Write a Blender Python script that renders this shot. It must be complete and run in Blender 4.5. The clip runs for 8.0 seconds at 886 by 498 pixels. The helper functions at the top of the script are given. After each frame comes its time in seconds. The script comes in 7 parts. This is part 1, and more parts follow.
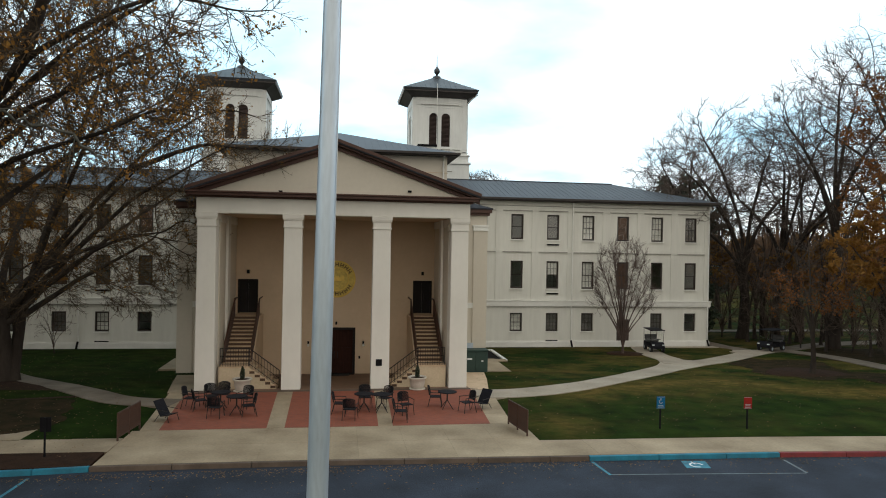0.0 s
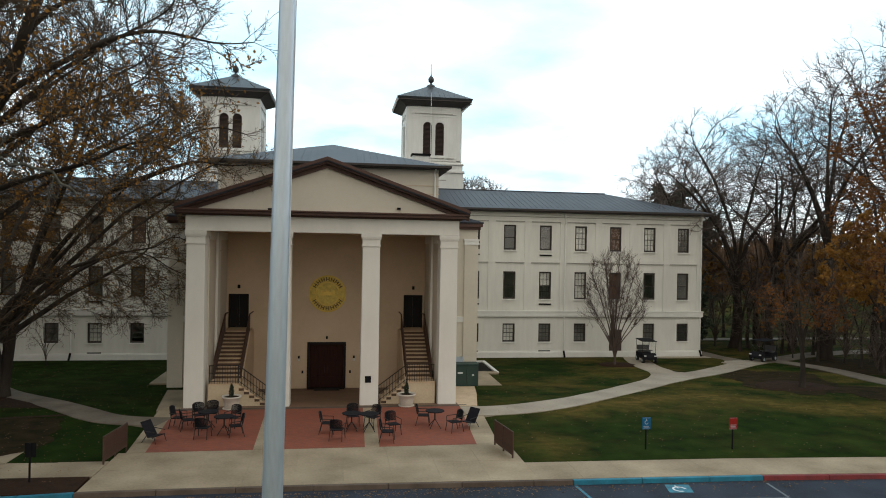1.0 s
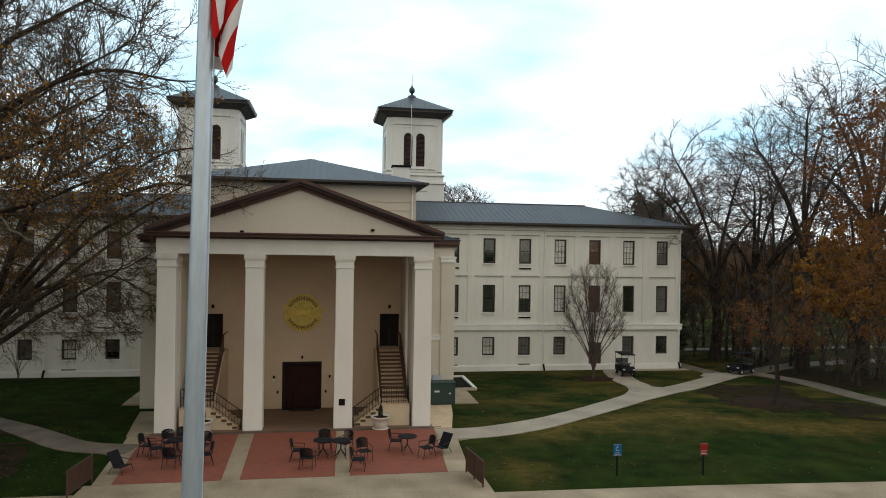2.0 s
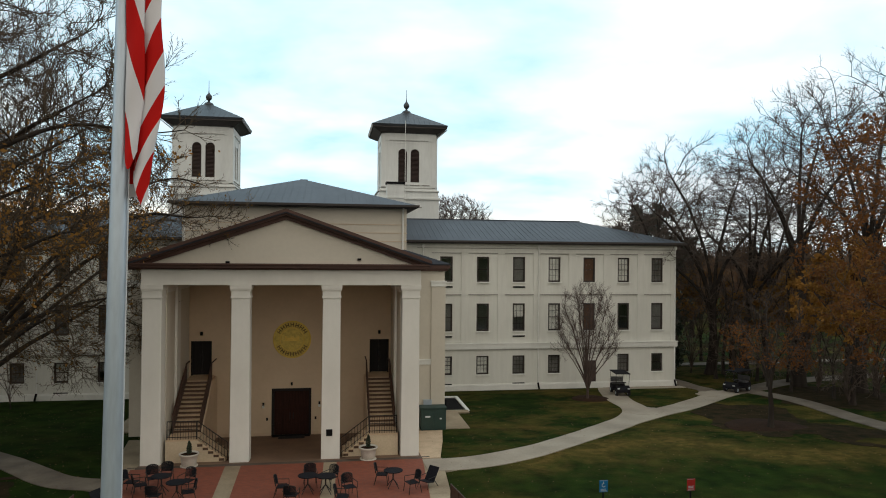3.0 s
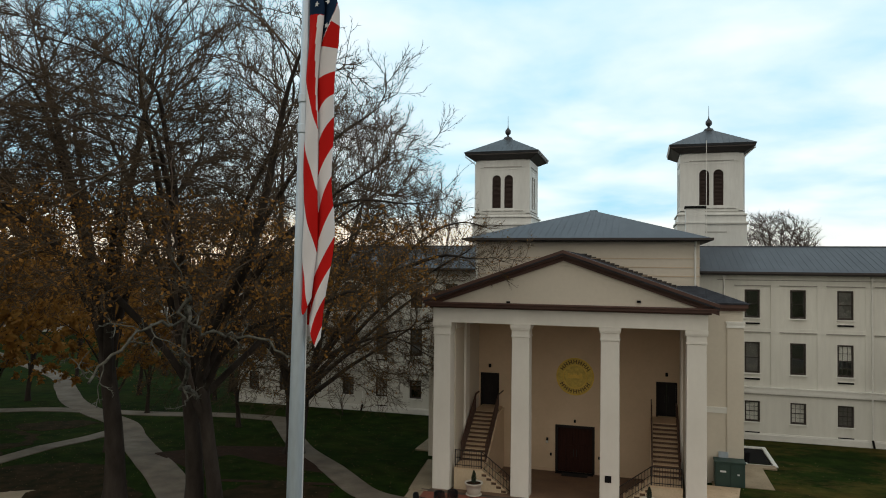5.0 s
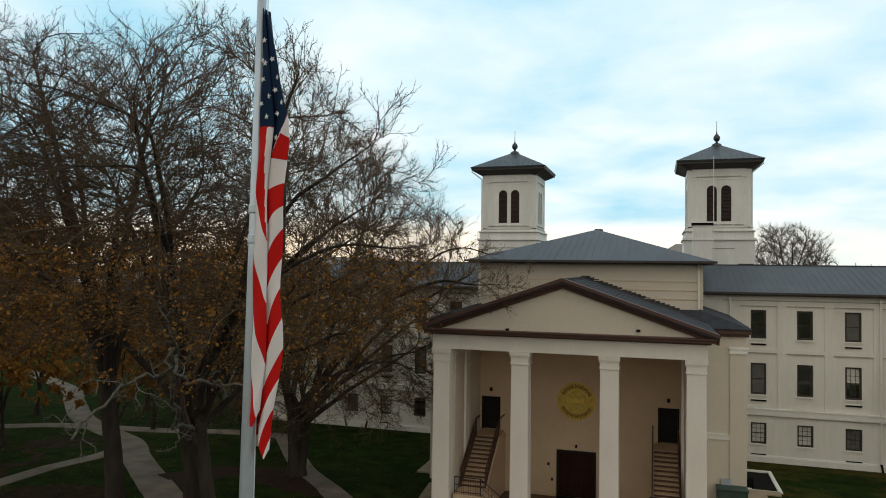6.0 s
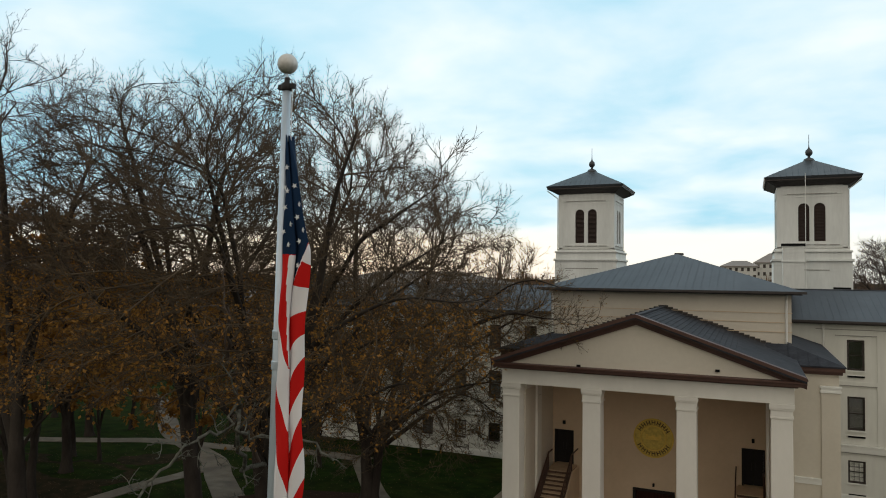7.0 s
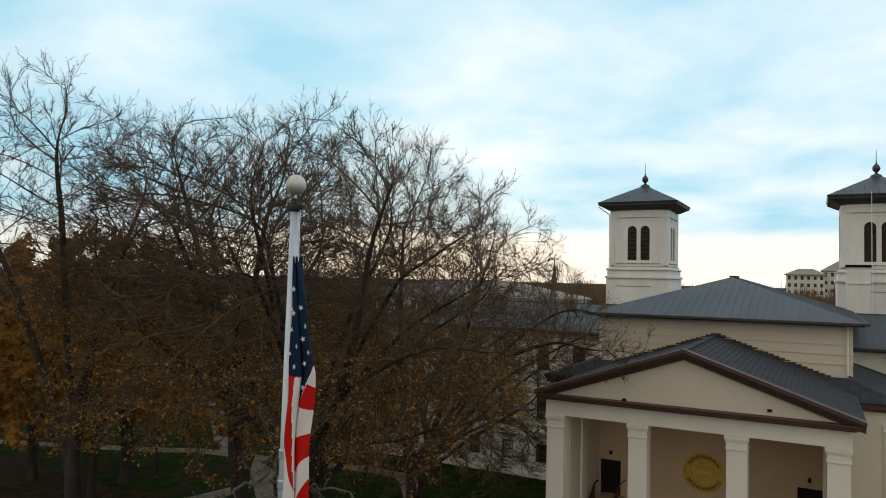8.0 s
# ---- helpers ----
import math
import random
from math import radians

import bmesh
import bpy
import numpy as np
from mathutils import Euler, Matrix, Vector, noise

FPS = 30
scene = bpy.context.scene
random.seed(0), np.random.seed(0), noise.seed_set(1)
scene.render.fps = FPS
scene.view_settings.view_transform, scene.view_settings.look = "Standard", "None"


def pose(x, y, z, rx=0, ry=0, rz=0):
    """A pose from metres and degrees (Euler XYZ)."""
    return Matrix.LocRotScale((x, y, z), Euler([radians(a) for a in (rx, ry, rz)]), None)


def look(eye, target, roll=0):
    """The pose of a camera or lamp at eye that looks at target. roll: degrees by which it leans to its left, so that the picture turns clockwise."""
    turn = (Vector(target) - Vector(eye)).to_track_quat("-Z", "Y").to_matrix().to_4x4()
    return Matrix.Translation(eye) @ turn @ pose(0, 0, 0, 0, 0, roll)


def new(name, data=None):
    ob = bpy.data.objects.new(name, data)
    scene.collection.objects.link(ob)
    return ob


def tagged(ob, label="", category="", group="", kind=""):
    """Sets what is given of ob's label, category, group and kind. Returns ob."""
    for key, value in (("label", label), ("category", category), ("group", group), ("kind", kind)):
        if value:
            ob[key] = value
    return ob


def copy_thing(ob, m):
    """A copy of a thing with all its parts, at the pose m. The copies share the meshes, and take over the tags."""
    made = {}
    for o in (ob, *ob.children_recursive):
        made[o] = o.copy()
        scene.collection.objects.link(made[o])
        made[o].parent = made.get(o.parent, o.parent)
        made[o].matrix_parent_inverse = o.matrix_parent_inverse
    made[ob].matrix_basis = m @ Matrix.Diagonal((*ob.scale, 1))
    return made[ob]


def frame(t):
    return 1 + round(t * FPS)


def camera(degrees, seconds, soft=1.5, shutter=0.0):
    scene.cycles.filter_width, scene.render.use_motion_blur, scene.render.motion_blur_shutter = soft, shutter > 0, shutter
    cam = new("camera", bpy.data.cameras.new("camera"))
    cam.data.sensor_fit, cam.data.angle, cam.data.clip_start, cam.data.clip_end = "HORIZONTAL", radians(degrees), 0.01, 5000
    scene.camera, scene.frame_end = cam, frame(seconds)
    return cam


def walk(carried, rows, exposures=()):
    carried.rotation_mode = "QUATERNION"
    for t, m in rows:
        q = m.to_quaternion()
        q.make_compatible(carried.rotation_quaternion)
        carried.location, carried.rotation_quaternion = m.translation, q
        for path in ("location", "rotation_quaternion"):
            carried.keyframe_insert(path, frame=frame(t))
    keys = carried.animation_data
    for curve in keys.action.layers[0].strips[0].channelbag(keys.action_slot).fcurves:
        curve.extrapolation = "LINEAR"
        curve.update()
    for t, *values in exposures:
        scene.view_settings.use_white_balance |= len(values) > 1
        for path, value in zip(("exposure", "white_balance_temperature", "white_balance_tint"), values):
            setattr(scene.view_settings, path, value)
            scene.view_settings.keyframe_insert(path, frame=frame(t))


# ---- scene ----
cam = camera(65.5, 8.0, soft=1.0)
PATH = [
    (0, (0.236, -33.803, 6.96), (0.527, -31.825, 6.955), 1.0),
    (0.5, (0.421, -33.877, 7.335), (0.713, -31.898, 7.332), 1.0),
    (1, (0.678, -33.964, 7.775), (0.973, -31.985, 7.772), 1.0),
    (1.5, (0.972, -33.986, 8.234), (1.273, -32.009, 8.232), 1.0),
    (1.7, (1.11, -33.961, 8.388), (1.43, -31.986, 8.388), 1.0),
    (2.8, (1.954, -33.909, 9.926), (2.291, -31.938, 9.932), 0.8),
    (3, (2.111, -33.881, 10.01), (2.433, -31.907, 10.022), 0.5),
    (3.5, (2.493, -33.809, 10.297), (2.661, -31.816, 10.32), 0.3),
    (4, (2.901, -33.797, 10.568), (2.794, -31.8, 10.602), 0.3),
    (4.5, (3.307, -33.828, 10.865), (2.893, -31.872, 10.91), 0.2),
    (4.7, (3.451, -33.75, 10.989), (2.955, -31.813, 11.034), 0.4),
    (5.8, (4.245, -33.541, 12.34), (3.648, -31.632, 12.388), 0.7),
    (6, (4.335, -33.467, 12.48), (3.741, -31.559, 12.535), 0.7),
    (6.5, (4.627, -33.265, 13.151), (3.965, -31.379, 13.217), 0.6),
    (7, (4.857, -33.093, 13.773), (4.042, -31.268, 13.848), 0.7),
    (7.5, (5.089, -32.989, 14.39), (4.145, -31.228, 14.47), 0.9),
    (8, (5.334, -32.876, 15.086), (4.377, -31.122, 15.167), 1.2),
]
walk(cam, [(t, look(eye, target, roll)) for t, eye, target, roll in PATH],
     [(0, -0.17, 6220, 10), (1.7, -0.26, 6220, 10), (3.0, -0.42, 6260, 10), (4.5, -0.56, 6300, 10), (6.0, -0.60, 6440, 10), (8.0, -0.66, 6400, 10)])

# ---- world, sun, exposure ----
GLOW = radians(-32)          # compass side of the low sun, from +y towards -x
world = bpy.data.worlds.new("sky")
scene.world = world
world.use_nodes = True
wn, wl = world.node_tree.nodes, world.node_tree.links
wn.clear()


def wnode(kind, **values):
    n = wn.new(kind)
    for k, v in values.items():
        n.inputs[k].default_value = v
    return n


tc = wn.new("ShaderNodeTexCoord")
sep = wn.new("ShaderNodeSeparateXYZ")
wl.new(tc.outputs["Generated"], sep.inputs[0])


def wmath(op, a, b=None, clamp=False):
    n = wn.new("ShaderNodeMath")
    n.operation, n.use_clamp = op, clamp
    for k, v in enumerate((a, b)):
        if v is None:
            continue
        if isinstance(v, (int, float)):
            n.inputs[k].default_value = v
        else:
            wl.new(v, n.inputs[k])
    return n.outputs[0]


zc = wmath("MAXIMUM", sep.outputs["Z"], 0.0)
den = wmath("ADD", zc, 0.16)
comb = wn.new("ShaderNodeCombineXYZ")
wl.new(wmath("DIVIDE", sep.outputs["X"], den), comb.inputs[0])
wl.new(wmath("DIVIDE", sep.outputs["Y"], den), comb.inputs[1])
cl = wnode("ShaderNodeTexNoise", Scale=1.35, Detail=6.0, Roughness=0.5, Distortion=0.15)
wl.new(comb.outputs[0], cl.inputs["Vector"])
cr = wn.new("ShaderNodeValToRGB")
cr.color_ramp.elements[0].position, cr.color_ramp.elements[0].color = 0.30, (0.62, 1.14, 1.39, 1)
cr.color_ramp.elements[1].position, cr.color_ramp.elements[1].color = 0.64, (1.43, 1.56, 1.60, 1)
wl.new(wmath("ADD", cl.outputs["Fac"], wmath("MULTIPLY", sep.outputs["X"], 0.16)), cr.inputs[0])
low = wn.new("ShaderNodeValToRGB")          # the band of light along the horizon
low.color_ramp.elements[0].position, low.color_ramp.elements[0].color = 0.050, (1, 1, 1, 1)
low.color_ramp.elements[1].position, low.color_ramp.elements[1].color = 0.075, (0, 0, 0, 1)
wl.new(zc, low.inputs[0])
side = wmath("ADD", wmath("MULTIPLY", sep.outputs["X"], math.sin(GLOW)), wmath("MULTIPLY", sep.outputs["Y"], math.cos(GLOW)))
side = wmath("MULTIPLY", wmath("MAXIMUM", side, 0.0), 0.9, True)
warm = wn.new("ShaderNodeMix")
warm.data_type = "RGBA"
warm.inputs["B"].default_value = (1.75, 1.65, 1.42, 1)
wl.new(wmath("MULTIPLY", low.outputs[0], side), warm.inputs["Factor"])
wl.new(cr.outputs[0], warm.inputs["A"])
back = wn.new("ShaderNodeMix")              # away from the view the cloud is thicker and warmer
back.data_type = "RGBA"
back.inputs["B"].default_value = (1.30, 1.18, 1.00, 1)
wl.new(wmath("SUBTRACT", 0.50, wmath("MULTIPLY", sep.outputs["Y"], 0.95), True), back.inputs["Factor"])
wl.new(warm.outputs["Result"], back.inputs["A"])
sky = wn.new("ShaderNodeTexSky")
sky.sky_type, sky.sun_disc = "NISHITA", False
sky.sun_elevation, sky.sun_rotation = radians(6), GLOW
bg1, bg2 = wn.new("ShaderNodeBackground"), wn.new("ShaderNodeBackground")
wl.new(back.outputs["Result"], bg1.inputs[0])
wl.new(sky.outputs[0], bg2.inputs[0])
bg1.inputs[1].default_value, bg2.inputs[1].default_value = 1.0, 0.012
addn, outw = wn.new("ShaderNodeAddShader"), wn.new("ShaderNodeOutputWorld")
wl.new(bg1.outputs[0], addn.inputs[0])
wl.new(bg2.outputs[0], addn.inputs[1])
wl.new(addn.outputs[0], outw.inputs[0])

sun = new("sun", bpy.data.lights.new("sun", "SUN"))
sun.data.energy, sun.data.angle, sun.data.color = 0.6, radians(14), (1.0, 0.86, 0.68)
sun.matrix_world = look((-50, 80, 12), (0, 0, 0))

# ---- materials ----


def material(name, col, col2=None, rough=0.7, metal=0.0, scale=1.2, bump=0.15, fine=30.0, spread=0.5, stretch=(1, 1, 1), spec=0.5, object_tint=0.0, grain=0.18):
    """Colour between col and col2 by coarse noise, a finer grain on top, and a little relief."""
    m = bpy.data.materials.new(name)
    m.use_nodes = True
    n, l = m.node_tree.nodes, m.node_tree.links
    b = n["Principled BSDF"]
    col2 = col2 or tuple(c * 0.75 for c in col)
    t = n.new("ShaderNodeTexCoord")
    mp = n.new("ShaderNodeMapping")
    mp.inputs["Scale"].default_value = stretch
    l.new(t.outputs["Object"], mp.inputs[0])
    big, small = n.new("ShaderNodeTexNoise"), n.new("ShaderNodeTexNoise")
    big.inputs["Scale"].default_value, big.inputs["Detail"].default_value = scale, 5
    small.inputs["Scale"].default_value, small.inputs["Detail"].default_value = fine, 3
    for k in (big, small):
        l.new(mp.outputs[0], k.inputs["Vector"])
    r = n.new("ShaderNodeValToRGB")
    r.color_ramp.elements[0].position, r.color_ramp.elements[1].position = 0.5 - spread / 2, 0.5 + spread / 2
    r.color_ramp.elements[0].color, r.color_ramp.elements[1].color = (*col2, 1), (*col, 1)
    l.new(big.outputs["Fac"], r.inputs[0])
    hue = n.new("ShaderNodeHueSaturation")
    vm = n.new("ShaderNodeMapRange")
    vm.inputs["To Min"].default_value, vm.inputs["To Max"].default_value = 1 - grain, 1 + grain
    l.new(small.outputs["Fac"], vm.inputs["Value"])
    val = vm.outputs[0]
    if object_tint:
        oi, om, mu = n.new("ShaderNodeObjectInfo"), n.new("ShaderNodeMapRange"), n.new("ShaderNodeMath")
        om.inputs["To Min"].default_value, om.inputs["To Max"].default_value = 1 - object_tint, 1 + object_tint
        mu.operation = "MULTIPLY"
        l.new(oi.outputs["Random"], om.inputs["Value"])
        l.new(om.outputs[0], mu.inputs[0])
        l.new(val, mu.inputs[1])
        val = mu.outputs[0]
    l.new(val, hue.inputs["Value"])
    l.new(r.outputs[0], hue.inputs["Color"])
    l.new(hue.outputs[0], b.inputs["Base Color"])
    b.inputs["Roughness"].default_value, b.inputs["Metallic"].default_value = rough, metal
    b.inputs["Specular IOR Level"].default_value = spec
    if bump:
        bp = n.new("ShaderNodeBump")
        bp.inputs["Strength"].default_value, bp.inputs["Distance"].default_value = bump, 0.02
        l.new(small.outputs["Fac"], bp.inputs["Height"])
        l.new(bp.outputs[0], b.inputs["Normal"])
    return m


M = {}
M["wall"] = material("cream_render", (0.66, 0.615, 0.53), (0.57, 0.53, 0.45), 0.9, scale=0.35, fine=5, bump=0.04, spread=0.7, grain=0.05, spec=0.2)
M["wing"] = material("pale_stucco", (0.77, 0.775, 0.72), (0.63, 0.63, 0.58), 0.9, scale=0.9, fine=5, bump=0.06, spread=0.75, stretch=(1, 1, 0.16), grain=0.08, spec=0.2)
M["portico"] = material("buff_wall_paint", (0.66, 0.525, 0.375), (0.56, 0.44, 0.305), 0.9, scale=0.5, fine=5, bump=0.04, grain=0.05, spec=0.2)
M["column"] = material("white_column_paint", (0.76, 0.75, 0.70), (0.67, 0.66, 0.61), 0.8, scale=0.7, fine=5, bump=0.04, stretch=(1, 1, 0.5), grain=0.04, spec=0.3)
M["trim"] = material("white_trim_paint", (0.81, 0.815, 0.78), (0.70, 0.705, 0.67), 0.8, scale=0.8, fine=5, bump=0.04, grain=0.06, spec=0.3)
M["brown"] = material("dark_brown_cornice_paint", (0.085, 0.038, 0.026), (0.060, 0.027, 0.020), 0.6, scale=2, fine=15, bump=0.05)
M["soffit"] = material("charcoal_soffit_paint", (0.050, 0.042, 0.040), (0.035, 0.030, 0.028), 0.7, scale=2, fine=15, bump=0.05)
M["metal_roof"] = material("blue_grey_metal_roof", (0.058, 0.065, 0.077), (0.037, 0.042, 0.051), 0.55, 0.0, scale=0.7, fine=3, bump=0.04, spread=0.5, stretch=(1, 0.35, 1), spec=0.35)
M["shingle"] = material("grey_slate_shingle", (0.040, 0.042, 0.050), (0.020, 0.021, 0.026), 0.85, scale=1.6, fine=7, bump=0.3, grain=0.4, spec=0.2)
M["tower_roof"] = material("weathered_copper_roof", (0.066, 0.073, 0.082), (0.036, 0.040, 0.045), 0.45, 0.3, scale=0.8, fine=8, bump=0.05)
M["frame"] = material("dark_window_frame_paint", (0.045, 0.034, 0.028), (0.032, 0.025, 0.022), 0.6, scale=3, fine=25, bump=0.03)
M["muntin"] = material("dark_muntin_paint", (0.055, 0.046, 0.040), (0.04, 0.034, 0.03), 0.6, scale=3, fine=25, bump=0.0)
M["blind"] = material("pale_window_blind", (0.86, 0.84, 0.78), (0.76, 0.74, 0.68), 0.8, scale=2, fine=20, bump=0.05)
M["blind_dim"] = material("grey_window_screen", (0.19, 0.18, 0.165), (0.14, 0.135, 0.125), 0.8, scale=2, fine=20, bump=0.05)
# behind glass this brown stands in for a reflection; also boards the low door
M["blind_brown"] = material("brown_board_and_reflection", (0.16, 0.075, 0.04), (0.11, 0.055, 0.03), 0.75, scale=2, fine=20, bump=0.1)
M["louvre"] = material("dark_louvre_paint", (0.060, 0.040, 0.034), (0.045, 0.03, 0.026), 0.65, scale=3, fine=20, bump=0.05)
M["door"] = material("dark_oak_door", (0.042, 0.015, 0.010), (0.020, 0.008, 0.006), 0.75, scale=2, fine=12, bump=0.1, stretch=(6, 6, 0.6), spec=0.15)
M["dark_door"] = material("black_door_paint", (0.012, 0.009, 0.008), (0.008, 0.006, 0.006), 0.85, scale=2, fine=12, bump=0.05)
M["iron"] = material("dark_iron", (0.018, 0.014, 0.013), (0.011, 0.009, 0.008), 0.65, 0.1, scale=5, fine=40, bump=0.05)
M["rail_brown"] = material("rust_brown_rail_paint", (0.070, 0.032, 0.019), (0.040, 0.019, 0.013), 0.6, scale=4, fine=30, bump=0.05)
M["step"] = material("tan_stone_step", (0.60, 0.45, 0.30), (0.46, 0.34, 0.22), 0.8, scale=2, fine=16, bump=0.1, object_tint=0.06)
# riser brown carries the shade below each tread
M["riser"] = material("shaded_brown_riser", (0.11, 0.062, 0.036), (0.075, 0.043, 0.026), 0.8, scale=2, fine=16, bump=0.1)
M["stairwall"] = material("buff_stair_wall", (0.60, 0.50, 0.35), (0.52, 0.42, 0.29), 0.85, scale=1, fine=12, bump=0.1)
M["floor"] = material("tan_portico_tile", (0.19, 0.115, 0.070), (0.125, 0.075, 0.047), 0.7, scale=0.8, fine=7, bump=0.12)
M["gold"] = material("gilded_seal", (0.80, 0.58, 0.12), (0.58, 0.40, 0.07), 0.38, 0.35, scale=3, fine=18, bump=0.2)
M["concrete"] = material("pale_concrete", (0.38, 0.305, 0.205), (0.205, 0.155, 0.096), 0.9, scale=0.55, fine=11, bump=0.15, spread=0.45, object_tint=0.03, grain=0.22)
M["path"] = material("path_concrete", (0.39, 0.34, 0.265), (0.26, 0.22, 0.17), 0.9, scale=0.5, fine=9, bump=0.15)
# darker copy of the path colour: leaf stain plus the trees' shade painted in
M["stain_shade_path"] = material("leaf_stain_and_shade_concrete", (0.195, 0.16, 0.118), (0.10, 0.078, 0.056), 0.9, scale=0.8, fine=12, bump=0.2, spread=0.4)
M["kerb"] = material("stained_kerb_concrete", (0.12, 0.09, 0.068), (0.06, 0.044, 0.033), 0.9, scale=1.5, fine=14, bump=0.2, object_tint=0.1)
M["kerb_blue"] = material("worn_blue_kerb_paint", (0.008, 0.19, 0.29), (0.008, 0.10, 0.155), 0.6, scale=2, fine=16, bump=0.1)
M["kerb_red"] = material("worn_red_kerb_paint", (0.22, 0.022, 0.024), (0.11, 0.014, 0.016), 0.6, scale=2, fine=16, bump=0.1)
M["blue_paint"] = material("worn_blue_road_paint", (0.05, 0.26, 0.36), (0.025, 0.11, 0.16), 0.75, scale=5, fine=30, bump=0.1)
M["white_line"] = material("worn_pale_road_paint", (0.16, 0.20, 0.22), (0.08, 0.09, 0.10), 0.8, scale=6, fine=40, bump=0.1)
M["asphalt"] = material("worn_asphalt", (0.032, 0.041, 0.060), (0.016, 0.021, 0.030), 0.85, scale=0.6, fine=26, bump=0.5, spread=0.4, spec=0.25, grain=0.5)
M["mulch"] = material("dark_mulch", (0.042, 0.022, 0.013), (0.022, 0.013, 0.008), 0.95, scale=3, fine=26, bump=0.7, spec=0.1)
M["pole"] = material("brushed_aluminium_pole", (0.50, 0.575, 0.65), (0.475, 0.547, 0.62), 0.36, 0.5, scale=1.2, fine=30, bump=0.01, stretch=(1, 1, 0.15))
M["ball"] = material("pale_aluminium_ball", (0.62, 0.61, 0.58), (0.52, 0.51, 0.49), 0.5, 0.3, scale=6, fine=30, bump=0.02)
M["pot"] = material("white_glazed_planter", (0.60, 0.57, 0.50), (0.50, 0.47, 0.41), 0.6, scale=3, fine=20, bump=0.08)
M["green_box"] = material("dark_green_cabinet_paint", (0.022, 0.056, 0.046), (0.016, 0.040, 0.034), 0.6, scale=2, fine=20, bump=0.04)
M["black"] = material("black_paint", (0.010, 0.010, 0.011), (0.006, 0.006, 0.007), 0.8, scale=4, fine=25, bump=0.05, spec=0.12)
M["cart"] = material("dark_cart_body", (0.014, 0.015, 0.019), (0.010, 0.010, 0.013), 0.8, scale=4, fine=25, bump=0.0, spec=0.15)
M["seatmat"] = material("grey_cart_seat", (0.085, 0.085, 0.09), (0.06, 0.06, 0.065), 0.6, scale=4, fine=25, bump=0.1)
M["rubber"] = material("black_rubber", (0.018, 0.018, 0.018), (0.012, 0.012, 0.012), 0.85, scale=6, fine=30, bump=0.2)
M["mesh_furn"] = material("dark_coated_steel_mesh", (0.010, 0.011, 0.015), (0.006, 0.006, 0.009), 0.75, 0.0, scale=6, fine=60, bump=0.3, spec=0.2)
M["sign_blue"] = material("blue_sign_sheet", (0.010, 0.12, 0.26), (0.008, 0.08, 0.18), 0.8, scale=5, fine=30, bump=0.0, spec=0.15)
M["sign_red"] = material("red_sign_sheet", (0.25, 0.018, 0.013), (0.20, 0.014, 0.011), 0.8, scale=5, fine=30, bump=0.0, spec=0.15)
M["sign_white"] = material("white_sign_film", (0.70, 0.72, 0.74), (0.62, 0.64, 0.66), 0.5, scale=5, fine=30, bump=0.0)
M["sign_faint"] = material("faded_sign_lettering", (0.34, 0.38, 0.42), (0.26, 0.29, 0.32), 0.7, scale=9, fine=40, bump=0.0, spec=0.2)
M["bark"] = material("grey_brown_bark", (0.060, 0.050, 0.042), (0.026, 0.021, 0.018), 0.95, scale=2.2, fine=16, bump=0.8, stretch=(1, 1, 0.3), spec=0.1)
M["twig"] = material("brown_twig_bark", (0.135, 0.103, 0.084), (0.075, 0.058, 0.048), 0.9, scale=1.2, fine=12, bump=0.0, spec=0.1)
M["twig_rust"] = material("rusty_twig_bark", (0.115, 0.082, 0.051), (0.058, 0.044, 0.031), 0.9, scale=0.5, fine=12, bump=0.0, spec=0.1)
M["twig_pale"] = material("lichen_grey_bark", (0.17, 0.17, 0.142), (0.042, 0.036, 0.03), 0.95, scale=6.5, fine=14, bump=0.5, spec=0.1)
M["twig_purple"] = material("reddish_twig_bark", (0.125, 0.092, 0.080), (0.075, 0.055, 0.048), 0.9, scale=1.2, fine=12, bump=0.0, spec=0.1)
M["leaf_rust"] = material("rust_dry_leaf", (0.40, 0.20, 0.048), (0.20, 0.098, 0.026), 0.8, scale=0.5, fine=5, bump=0.0, spec=0.1)
M["leaf_orange"] = material("orange_dry_leaf", (0.27, 0.108, 0.034), (0.10, 0.046, 0.018), 0.8, scale=0.6, fine=5, bump=0.0, spec=0.1)
M["leaf_brown"] = material("brown_dry_leaf", (0.32, 0.17, 0.048), (0.16, 0.082, 0.026), 0.85, scale=0.5, fine=5, bump=0.0, spec=0.1)
M["leaf_green"] = material("dark_evergreen_leaf", (0.030, 0.048, 0.024), (0.016, 0.026, 0.014), 0.55, scale=0.8, fine=6, bump=0.0)
M["leaf_litter"] = material("fallen_leaf", (0.26, 0.17, 0.085), (0.12, 0.065, 0.03), 0.85, scale=1.0, fine=3, bump=0.0, spec=0.1)
M["far_wall"] = material("far_pale_wall", (0.62, 0.62, 0.59), (0.55, 0.55, 0.52), 0.85, scale=0.1, fine=1, bump=0.0)
M["far_roof"] = material("far_grey_roof", (0.26, 0.23, 0.21), (0.20, 0.18, 0.165), 0.8, scale=0.1, fine=1, bump=0.0)
M["far_wood"] = material("far_winter_wood", (0.190, 0.115, 0.070), (0.11, 0.070, 0.046), 0.95, scale=0.03, fine=0.4, bump=0.0, spec=0.1)

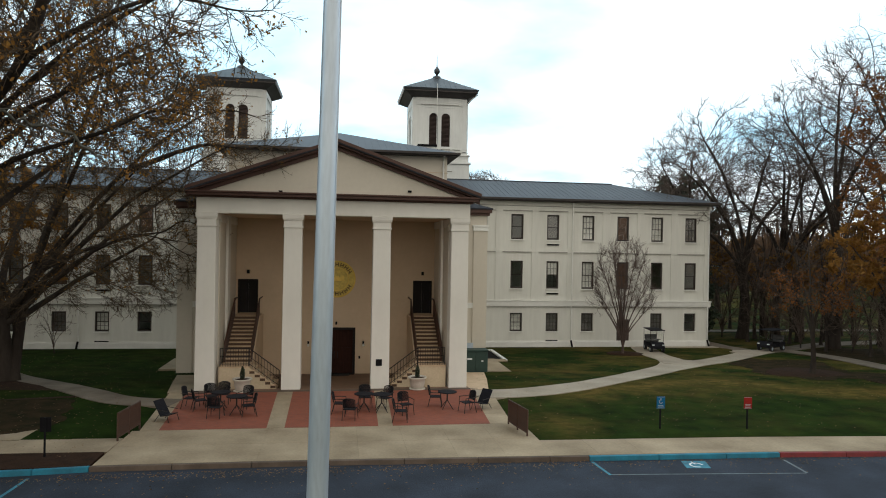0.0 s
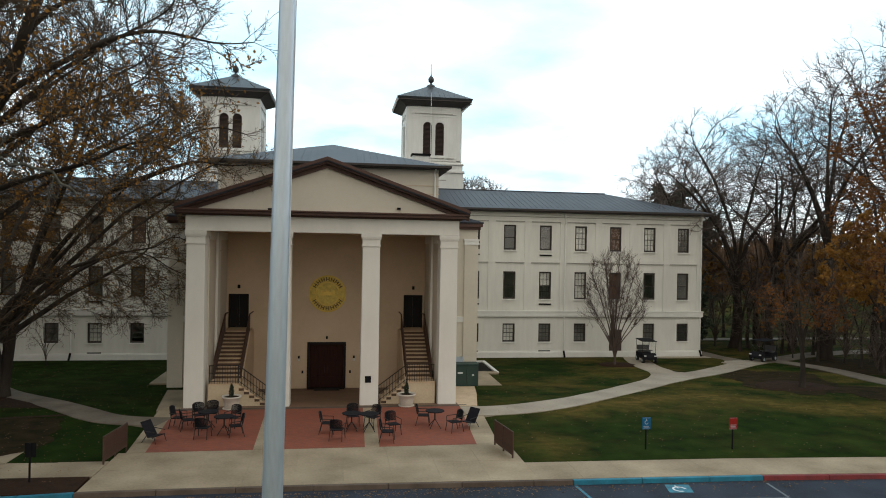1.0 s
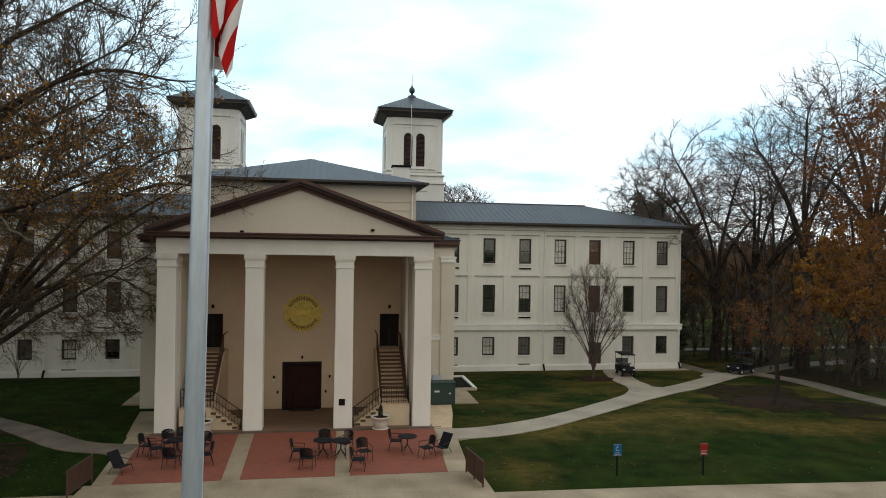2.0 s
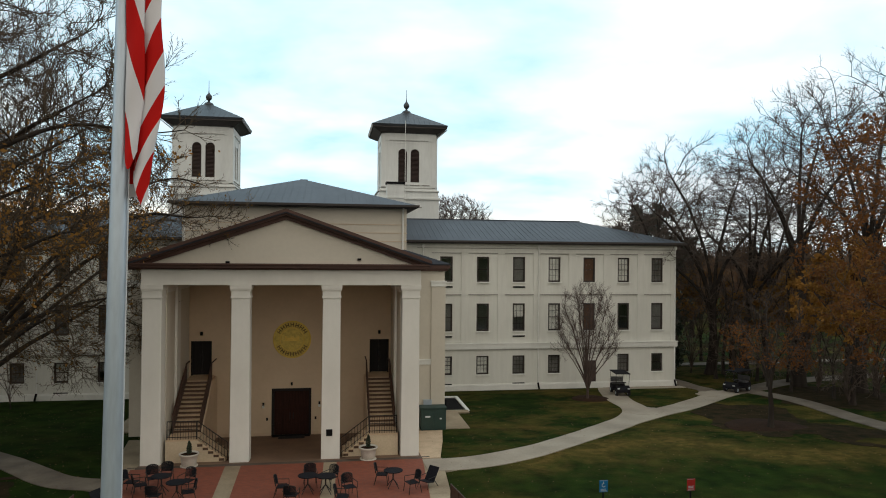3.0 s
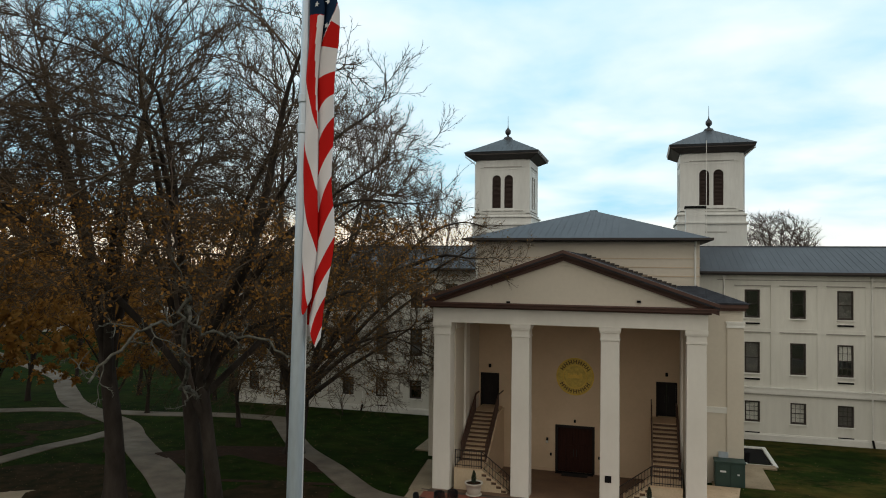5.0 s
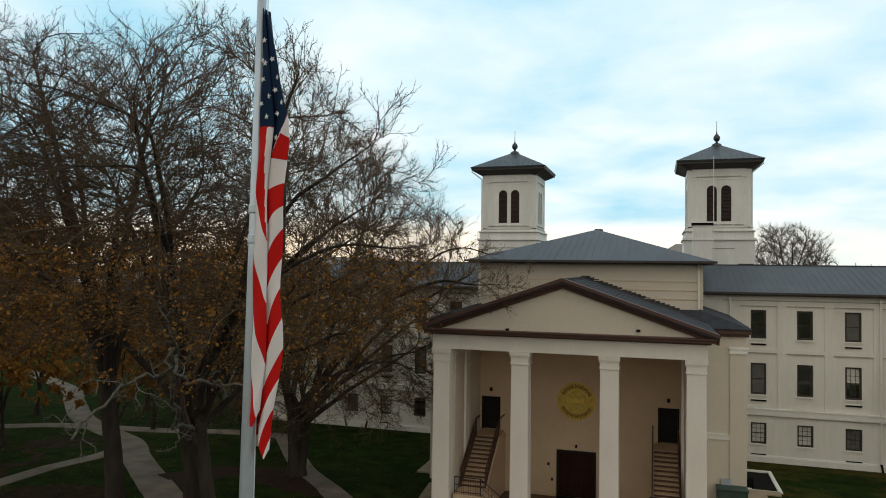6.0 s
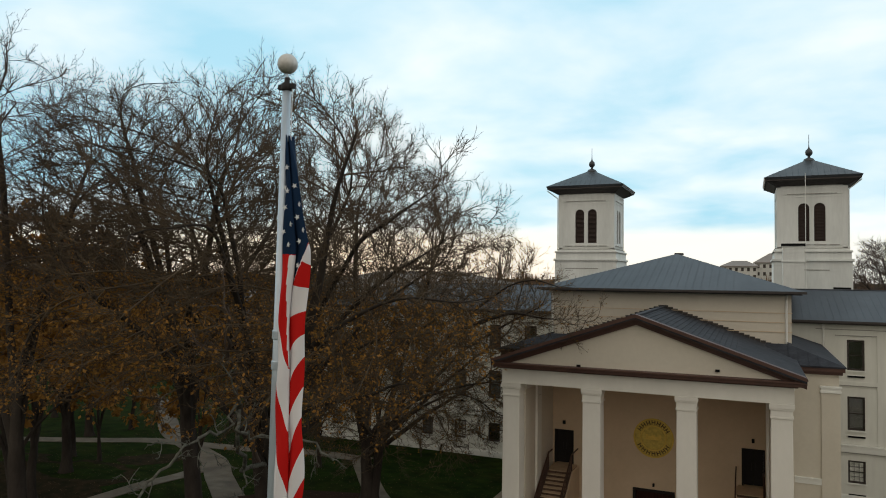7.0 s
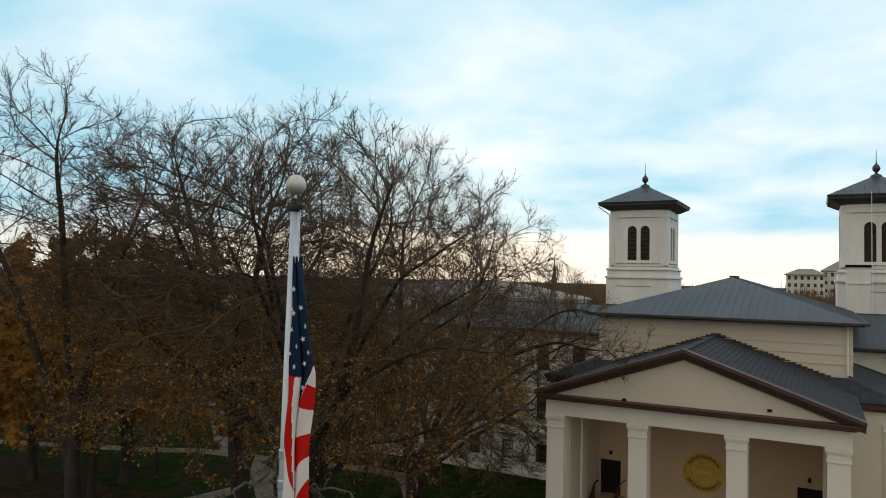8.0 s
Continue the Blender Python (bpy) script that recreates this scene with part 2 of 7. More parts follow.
M["tower"] = material("weathered_white_tower_paint", (0.78, 0.80, 0.78), (0.60, 0.62, 0.60), 0.85, scale=0.8, fine=5, bump=0.06, spread=0.8, stretch=(1, 1, 0.2), grain=0.10, spec=0.2)
# grey of weathered ledges and of the shadow lines painted on the wing
M["weathered"] = material("weathering_and_shade_grey", (0.36, 0.35, 0.32), (0.22, 0.21, 0.19), 0.9, scale=1.5, fine=10, bump=0.1)
M["litter"] = material("leaf_litter_ground", (0.040, 0.026, 0.013), (0.014, 0.014, 0.006), 0.95, scale=1.4, fine=18, bump=0.7, spread=0.35, spec=0.05)
M["seal_field"] = material("olive_gilt_field", (0.72, 0.54, 0.11), (0.44, 0.32, 0.07), 0.4, 0.25, scale=5, fine=14, bump=0.4)
M["seal_dark"] = material("aged_gilt_recess", (0.12, 0.072, 0.020), (0.07, 0.043, 0.014), 0.6, 0.1, scale=3, fine=18, bump=0.1)

# dry leaves are thin and let light through
for k in ("leaf_rust", "leaf_orange", "leaf_brown"):
    n_, l_ = M[k].node_tree.nodes, M[k].node_tree.links
    b_ = n_["Principled BSDF"]
    tr, mx = n_.new("ShaderNodeBsdfTranslucent"), n_.new("ShaderNodeMixShader")
    l_.new(b_.inputs["Base Color"].links[0].from_socket, tr.inputs["Color"])
    mx.inputs[0].default_value = 0.45
    l_.new(b_.outputs[0], mx.inputs[1])
    l_.new(tr.outputs[0], mx.inputs[2])
    l_.new(mx.outputs[0], n_["Material Output"].inputs["Surface"])

# lawn: green with straw-coloured and bare patches
lawn = material("winter_lawn", (0.021, 0.040, 0.0064), (0.006, 0.012, 0.003), 0.95, scale=0.9, fine=14, bump=0.7, spec=0.03)
ln, ll = lawn.node_tree.nodes, lawn.node_tree.links
lb = ln["Principled BSDF"]
grass_in = lb.inputs["Base Color"].links[0].from_socket
lt = ln.new("ShaderNodeTexCoord")
patch = ln.new("ShaderNodeTexNoise")
patch.inputs["Scale"].default_value, patch.inputs["Detail"].default_value, patch.inputs["Roughness"].default_value = 0.2, 12, 0.80
streak = ln.new("ShaderNodeMapping")
streak.inputs["Scale"].default_value = (0.8, 1.15, 1.0)
ll.new(lt.outputs["Object"], streak.inputs["Vector"])
ll.new(streak.outputs[0], patch.inputs["Vector"])
pr = ln.new("ShaderNodeValToRGB")
pr.color_ramp.elements[0].position, pr.color_ramp.elements[0].color = 0.46, (0, 0, 0, 1)
pr.color_ramp.elements[1].position, pr.color_ramp.elements[1].color = 0.62, (0.85, 0.85, 0.85, 1)
ll.new(patch.outputs["Fac"], pr.inputs[0])
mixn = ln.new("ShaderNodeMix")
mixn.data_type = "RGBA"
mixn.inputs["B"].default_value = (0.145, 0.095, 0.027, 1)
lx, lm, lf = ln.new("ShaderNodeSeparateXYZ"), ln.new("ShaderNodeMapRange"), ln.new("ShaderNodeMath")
ll.new(lt.outputs["Object"], lx.inputs[0])      # straw thins towards -x, which also puts the trees' shade into the colour
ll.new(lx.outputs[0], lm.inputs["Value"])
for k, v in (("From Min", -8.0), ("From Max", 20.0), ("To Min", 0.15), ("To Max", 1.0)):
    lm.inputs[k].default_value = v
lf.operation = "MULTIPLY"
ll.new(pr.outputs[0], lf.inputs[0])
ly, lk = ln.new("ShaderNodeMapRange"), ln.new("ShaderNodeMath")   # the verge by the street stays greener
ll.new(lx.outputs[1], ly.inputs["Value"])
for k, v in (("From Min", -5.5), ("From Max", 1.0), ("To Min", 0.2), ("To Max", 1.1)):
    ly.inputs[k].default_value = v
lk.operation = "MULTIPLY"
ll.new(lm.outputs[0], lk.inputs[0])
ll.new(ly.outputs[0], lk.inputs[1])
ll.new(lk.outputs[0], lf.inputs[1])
# a dry crest runs along the slope below the path, and the grass is worn at the plaza corner
tuft = ln.new("ShaderNodeTexNoise")
tuft.inputs["Scale"].default_value, tuft.inputs["Detail"].default_value, tuft.inputs["Roughness"].default_value = 1.7, 8, 0.75
ll.new(streak.outputs[0], tuft.inputs["Vector"])
wob = ln.new("ShaderNodeTexNoise")
wob.inputs["Scale"].default_value, wob.inputs["Detail"].default_value = 0.55, 8
ll.new(lt.outputs["Object"], wob.inputs["Vector"])


def lmath(op, a, b, clamp=False):
    n = ln.new("ShaderNodeMath")
    n.operation, n.use_clamp = op, clamp
    for k, v in enumerate((a, b)):
        if isinstance(v, (int, float)):
            n.inputs[k].default_value = v
        else:
            ll.new(v, n.inputs[k])
    return n.outputs[0]


crest = ln.new("ShaderNodeValToRGB")            # y of the crest along x, from 10 to 30 m, as (y + 5) / 10
crest.color_ramp.interpolation = "B_SPLINE"
for k, (cx, cy) in enumerate(((10, -2.6), (13, -1.2), (17, 0.7), (20, 1.3), (22, 0.1), (24.5, -2.8), (28, -2.9), (30, -2.4))):
    e = crest.color_ramp.elements[k] if k < 2 else crest.color_ramp.elements.new((cx - 10) / 20)
    e.position, e.color = (cx - 10) / 20, (*[(cy + 5) / 10] * 3, 1)
ll.new(lmath("DIVIDE", lmath("SUBTRACT", lx.outputs[0], 10), 20, True), crest.inputs[0])
off_ = lmath("ADD", lmath("SUBTRACT", lx.outputs[1], lmath("SUBTRACT", lmath("MULTIPLY", crest.outputs[0], 10), 5)), lmath("MULTIPLY", lmath("SUBTRACT", wob.outputs["Fac"], 0.5), 5.0))
band = lmath("SUBTRACT", 1.1, lmath("DIVIDE", lmath("ABSOLUTE", off_, 0), 2.6), True)
band = lmath("MULTIPLY", band, lmath("MULTIPLY", lmath("SUBTRACT", lx.outputs[0], 9.0), 0.35, True))
worn = lmath("SUBTRACT", 1.0, lmath("DIVIDE", lmath("ADD", lmath("ABSOLUTE", lmath("SUBTRACT", lx.outputs[0], 8.8), 0), lmath("ABSOLUTE", lmath("MULTIPLY", lmath("ADD", lx.outputs[1], 7.6), 0.7), 0)), lmath("ADD", 0.4, lmath("MULTIPLY", wob.outputs["Fac"], 4.4))), True)
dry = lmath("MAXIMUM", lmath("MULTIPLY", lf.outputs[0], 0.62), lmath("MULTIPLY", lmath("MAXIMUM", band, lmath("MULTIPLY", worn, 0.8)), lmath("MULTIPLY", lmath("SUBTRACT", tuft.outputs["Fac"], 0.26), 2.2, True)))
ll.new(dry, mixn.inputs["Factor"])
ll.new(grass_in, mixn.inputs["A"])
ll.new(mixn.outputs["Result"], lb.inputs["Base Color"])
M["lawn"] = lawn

# brick paving: a running bond in colour and relief
brick = material("red_brick_paving", (0.26, 0.068, 0.034), (0.165, 0.046, 0.026), 0.85, scale=0.8, fine=14, bump=0.2)
bn, bl = brick.node_tree.nodes, brick.node_tree.links
bb = bn["Principled BSDF"]
bt, bm_ = bn.new("ShaderNodeTexCoord"), bn.new("ShaderNodeTexBrick")
bl.new(bt.outputs["Object"], bm_.inputs["Vector"])
bm_.inputs["Scale"].default_value = 1.0
bm_.inputs["Brick Width"].default_value, bm_.inputs["Row Height"].default_value = 0.21, 0.105
bm_.inputs["Mortar Size"].default_value = 0.006
bm_.inputs["Color1"].default_value, bm_.inputs["Color2"].default_value = (0.28, 0.072, 0.034, 1), (0.19, 0.051, 0.027, 1)
bm_.inputs["Mortar"].default_value = (0.13, 0.085, 0.06, 1)
bmix = bn.new("ShaderNodeMix")
bmix.data_type = "RGBA"
bmix.inputs["Factor"].default_value = 0.6
bl.new(bb.inputs["Base Color"].links[0].from_socket, bmix.inputs["A"])
bl.new(bm_.outputs["Color"], bmix.inputs["B"])
bl.new(bmix.outputs["Result"], bb.inputs["Base Color"])
M["brick"] = brick

glass = bpy.data.materials.new("window_glass")
glass.use_nodes = True
gb = glass.node_tree.nodes["Principled BSDF"]
gb.inputs["Base Color"].default_value, gb.inputs["Roughness"].default_value = (0.98, 1.0, 1.0, 1), 0.03
gb.inputs["Transmission Weight"].default_value, gb.inputs["IOR"].default_value = 1.0, 1.45
M["glass"] = glass

# flag cloth: thirteen stripes and a canton, laid out on the cloth's own coordinates
flagm = bpy.data.materials.new("flag_cloth")
flagm.use_nodes = True
fn, fl = flagm.node_tree.nodes, flagm.node_tree.links
fb = fn["Principled BSDF"]
fb.inputs["Roughness"].default_value, fb.inputs["Specular IOR Level"].default_value = 0.8, 0.12
uvn, us = fn.new("ShaderNodeUVMap"), fn.new("ShaderNodeSeparateXYZ")
uvn.uv_map = "cloth"
fl.new(uvn.outputs[0], us.inputs[0])


def fmath(op, a, b):
    n = fn.new("ShaderNodeMath")
    n.operation = op
    for k, v in enumerate((a, b)):
        if isinstance(v, (int, float)):
            n.inputs[k].default_value = v
        else:
            fl.new(v, n.inputs[k])
    return n.outputs[0]


stripe = fmath("MODULO", fmath("FLOOR", fmath("MULTIPLY", us.outputs[1], 12.999), 0), 2)
canton = fmath("MULTIPLY", fmath("LESS_THAN", us.outputs[0], 0.4), fmath("LESS_THAN", us.outputs[1], 7 / 13))
m1, m2 = fn.new("ShaderNodeMix"), fn.new("ShaderNodeMix")
m1.data_type = m2.data_type = "RGBA"
m1.inputs["A"].default_value, m1.inputs["B"].default_value = (0.50, 0.011, 0.009, 1), (0.70, 0.68, 0.70, 1)
m2.inputs["B"].default_value = (0.007, 0.022, 0.055, 1)
fl.new(stripe, m1.inputs["Factor"])
fl.new(canton, m2.inputs["Factor"])
fl.new(m1.outputs["Result"], m2.inputs["A"])
fl.new(m2.outputs["Result"], fb.inputs["Base Color"])
weave = fn.new("ShaderNodeTexNoise")
weave.inputs["Scale"].default_value = 90
wb = fn.new("ShaderNodeBump")
wb.inputs["Strength"].default_value = 0.15
fl.new(weave.outputs["Fac"], wb.inputs["Height"])
fl.new(wb.outputs[0], fb.inputs["Normal"])
M["flag"] = flagm

# ---- mesh helpers ----


def box(bm, x0, x1, y0, y1, z0, z1):
    x0, x1, y0, y1, z0, z1 = min(x0, x1), max(x0, x1), min(y0, y1), max(y0, y1), min(z0, z1), max(z0, z1)
    v = [bm.verts.new((x, y, z)) for z in (z0, z1) for y in (y0, y1) for x in (x0, x1)]
    for f in ((0, 2, 3, 1), (4, 5, 7, 6), (0, 1, 5, 4), (2, 6, 7, 3), (0, 4, 6, 2), (1, 3, 7, 5)):
        bm.faces.new([v[k] for k in f])
    return bm


def boxes(*rows):
    bm = bmesh.new()
    for r in rows:
        box(bm, *r)
    return bm


def poly(bm, pts, thick=None):
    """A flat polygon; with thick, a slab that goes down by that much."""
    top = [bm.verts.new(p) for p in pts]
    bm.faces.new(top)
    if thick:
        low_ = [bm.verts.new((p[0], p[1], p[2] - thick)) for p in pts]
        bm.faces.new(low_[::-1])
        for k in range(len(pts)):
            j = (k + 1) % len(pts)
            bm.faces.new((top[j], top[k], low_[k], low_[j]))
    return bm


def rod(bm, a, b, r0, r1=None, sides=6):
    a, b = Vector(a), Vector(b)
    r1 = r0 if r1 is None else r1
    q = (b - a).to_track_quat("Z", "Y")
    rings = []
    for p, r in ((a, r0), (b, r1)):
        rings.append([bm.verts.new(p + q @ Vector((r * math.cos(2 * math.pi * k / sides), r * math.sin(2 * math.pi * k / sides), 0))) for k in range(sides)])
    for k in range(sides):
        j = (k + 1) % sides
        bm.faces.new((rings[0][k], rings[0][j], rings[1][j], rings[1][k]))
    bm.faces.new(rings[0][::-1])
    bm.faces.new(rings[1])
    return bm


def lathe(bm, rows, sides=16, at=(0, 0, 0)):
    """A turned shape from rows of (radius, z)."""
    rings = [[bm.verts.new((at[0] + r * math.cos(2 * math.pi * k / sides), at[1] + r * math.sin(2 * math.pi * k / sides), at[2] + z)) for k in range(sides)] for r, z in rows]
    for a, b in zip(rings, rings[1:]):
        for k in range(sides):
            j = (k + 1) % sides
            bm.faces.new((a[k], a[j], b[j], b[k]))
    bm.faces.new(rings[0][::-1])
    bm.faces.new(rings[-1])
    return bm


def mesh_of(name, bm, mat, smooth=False, bevel=0.0):
    if bevel:
        bmesh.ops.bevel(bm, geom=bm.edges[:], offset=bevel, segments=1, affect="EDGES", clamp_overlap=True)
    bmesh.ops.recalc_face_normals(bm, faces=bm.faces[:])
    me = bpy.data.meshes.new(name)
    bm.to_mesh(me)
    bm.free()
    me.materials.append(M[mat])
    if smooth:
        me.polygons.foreach_set("use_smooth", [True] * len(me.polygons))
    return me


def thing(name, at, label, category, group="", kind=""):
    ob = new(name)
    ob.location = at
    ob.empty_display_size = 0.2
    return tagged(ob, label, category, group, kind)


def place(name, me, parent, at=(0, 0, 0), label="", rz=0.0):
    """A mesh as a child of parent, with its own place given in the parent's space."""
    ob = new(name, me)
    ob.parent = parent
    ob.location = at
    if rz:
        ob.rotation_euler = (0, 0, radians(rz))
    if label:
        ob["label"] = label
    return ob


def part(name, bm, mat, parent, label="", smooth=False, bevel=0.0):
    return place(name, mesh_of(name, bm, mat, smooth, bevel), parent, label=label)


def solid(name, bm, mat, label, category="", kind="structure", smooth=False, bevel=0.0, group=""):
    return tagged(new(name, mesh_of(name, bm, mat, smooth, bevel)), label, category, group, kind)


def raw_mesh(name, verts, faces, mat, smooth=False):
    me = bpy.data.meshes.new(name)
    verts, faces = np.asarray(verts, np.float32), np.asarray(faces, np.int32)
    k = faces.shape[1]
    me.vertices.add(len(verts))
    me.vertices.foreach_set("co", verts.ravel())
    me.loops.add(faces.size)
    me.loops.foreach_set("vertex_index", faces.ravel())
    me.polygons.add(len(faces))
    me.polygons.foreach_set("loop_start", np.arange(0, faces.size, k, dtype=np.int32))
    me.update(calc_edges=True)
    me.materials.append(M[mat])
    if smooth:
        me.polygons.foreach_set("use_smooth", [True] * len(me.polygons))
    return me


def ground_z(x, y):
    """The site falls gently from the street to the building."""
    return float(np.interp(y, (-12, 0, 6.3, 20.3), (0.1, 0.0, -0.43, -1.0)))

# ---- ground, road, paving ----
def kerb_y(x):
    return float(np.interp(x, (-60, -10, -7, 0, 8.5, 15.3, 20, 60), (-12.6, -11.75, -11.45, -11.5, -11.8, -12.0, -12.3, -15.0)))


gx = np.unique(np.concatenate([np.linspace(-3000, -120, 13), np.arange(-120, -30, 3.0), np.arange(-30, 40, 1.0), np.arange(40, 121, 3.0), np.linspace(120, 3000, 13)]))
gy = np.unique(np.concatenate([np.linspace(-3000, -60, 10), np.arange(-60, -12, 3.0), np.array([-22.0, -21.6, -13.2, -12.75]), np.arange(-12.6, 24, 1.2), np.arange(24, 140, 6.0), np.linspace(140, 3000, 12)]))
gv, gf = [], []
for yy in gy:
    for xx in gx:
        near_road = -21.8 < yy < -13.0
        under = abs(xx) < 8 and -11.3 < yy < 34
        gv.append((xx, yy, -0.30 if near_road else ground_z(xx, yy) - (0.25 if yy < -11.3 and abs(xx) < 25 and yy > -13 else 0.0) - (0.14 if under else 0.0)))
nxg = len(gx)
for j in range(len(gy) - 1):
    for i in range(nxg - 1):
        gf.append((j * nxg + i, j * nxg + i + 1, (j + 1) * nxg + i + 1, (j + 1) * nxg + i))
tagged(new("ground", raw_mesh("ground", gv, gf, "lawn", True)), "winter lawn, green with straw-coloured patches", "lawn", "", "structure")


def strip(name, pts, width, mat, label, category="path", thick=0.1, lift=0.03, kind="structure"):
    """A paved strip along a smoothed line on the ground."""
    p = [Vector((x, y, 0)) for x, y in pts]
    fine = []
    for k in range(len(p) - 1):
        a, b, c, d = p[max(k - 1, 0)], p[k], p[k + 1], p[min(k + 2, len(p) - 1)]
        for s in range(8):
            t = s / 8
            fine.append(0.5 * ((2 * b) + (c - a) * t + (2 * a - 5 * b + 4 * c - d) * t * t + (3 * b - a - 3 * c + d) * t ** 3))
    fine.append(p[-1])
    bm = bmesh.new()
    rows = []
    for k, q in enumerate(fine):
        tan = (fine[min(k + 1, len(fine) - 1)] - fine[max(k - 1, 0)]).normalized()
        n = Vector((-tan.y, tan.x, 0))
        w = width * (1 + 0.04 * noise.noise(q * 0.7))
        e0, e1 = q + n * w / 2, q - n * w / 2
        z0, z1 = ground_z(e0.x, e0.y) + lift, ground_z(e1.x, e1.y) + lift
        rows.append([bm.verts.new(v) for v in ((e0.x, e0.y, z0 - thick), (e0.x, e0.y, z0), (e1.x, e1.y, z1), (e1.x, e1.y, z1 - thick))])
    for a, b in zip(rows, rows[1:]):
        for k in range(3):
            bm.faces.new((a[k], a[k + 1], b[k + 1], b[k]))
    return solid(name, bm, mat, label, category, kind)


# road and kerbs
bm = bmesh.new()
xs = [-200, -90, -60, -40, -25, -15, -10, -7, -3, 0, 4, 8.5, 12, 15.3, 20, 30, 45, 60, 110, 200]
near_, far_ = [bm.verts.new((x, -21.5, -0.05)) for x in xs], [bm.verts.new((x, kerb_y(x) - 0.14, -0.05)) for x in xs]
for k in range(len(xs) - 1):
    bm.faces.new((near_[k], near_[k + 1], far_[k + 1], far_[k]))
solid("road", bm, "asphalt", "dark worn asphalt road with scattered leaves", "road")


def kerb_run(name, x0, x1, mat, label, top=0.105):
    ob = thing(name, (0, 0, 0), label, "kerb", "", "structure")
    x = x0
    while x < x1 - 0.01:
        e = min(x + 2.4, x1)
        bm = bmesh.new()
        ya, yb = kerb_y(x), kerb_y(e)
        g = 0.008
        lo = [bm.verts.new(p) for p in ((x + g, ya - 0.15, -0.2), (e - g, yb - 0.15, -0.2), (e - g, yb + 0.02, -0.2), (x + g, ya + 0.02, -0.2))]
        hi = [bm.verts.new(p) for p in ((x + g, ya - 0.125, top), (e - g, yb - 0.125, top), (e - g, yb + 0.02, top), (x + g, ya + 0.02, top))]
        bm.faces.new(lo[::-1]), bm.faces.new(hi)
        for k in range(4):
            j = (k + 1) % 4
            bm.faces.new((lo[k], lo[j], hi[j], hi[k]))
        part("kerb_stone", bm, mat, ob, bevel=0.012)
        x = e
    return ob


kerb_run("kerb", -7.25, 8.5, "kerb", "stained concrete kerb at the plaza apron")
kerb_run("kerb", 8.5, 15.25, "kerb_blue", "kerb painted worn blue beside the lawn")
kerb_run("kerb", 15.25, 44, "kerb_red", "kerb painted worn red beside the lawn")
kerb_run("kerb", -40, -7.25, "kerb_blue", "kerb painted worn blue beside a mulch bed")


def slab_field(name, cells, mat, label, gap=0.0035, thick=0.16, lift=0.012):
    """Paving slabs, each a piece of its own: cells are corner lists (x, y)."""
    ob = thing(name, (0, 0, 0), label, "pavement", "", "structure")
    for c in cells:
        cx, cy = sum(p[0] for p in c) / len(c), sum(p[1] for p in c) / len(c)
        pts = []
        for px, py in c:
            d = Vector((px - cx, py - cy))
            d *= max(0.0, 1 - gap / max(d.length, 0.1))
            pts.append((cx + d.x, cy + d.y, ground_z(px, py) + lift + 0.004 * noise.noise(Vector((cx, cy, 0)))))
        part("slab", poly(bmesh.new(), pts, thick), mat, ob)
    return ob


# plaza apron and pavement
cells = []
for k in range(9):
    x0, x1 = -7.2 + k * 1.62, -7.2 + (k + 1) * 1.62
    for a, b in ((0.0, 0.5), (0.5, 1.0)):
        def edge(x, f):
            return -7.38 + f * (kerb_y(x) + 0.02 + 7.38)
        cells.append([(x0, edge(x0, b)), (x1, edge(x1, b)), (x1, edge(x1, a)), (x0, edge(x0, a))])
slab_field("plaza_apron", cells, "concrete", "broad pale concrete apron between brick plaza and street")
cells = []
x = 7.38
while x < 44:
    e = x + 1.55
    cells.append([(x, kerb_y(x) + 0.02), (e, kerb_y(e) + 0.02), (e, kerb_y(e) + 1.9), (x, kerb_y(x) + 1.9)])
    x = e
slab_field("pavement", cells, "concrete", "pale concrete pavement of square slabs along the street")
cells = []
for k in range(14):
    x0, x1 = -7.22 - k * 1.7, -7.22 - (k + 1) * 1.7
    sl = 0.035 * k
    cells.append([(x1, -9.95 + sl), (x0, -10.0 + sl), (x0, -8.35), (x1, -8.3 + sl)])
    if k != 1 and k != 0:
        cells.append([(x1, -8.3 + sl), (x0, -8.35 + sl), (x0, -6.5), (x1, -6.55)])
slab_field("pavement", cells, "concrete", "pale concrete walk beside a mulch bed")
solid("mulch_bed", poly(bmesh.new(), [(-32, kerb_y(-32) + 0.03, 0.09), (-7.3, kerb_y(-7.3) + 0.03, 0.09), (-7.3, -10.02, 0.1), (-32, -9.4, 0.1)], 0.2), "mulch", "strip of dark mulch beside the kerb", "mulch")

# brick plaza, its pale bands and borders
E0, E1 = -7.36, -0.62
for x0, x1 in ((-6.28, -2.44), (-1.78, 1.74), (2.3, 6.12)):
    sk = lambda x, y: x * (1 + 0.012 * (y - E0))
    solid("brick_paving", poly(bmesh.new(), [(sk(x0, E0), E0, 0.075), (sk(x1, E0), E0, 0.075), (sk(x1, E1), E1, 0.018), (sk(x0, E1), E1, 0.018)], 0.15), "brick", "red brick paving of the plaza", "paving")
cells = []
for x0, x1 in ((-2.44, -1.78), (1.74, 2.3), (-6.95, -6.28), (6.12, 7.0)):
    for k in range(4):
        ya, yb = E0 + (E1 - E0) * k / 4, E0 + (E1 - E0) * (k + 1) / 4
        cells.append([(sk(x0, ya), ya), (sk(x1, ya), ya), (sk(x1, yb), yb), (sk(x0, yb), yb)])
slab_field("plaza_band", cells, "concrete", "pale concrete bands that divide the brick plaza", thick=0.14)
solid("plaza_edge", boxes((-7.0, 7.0, -0.62, -0.28, -0.1, 0.02)), "kerb", "worn stone edging before the portico", "paving")
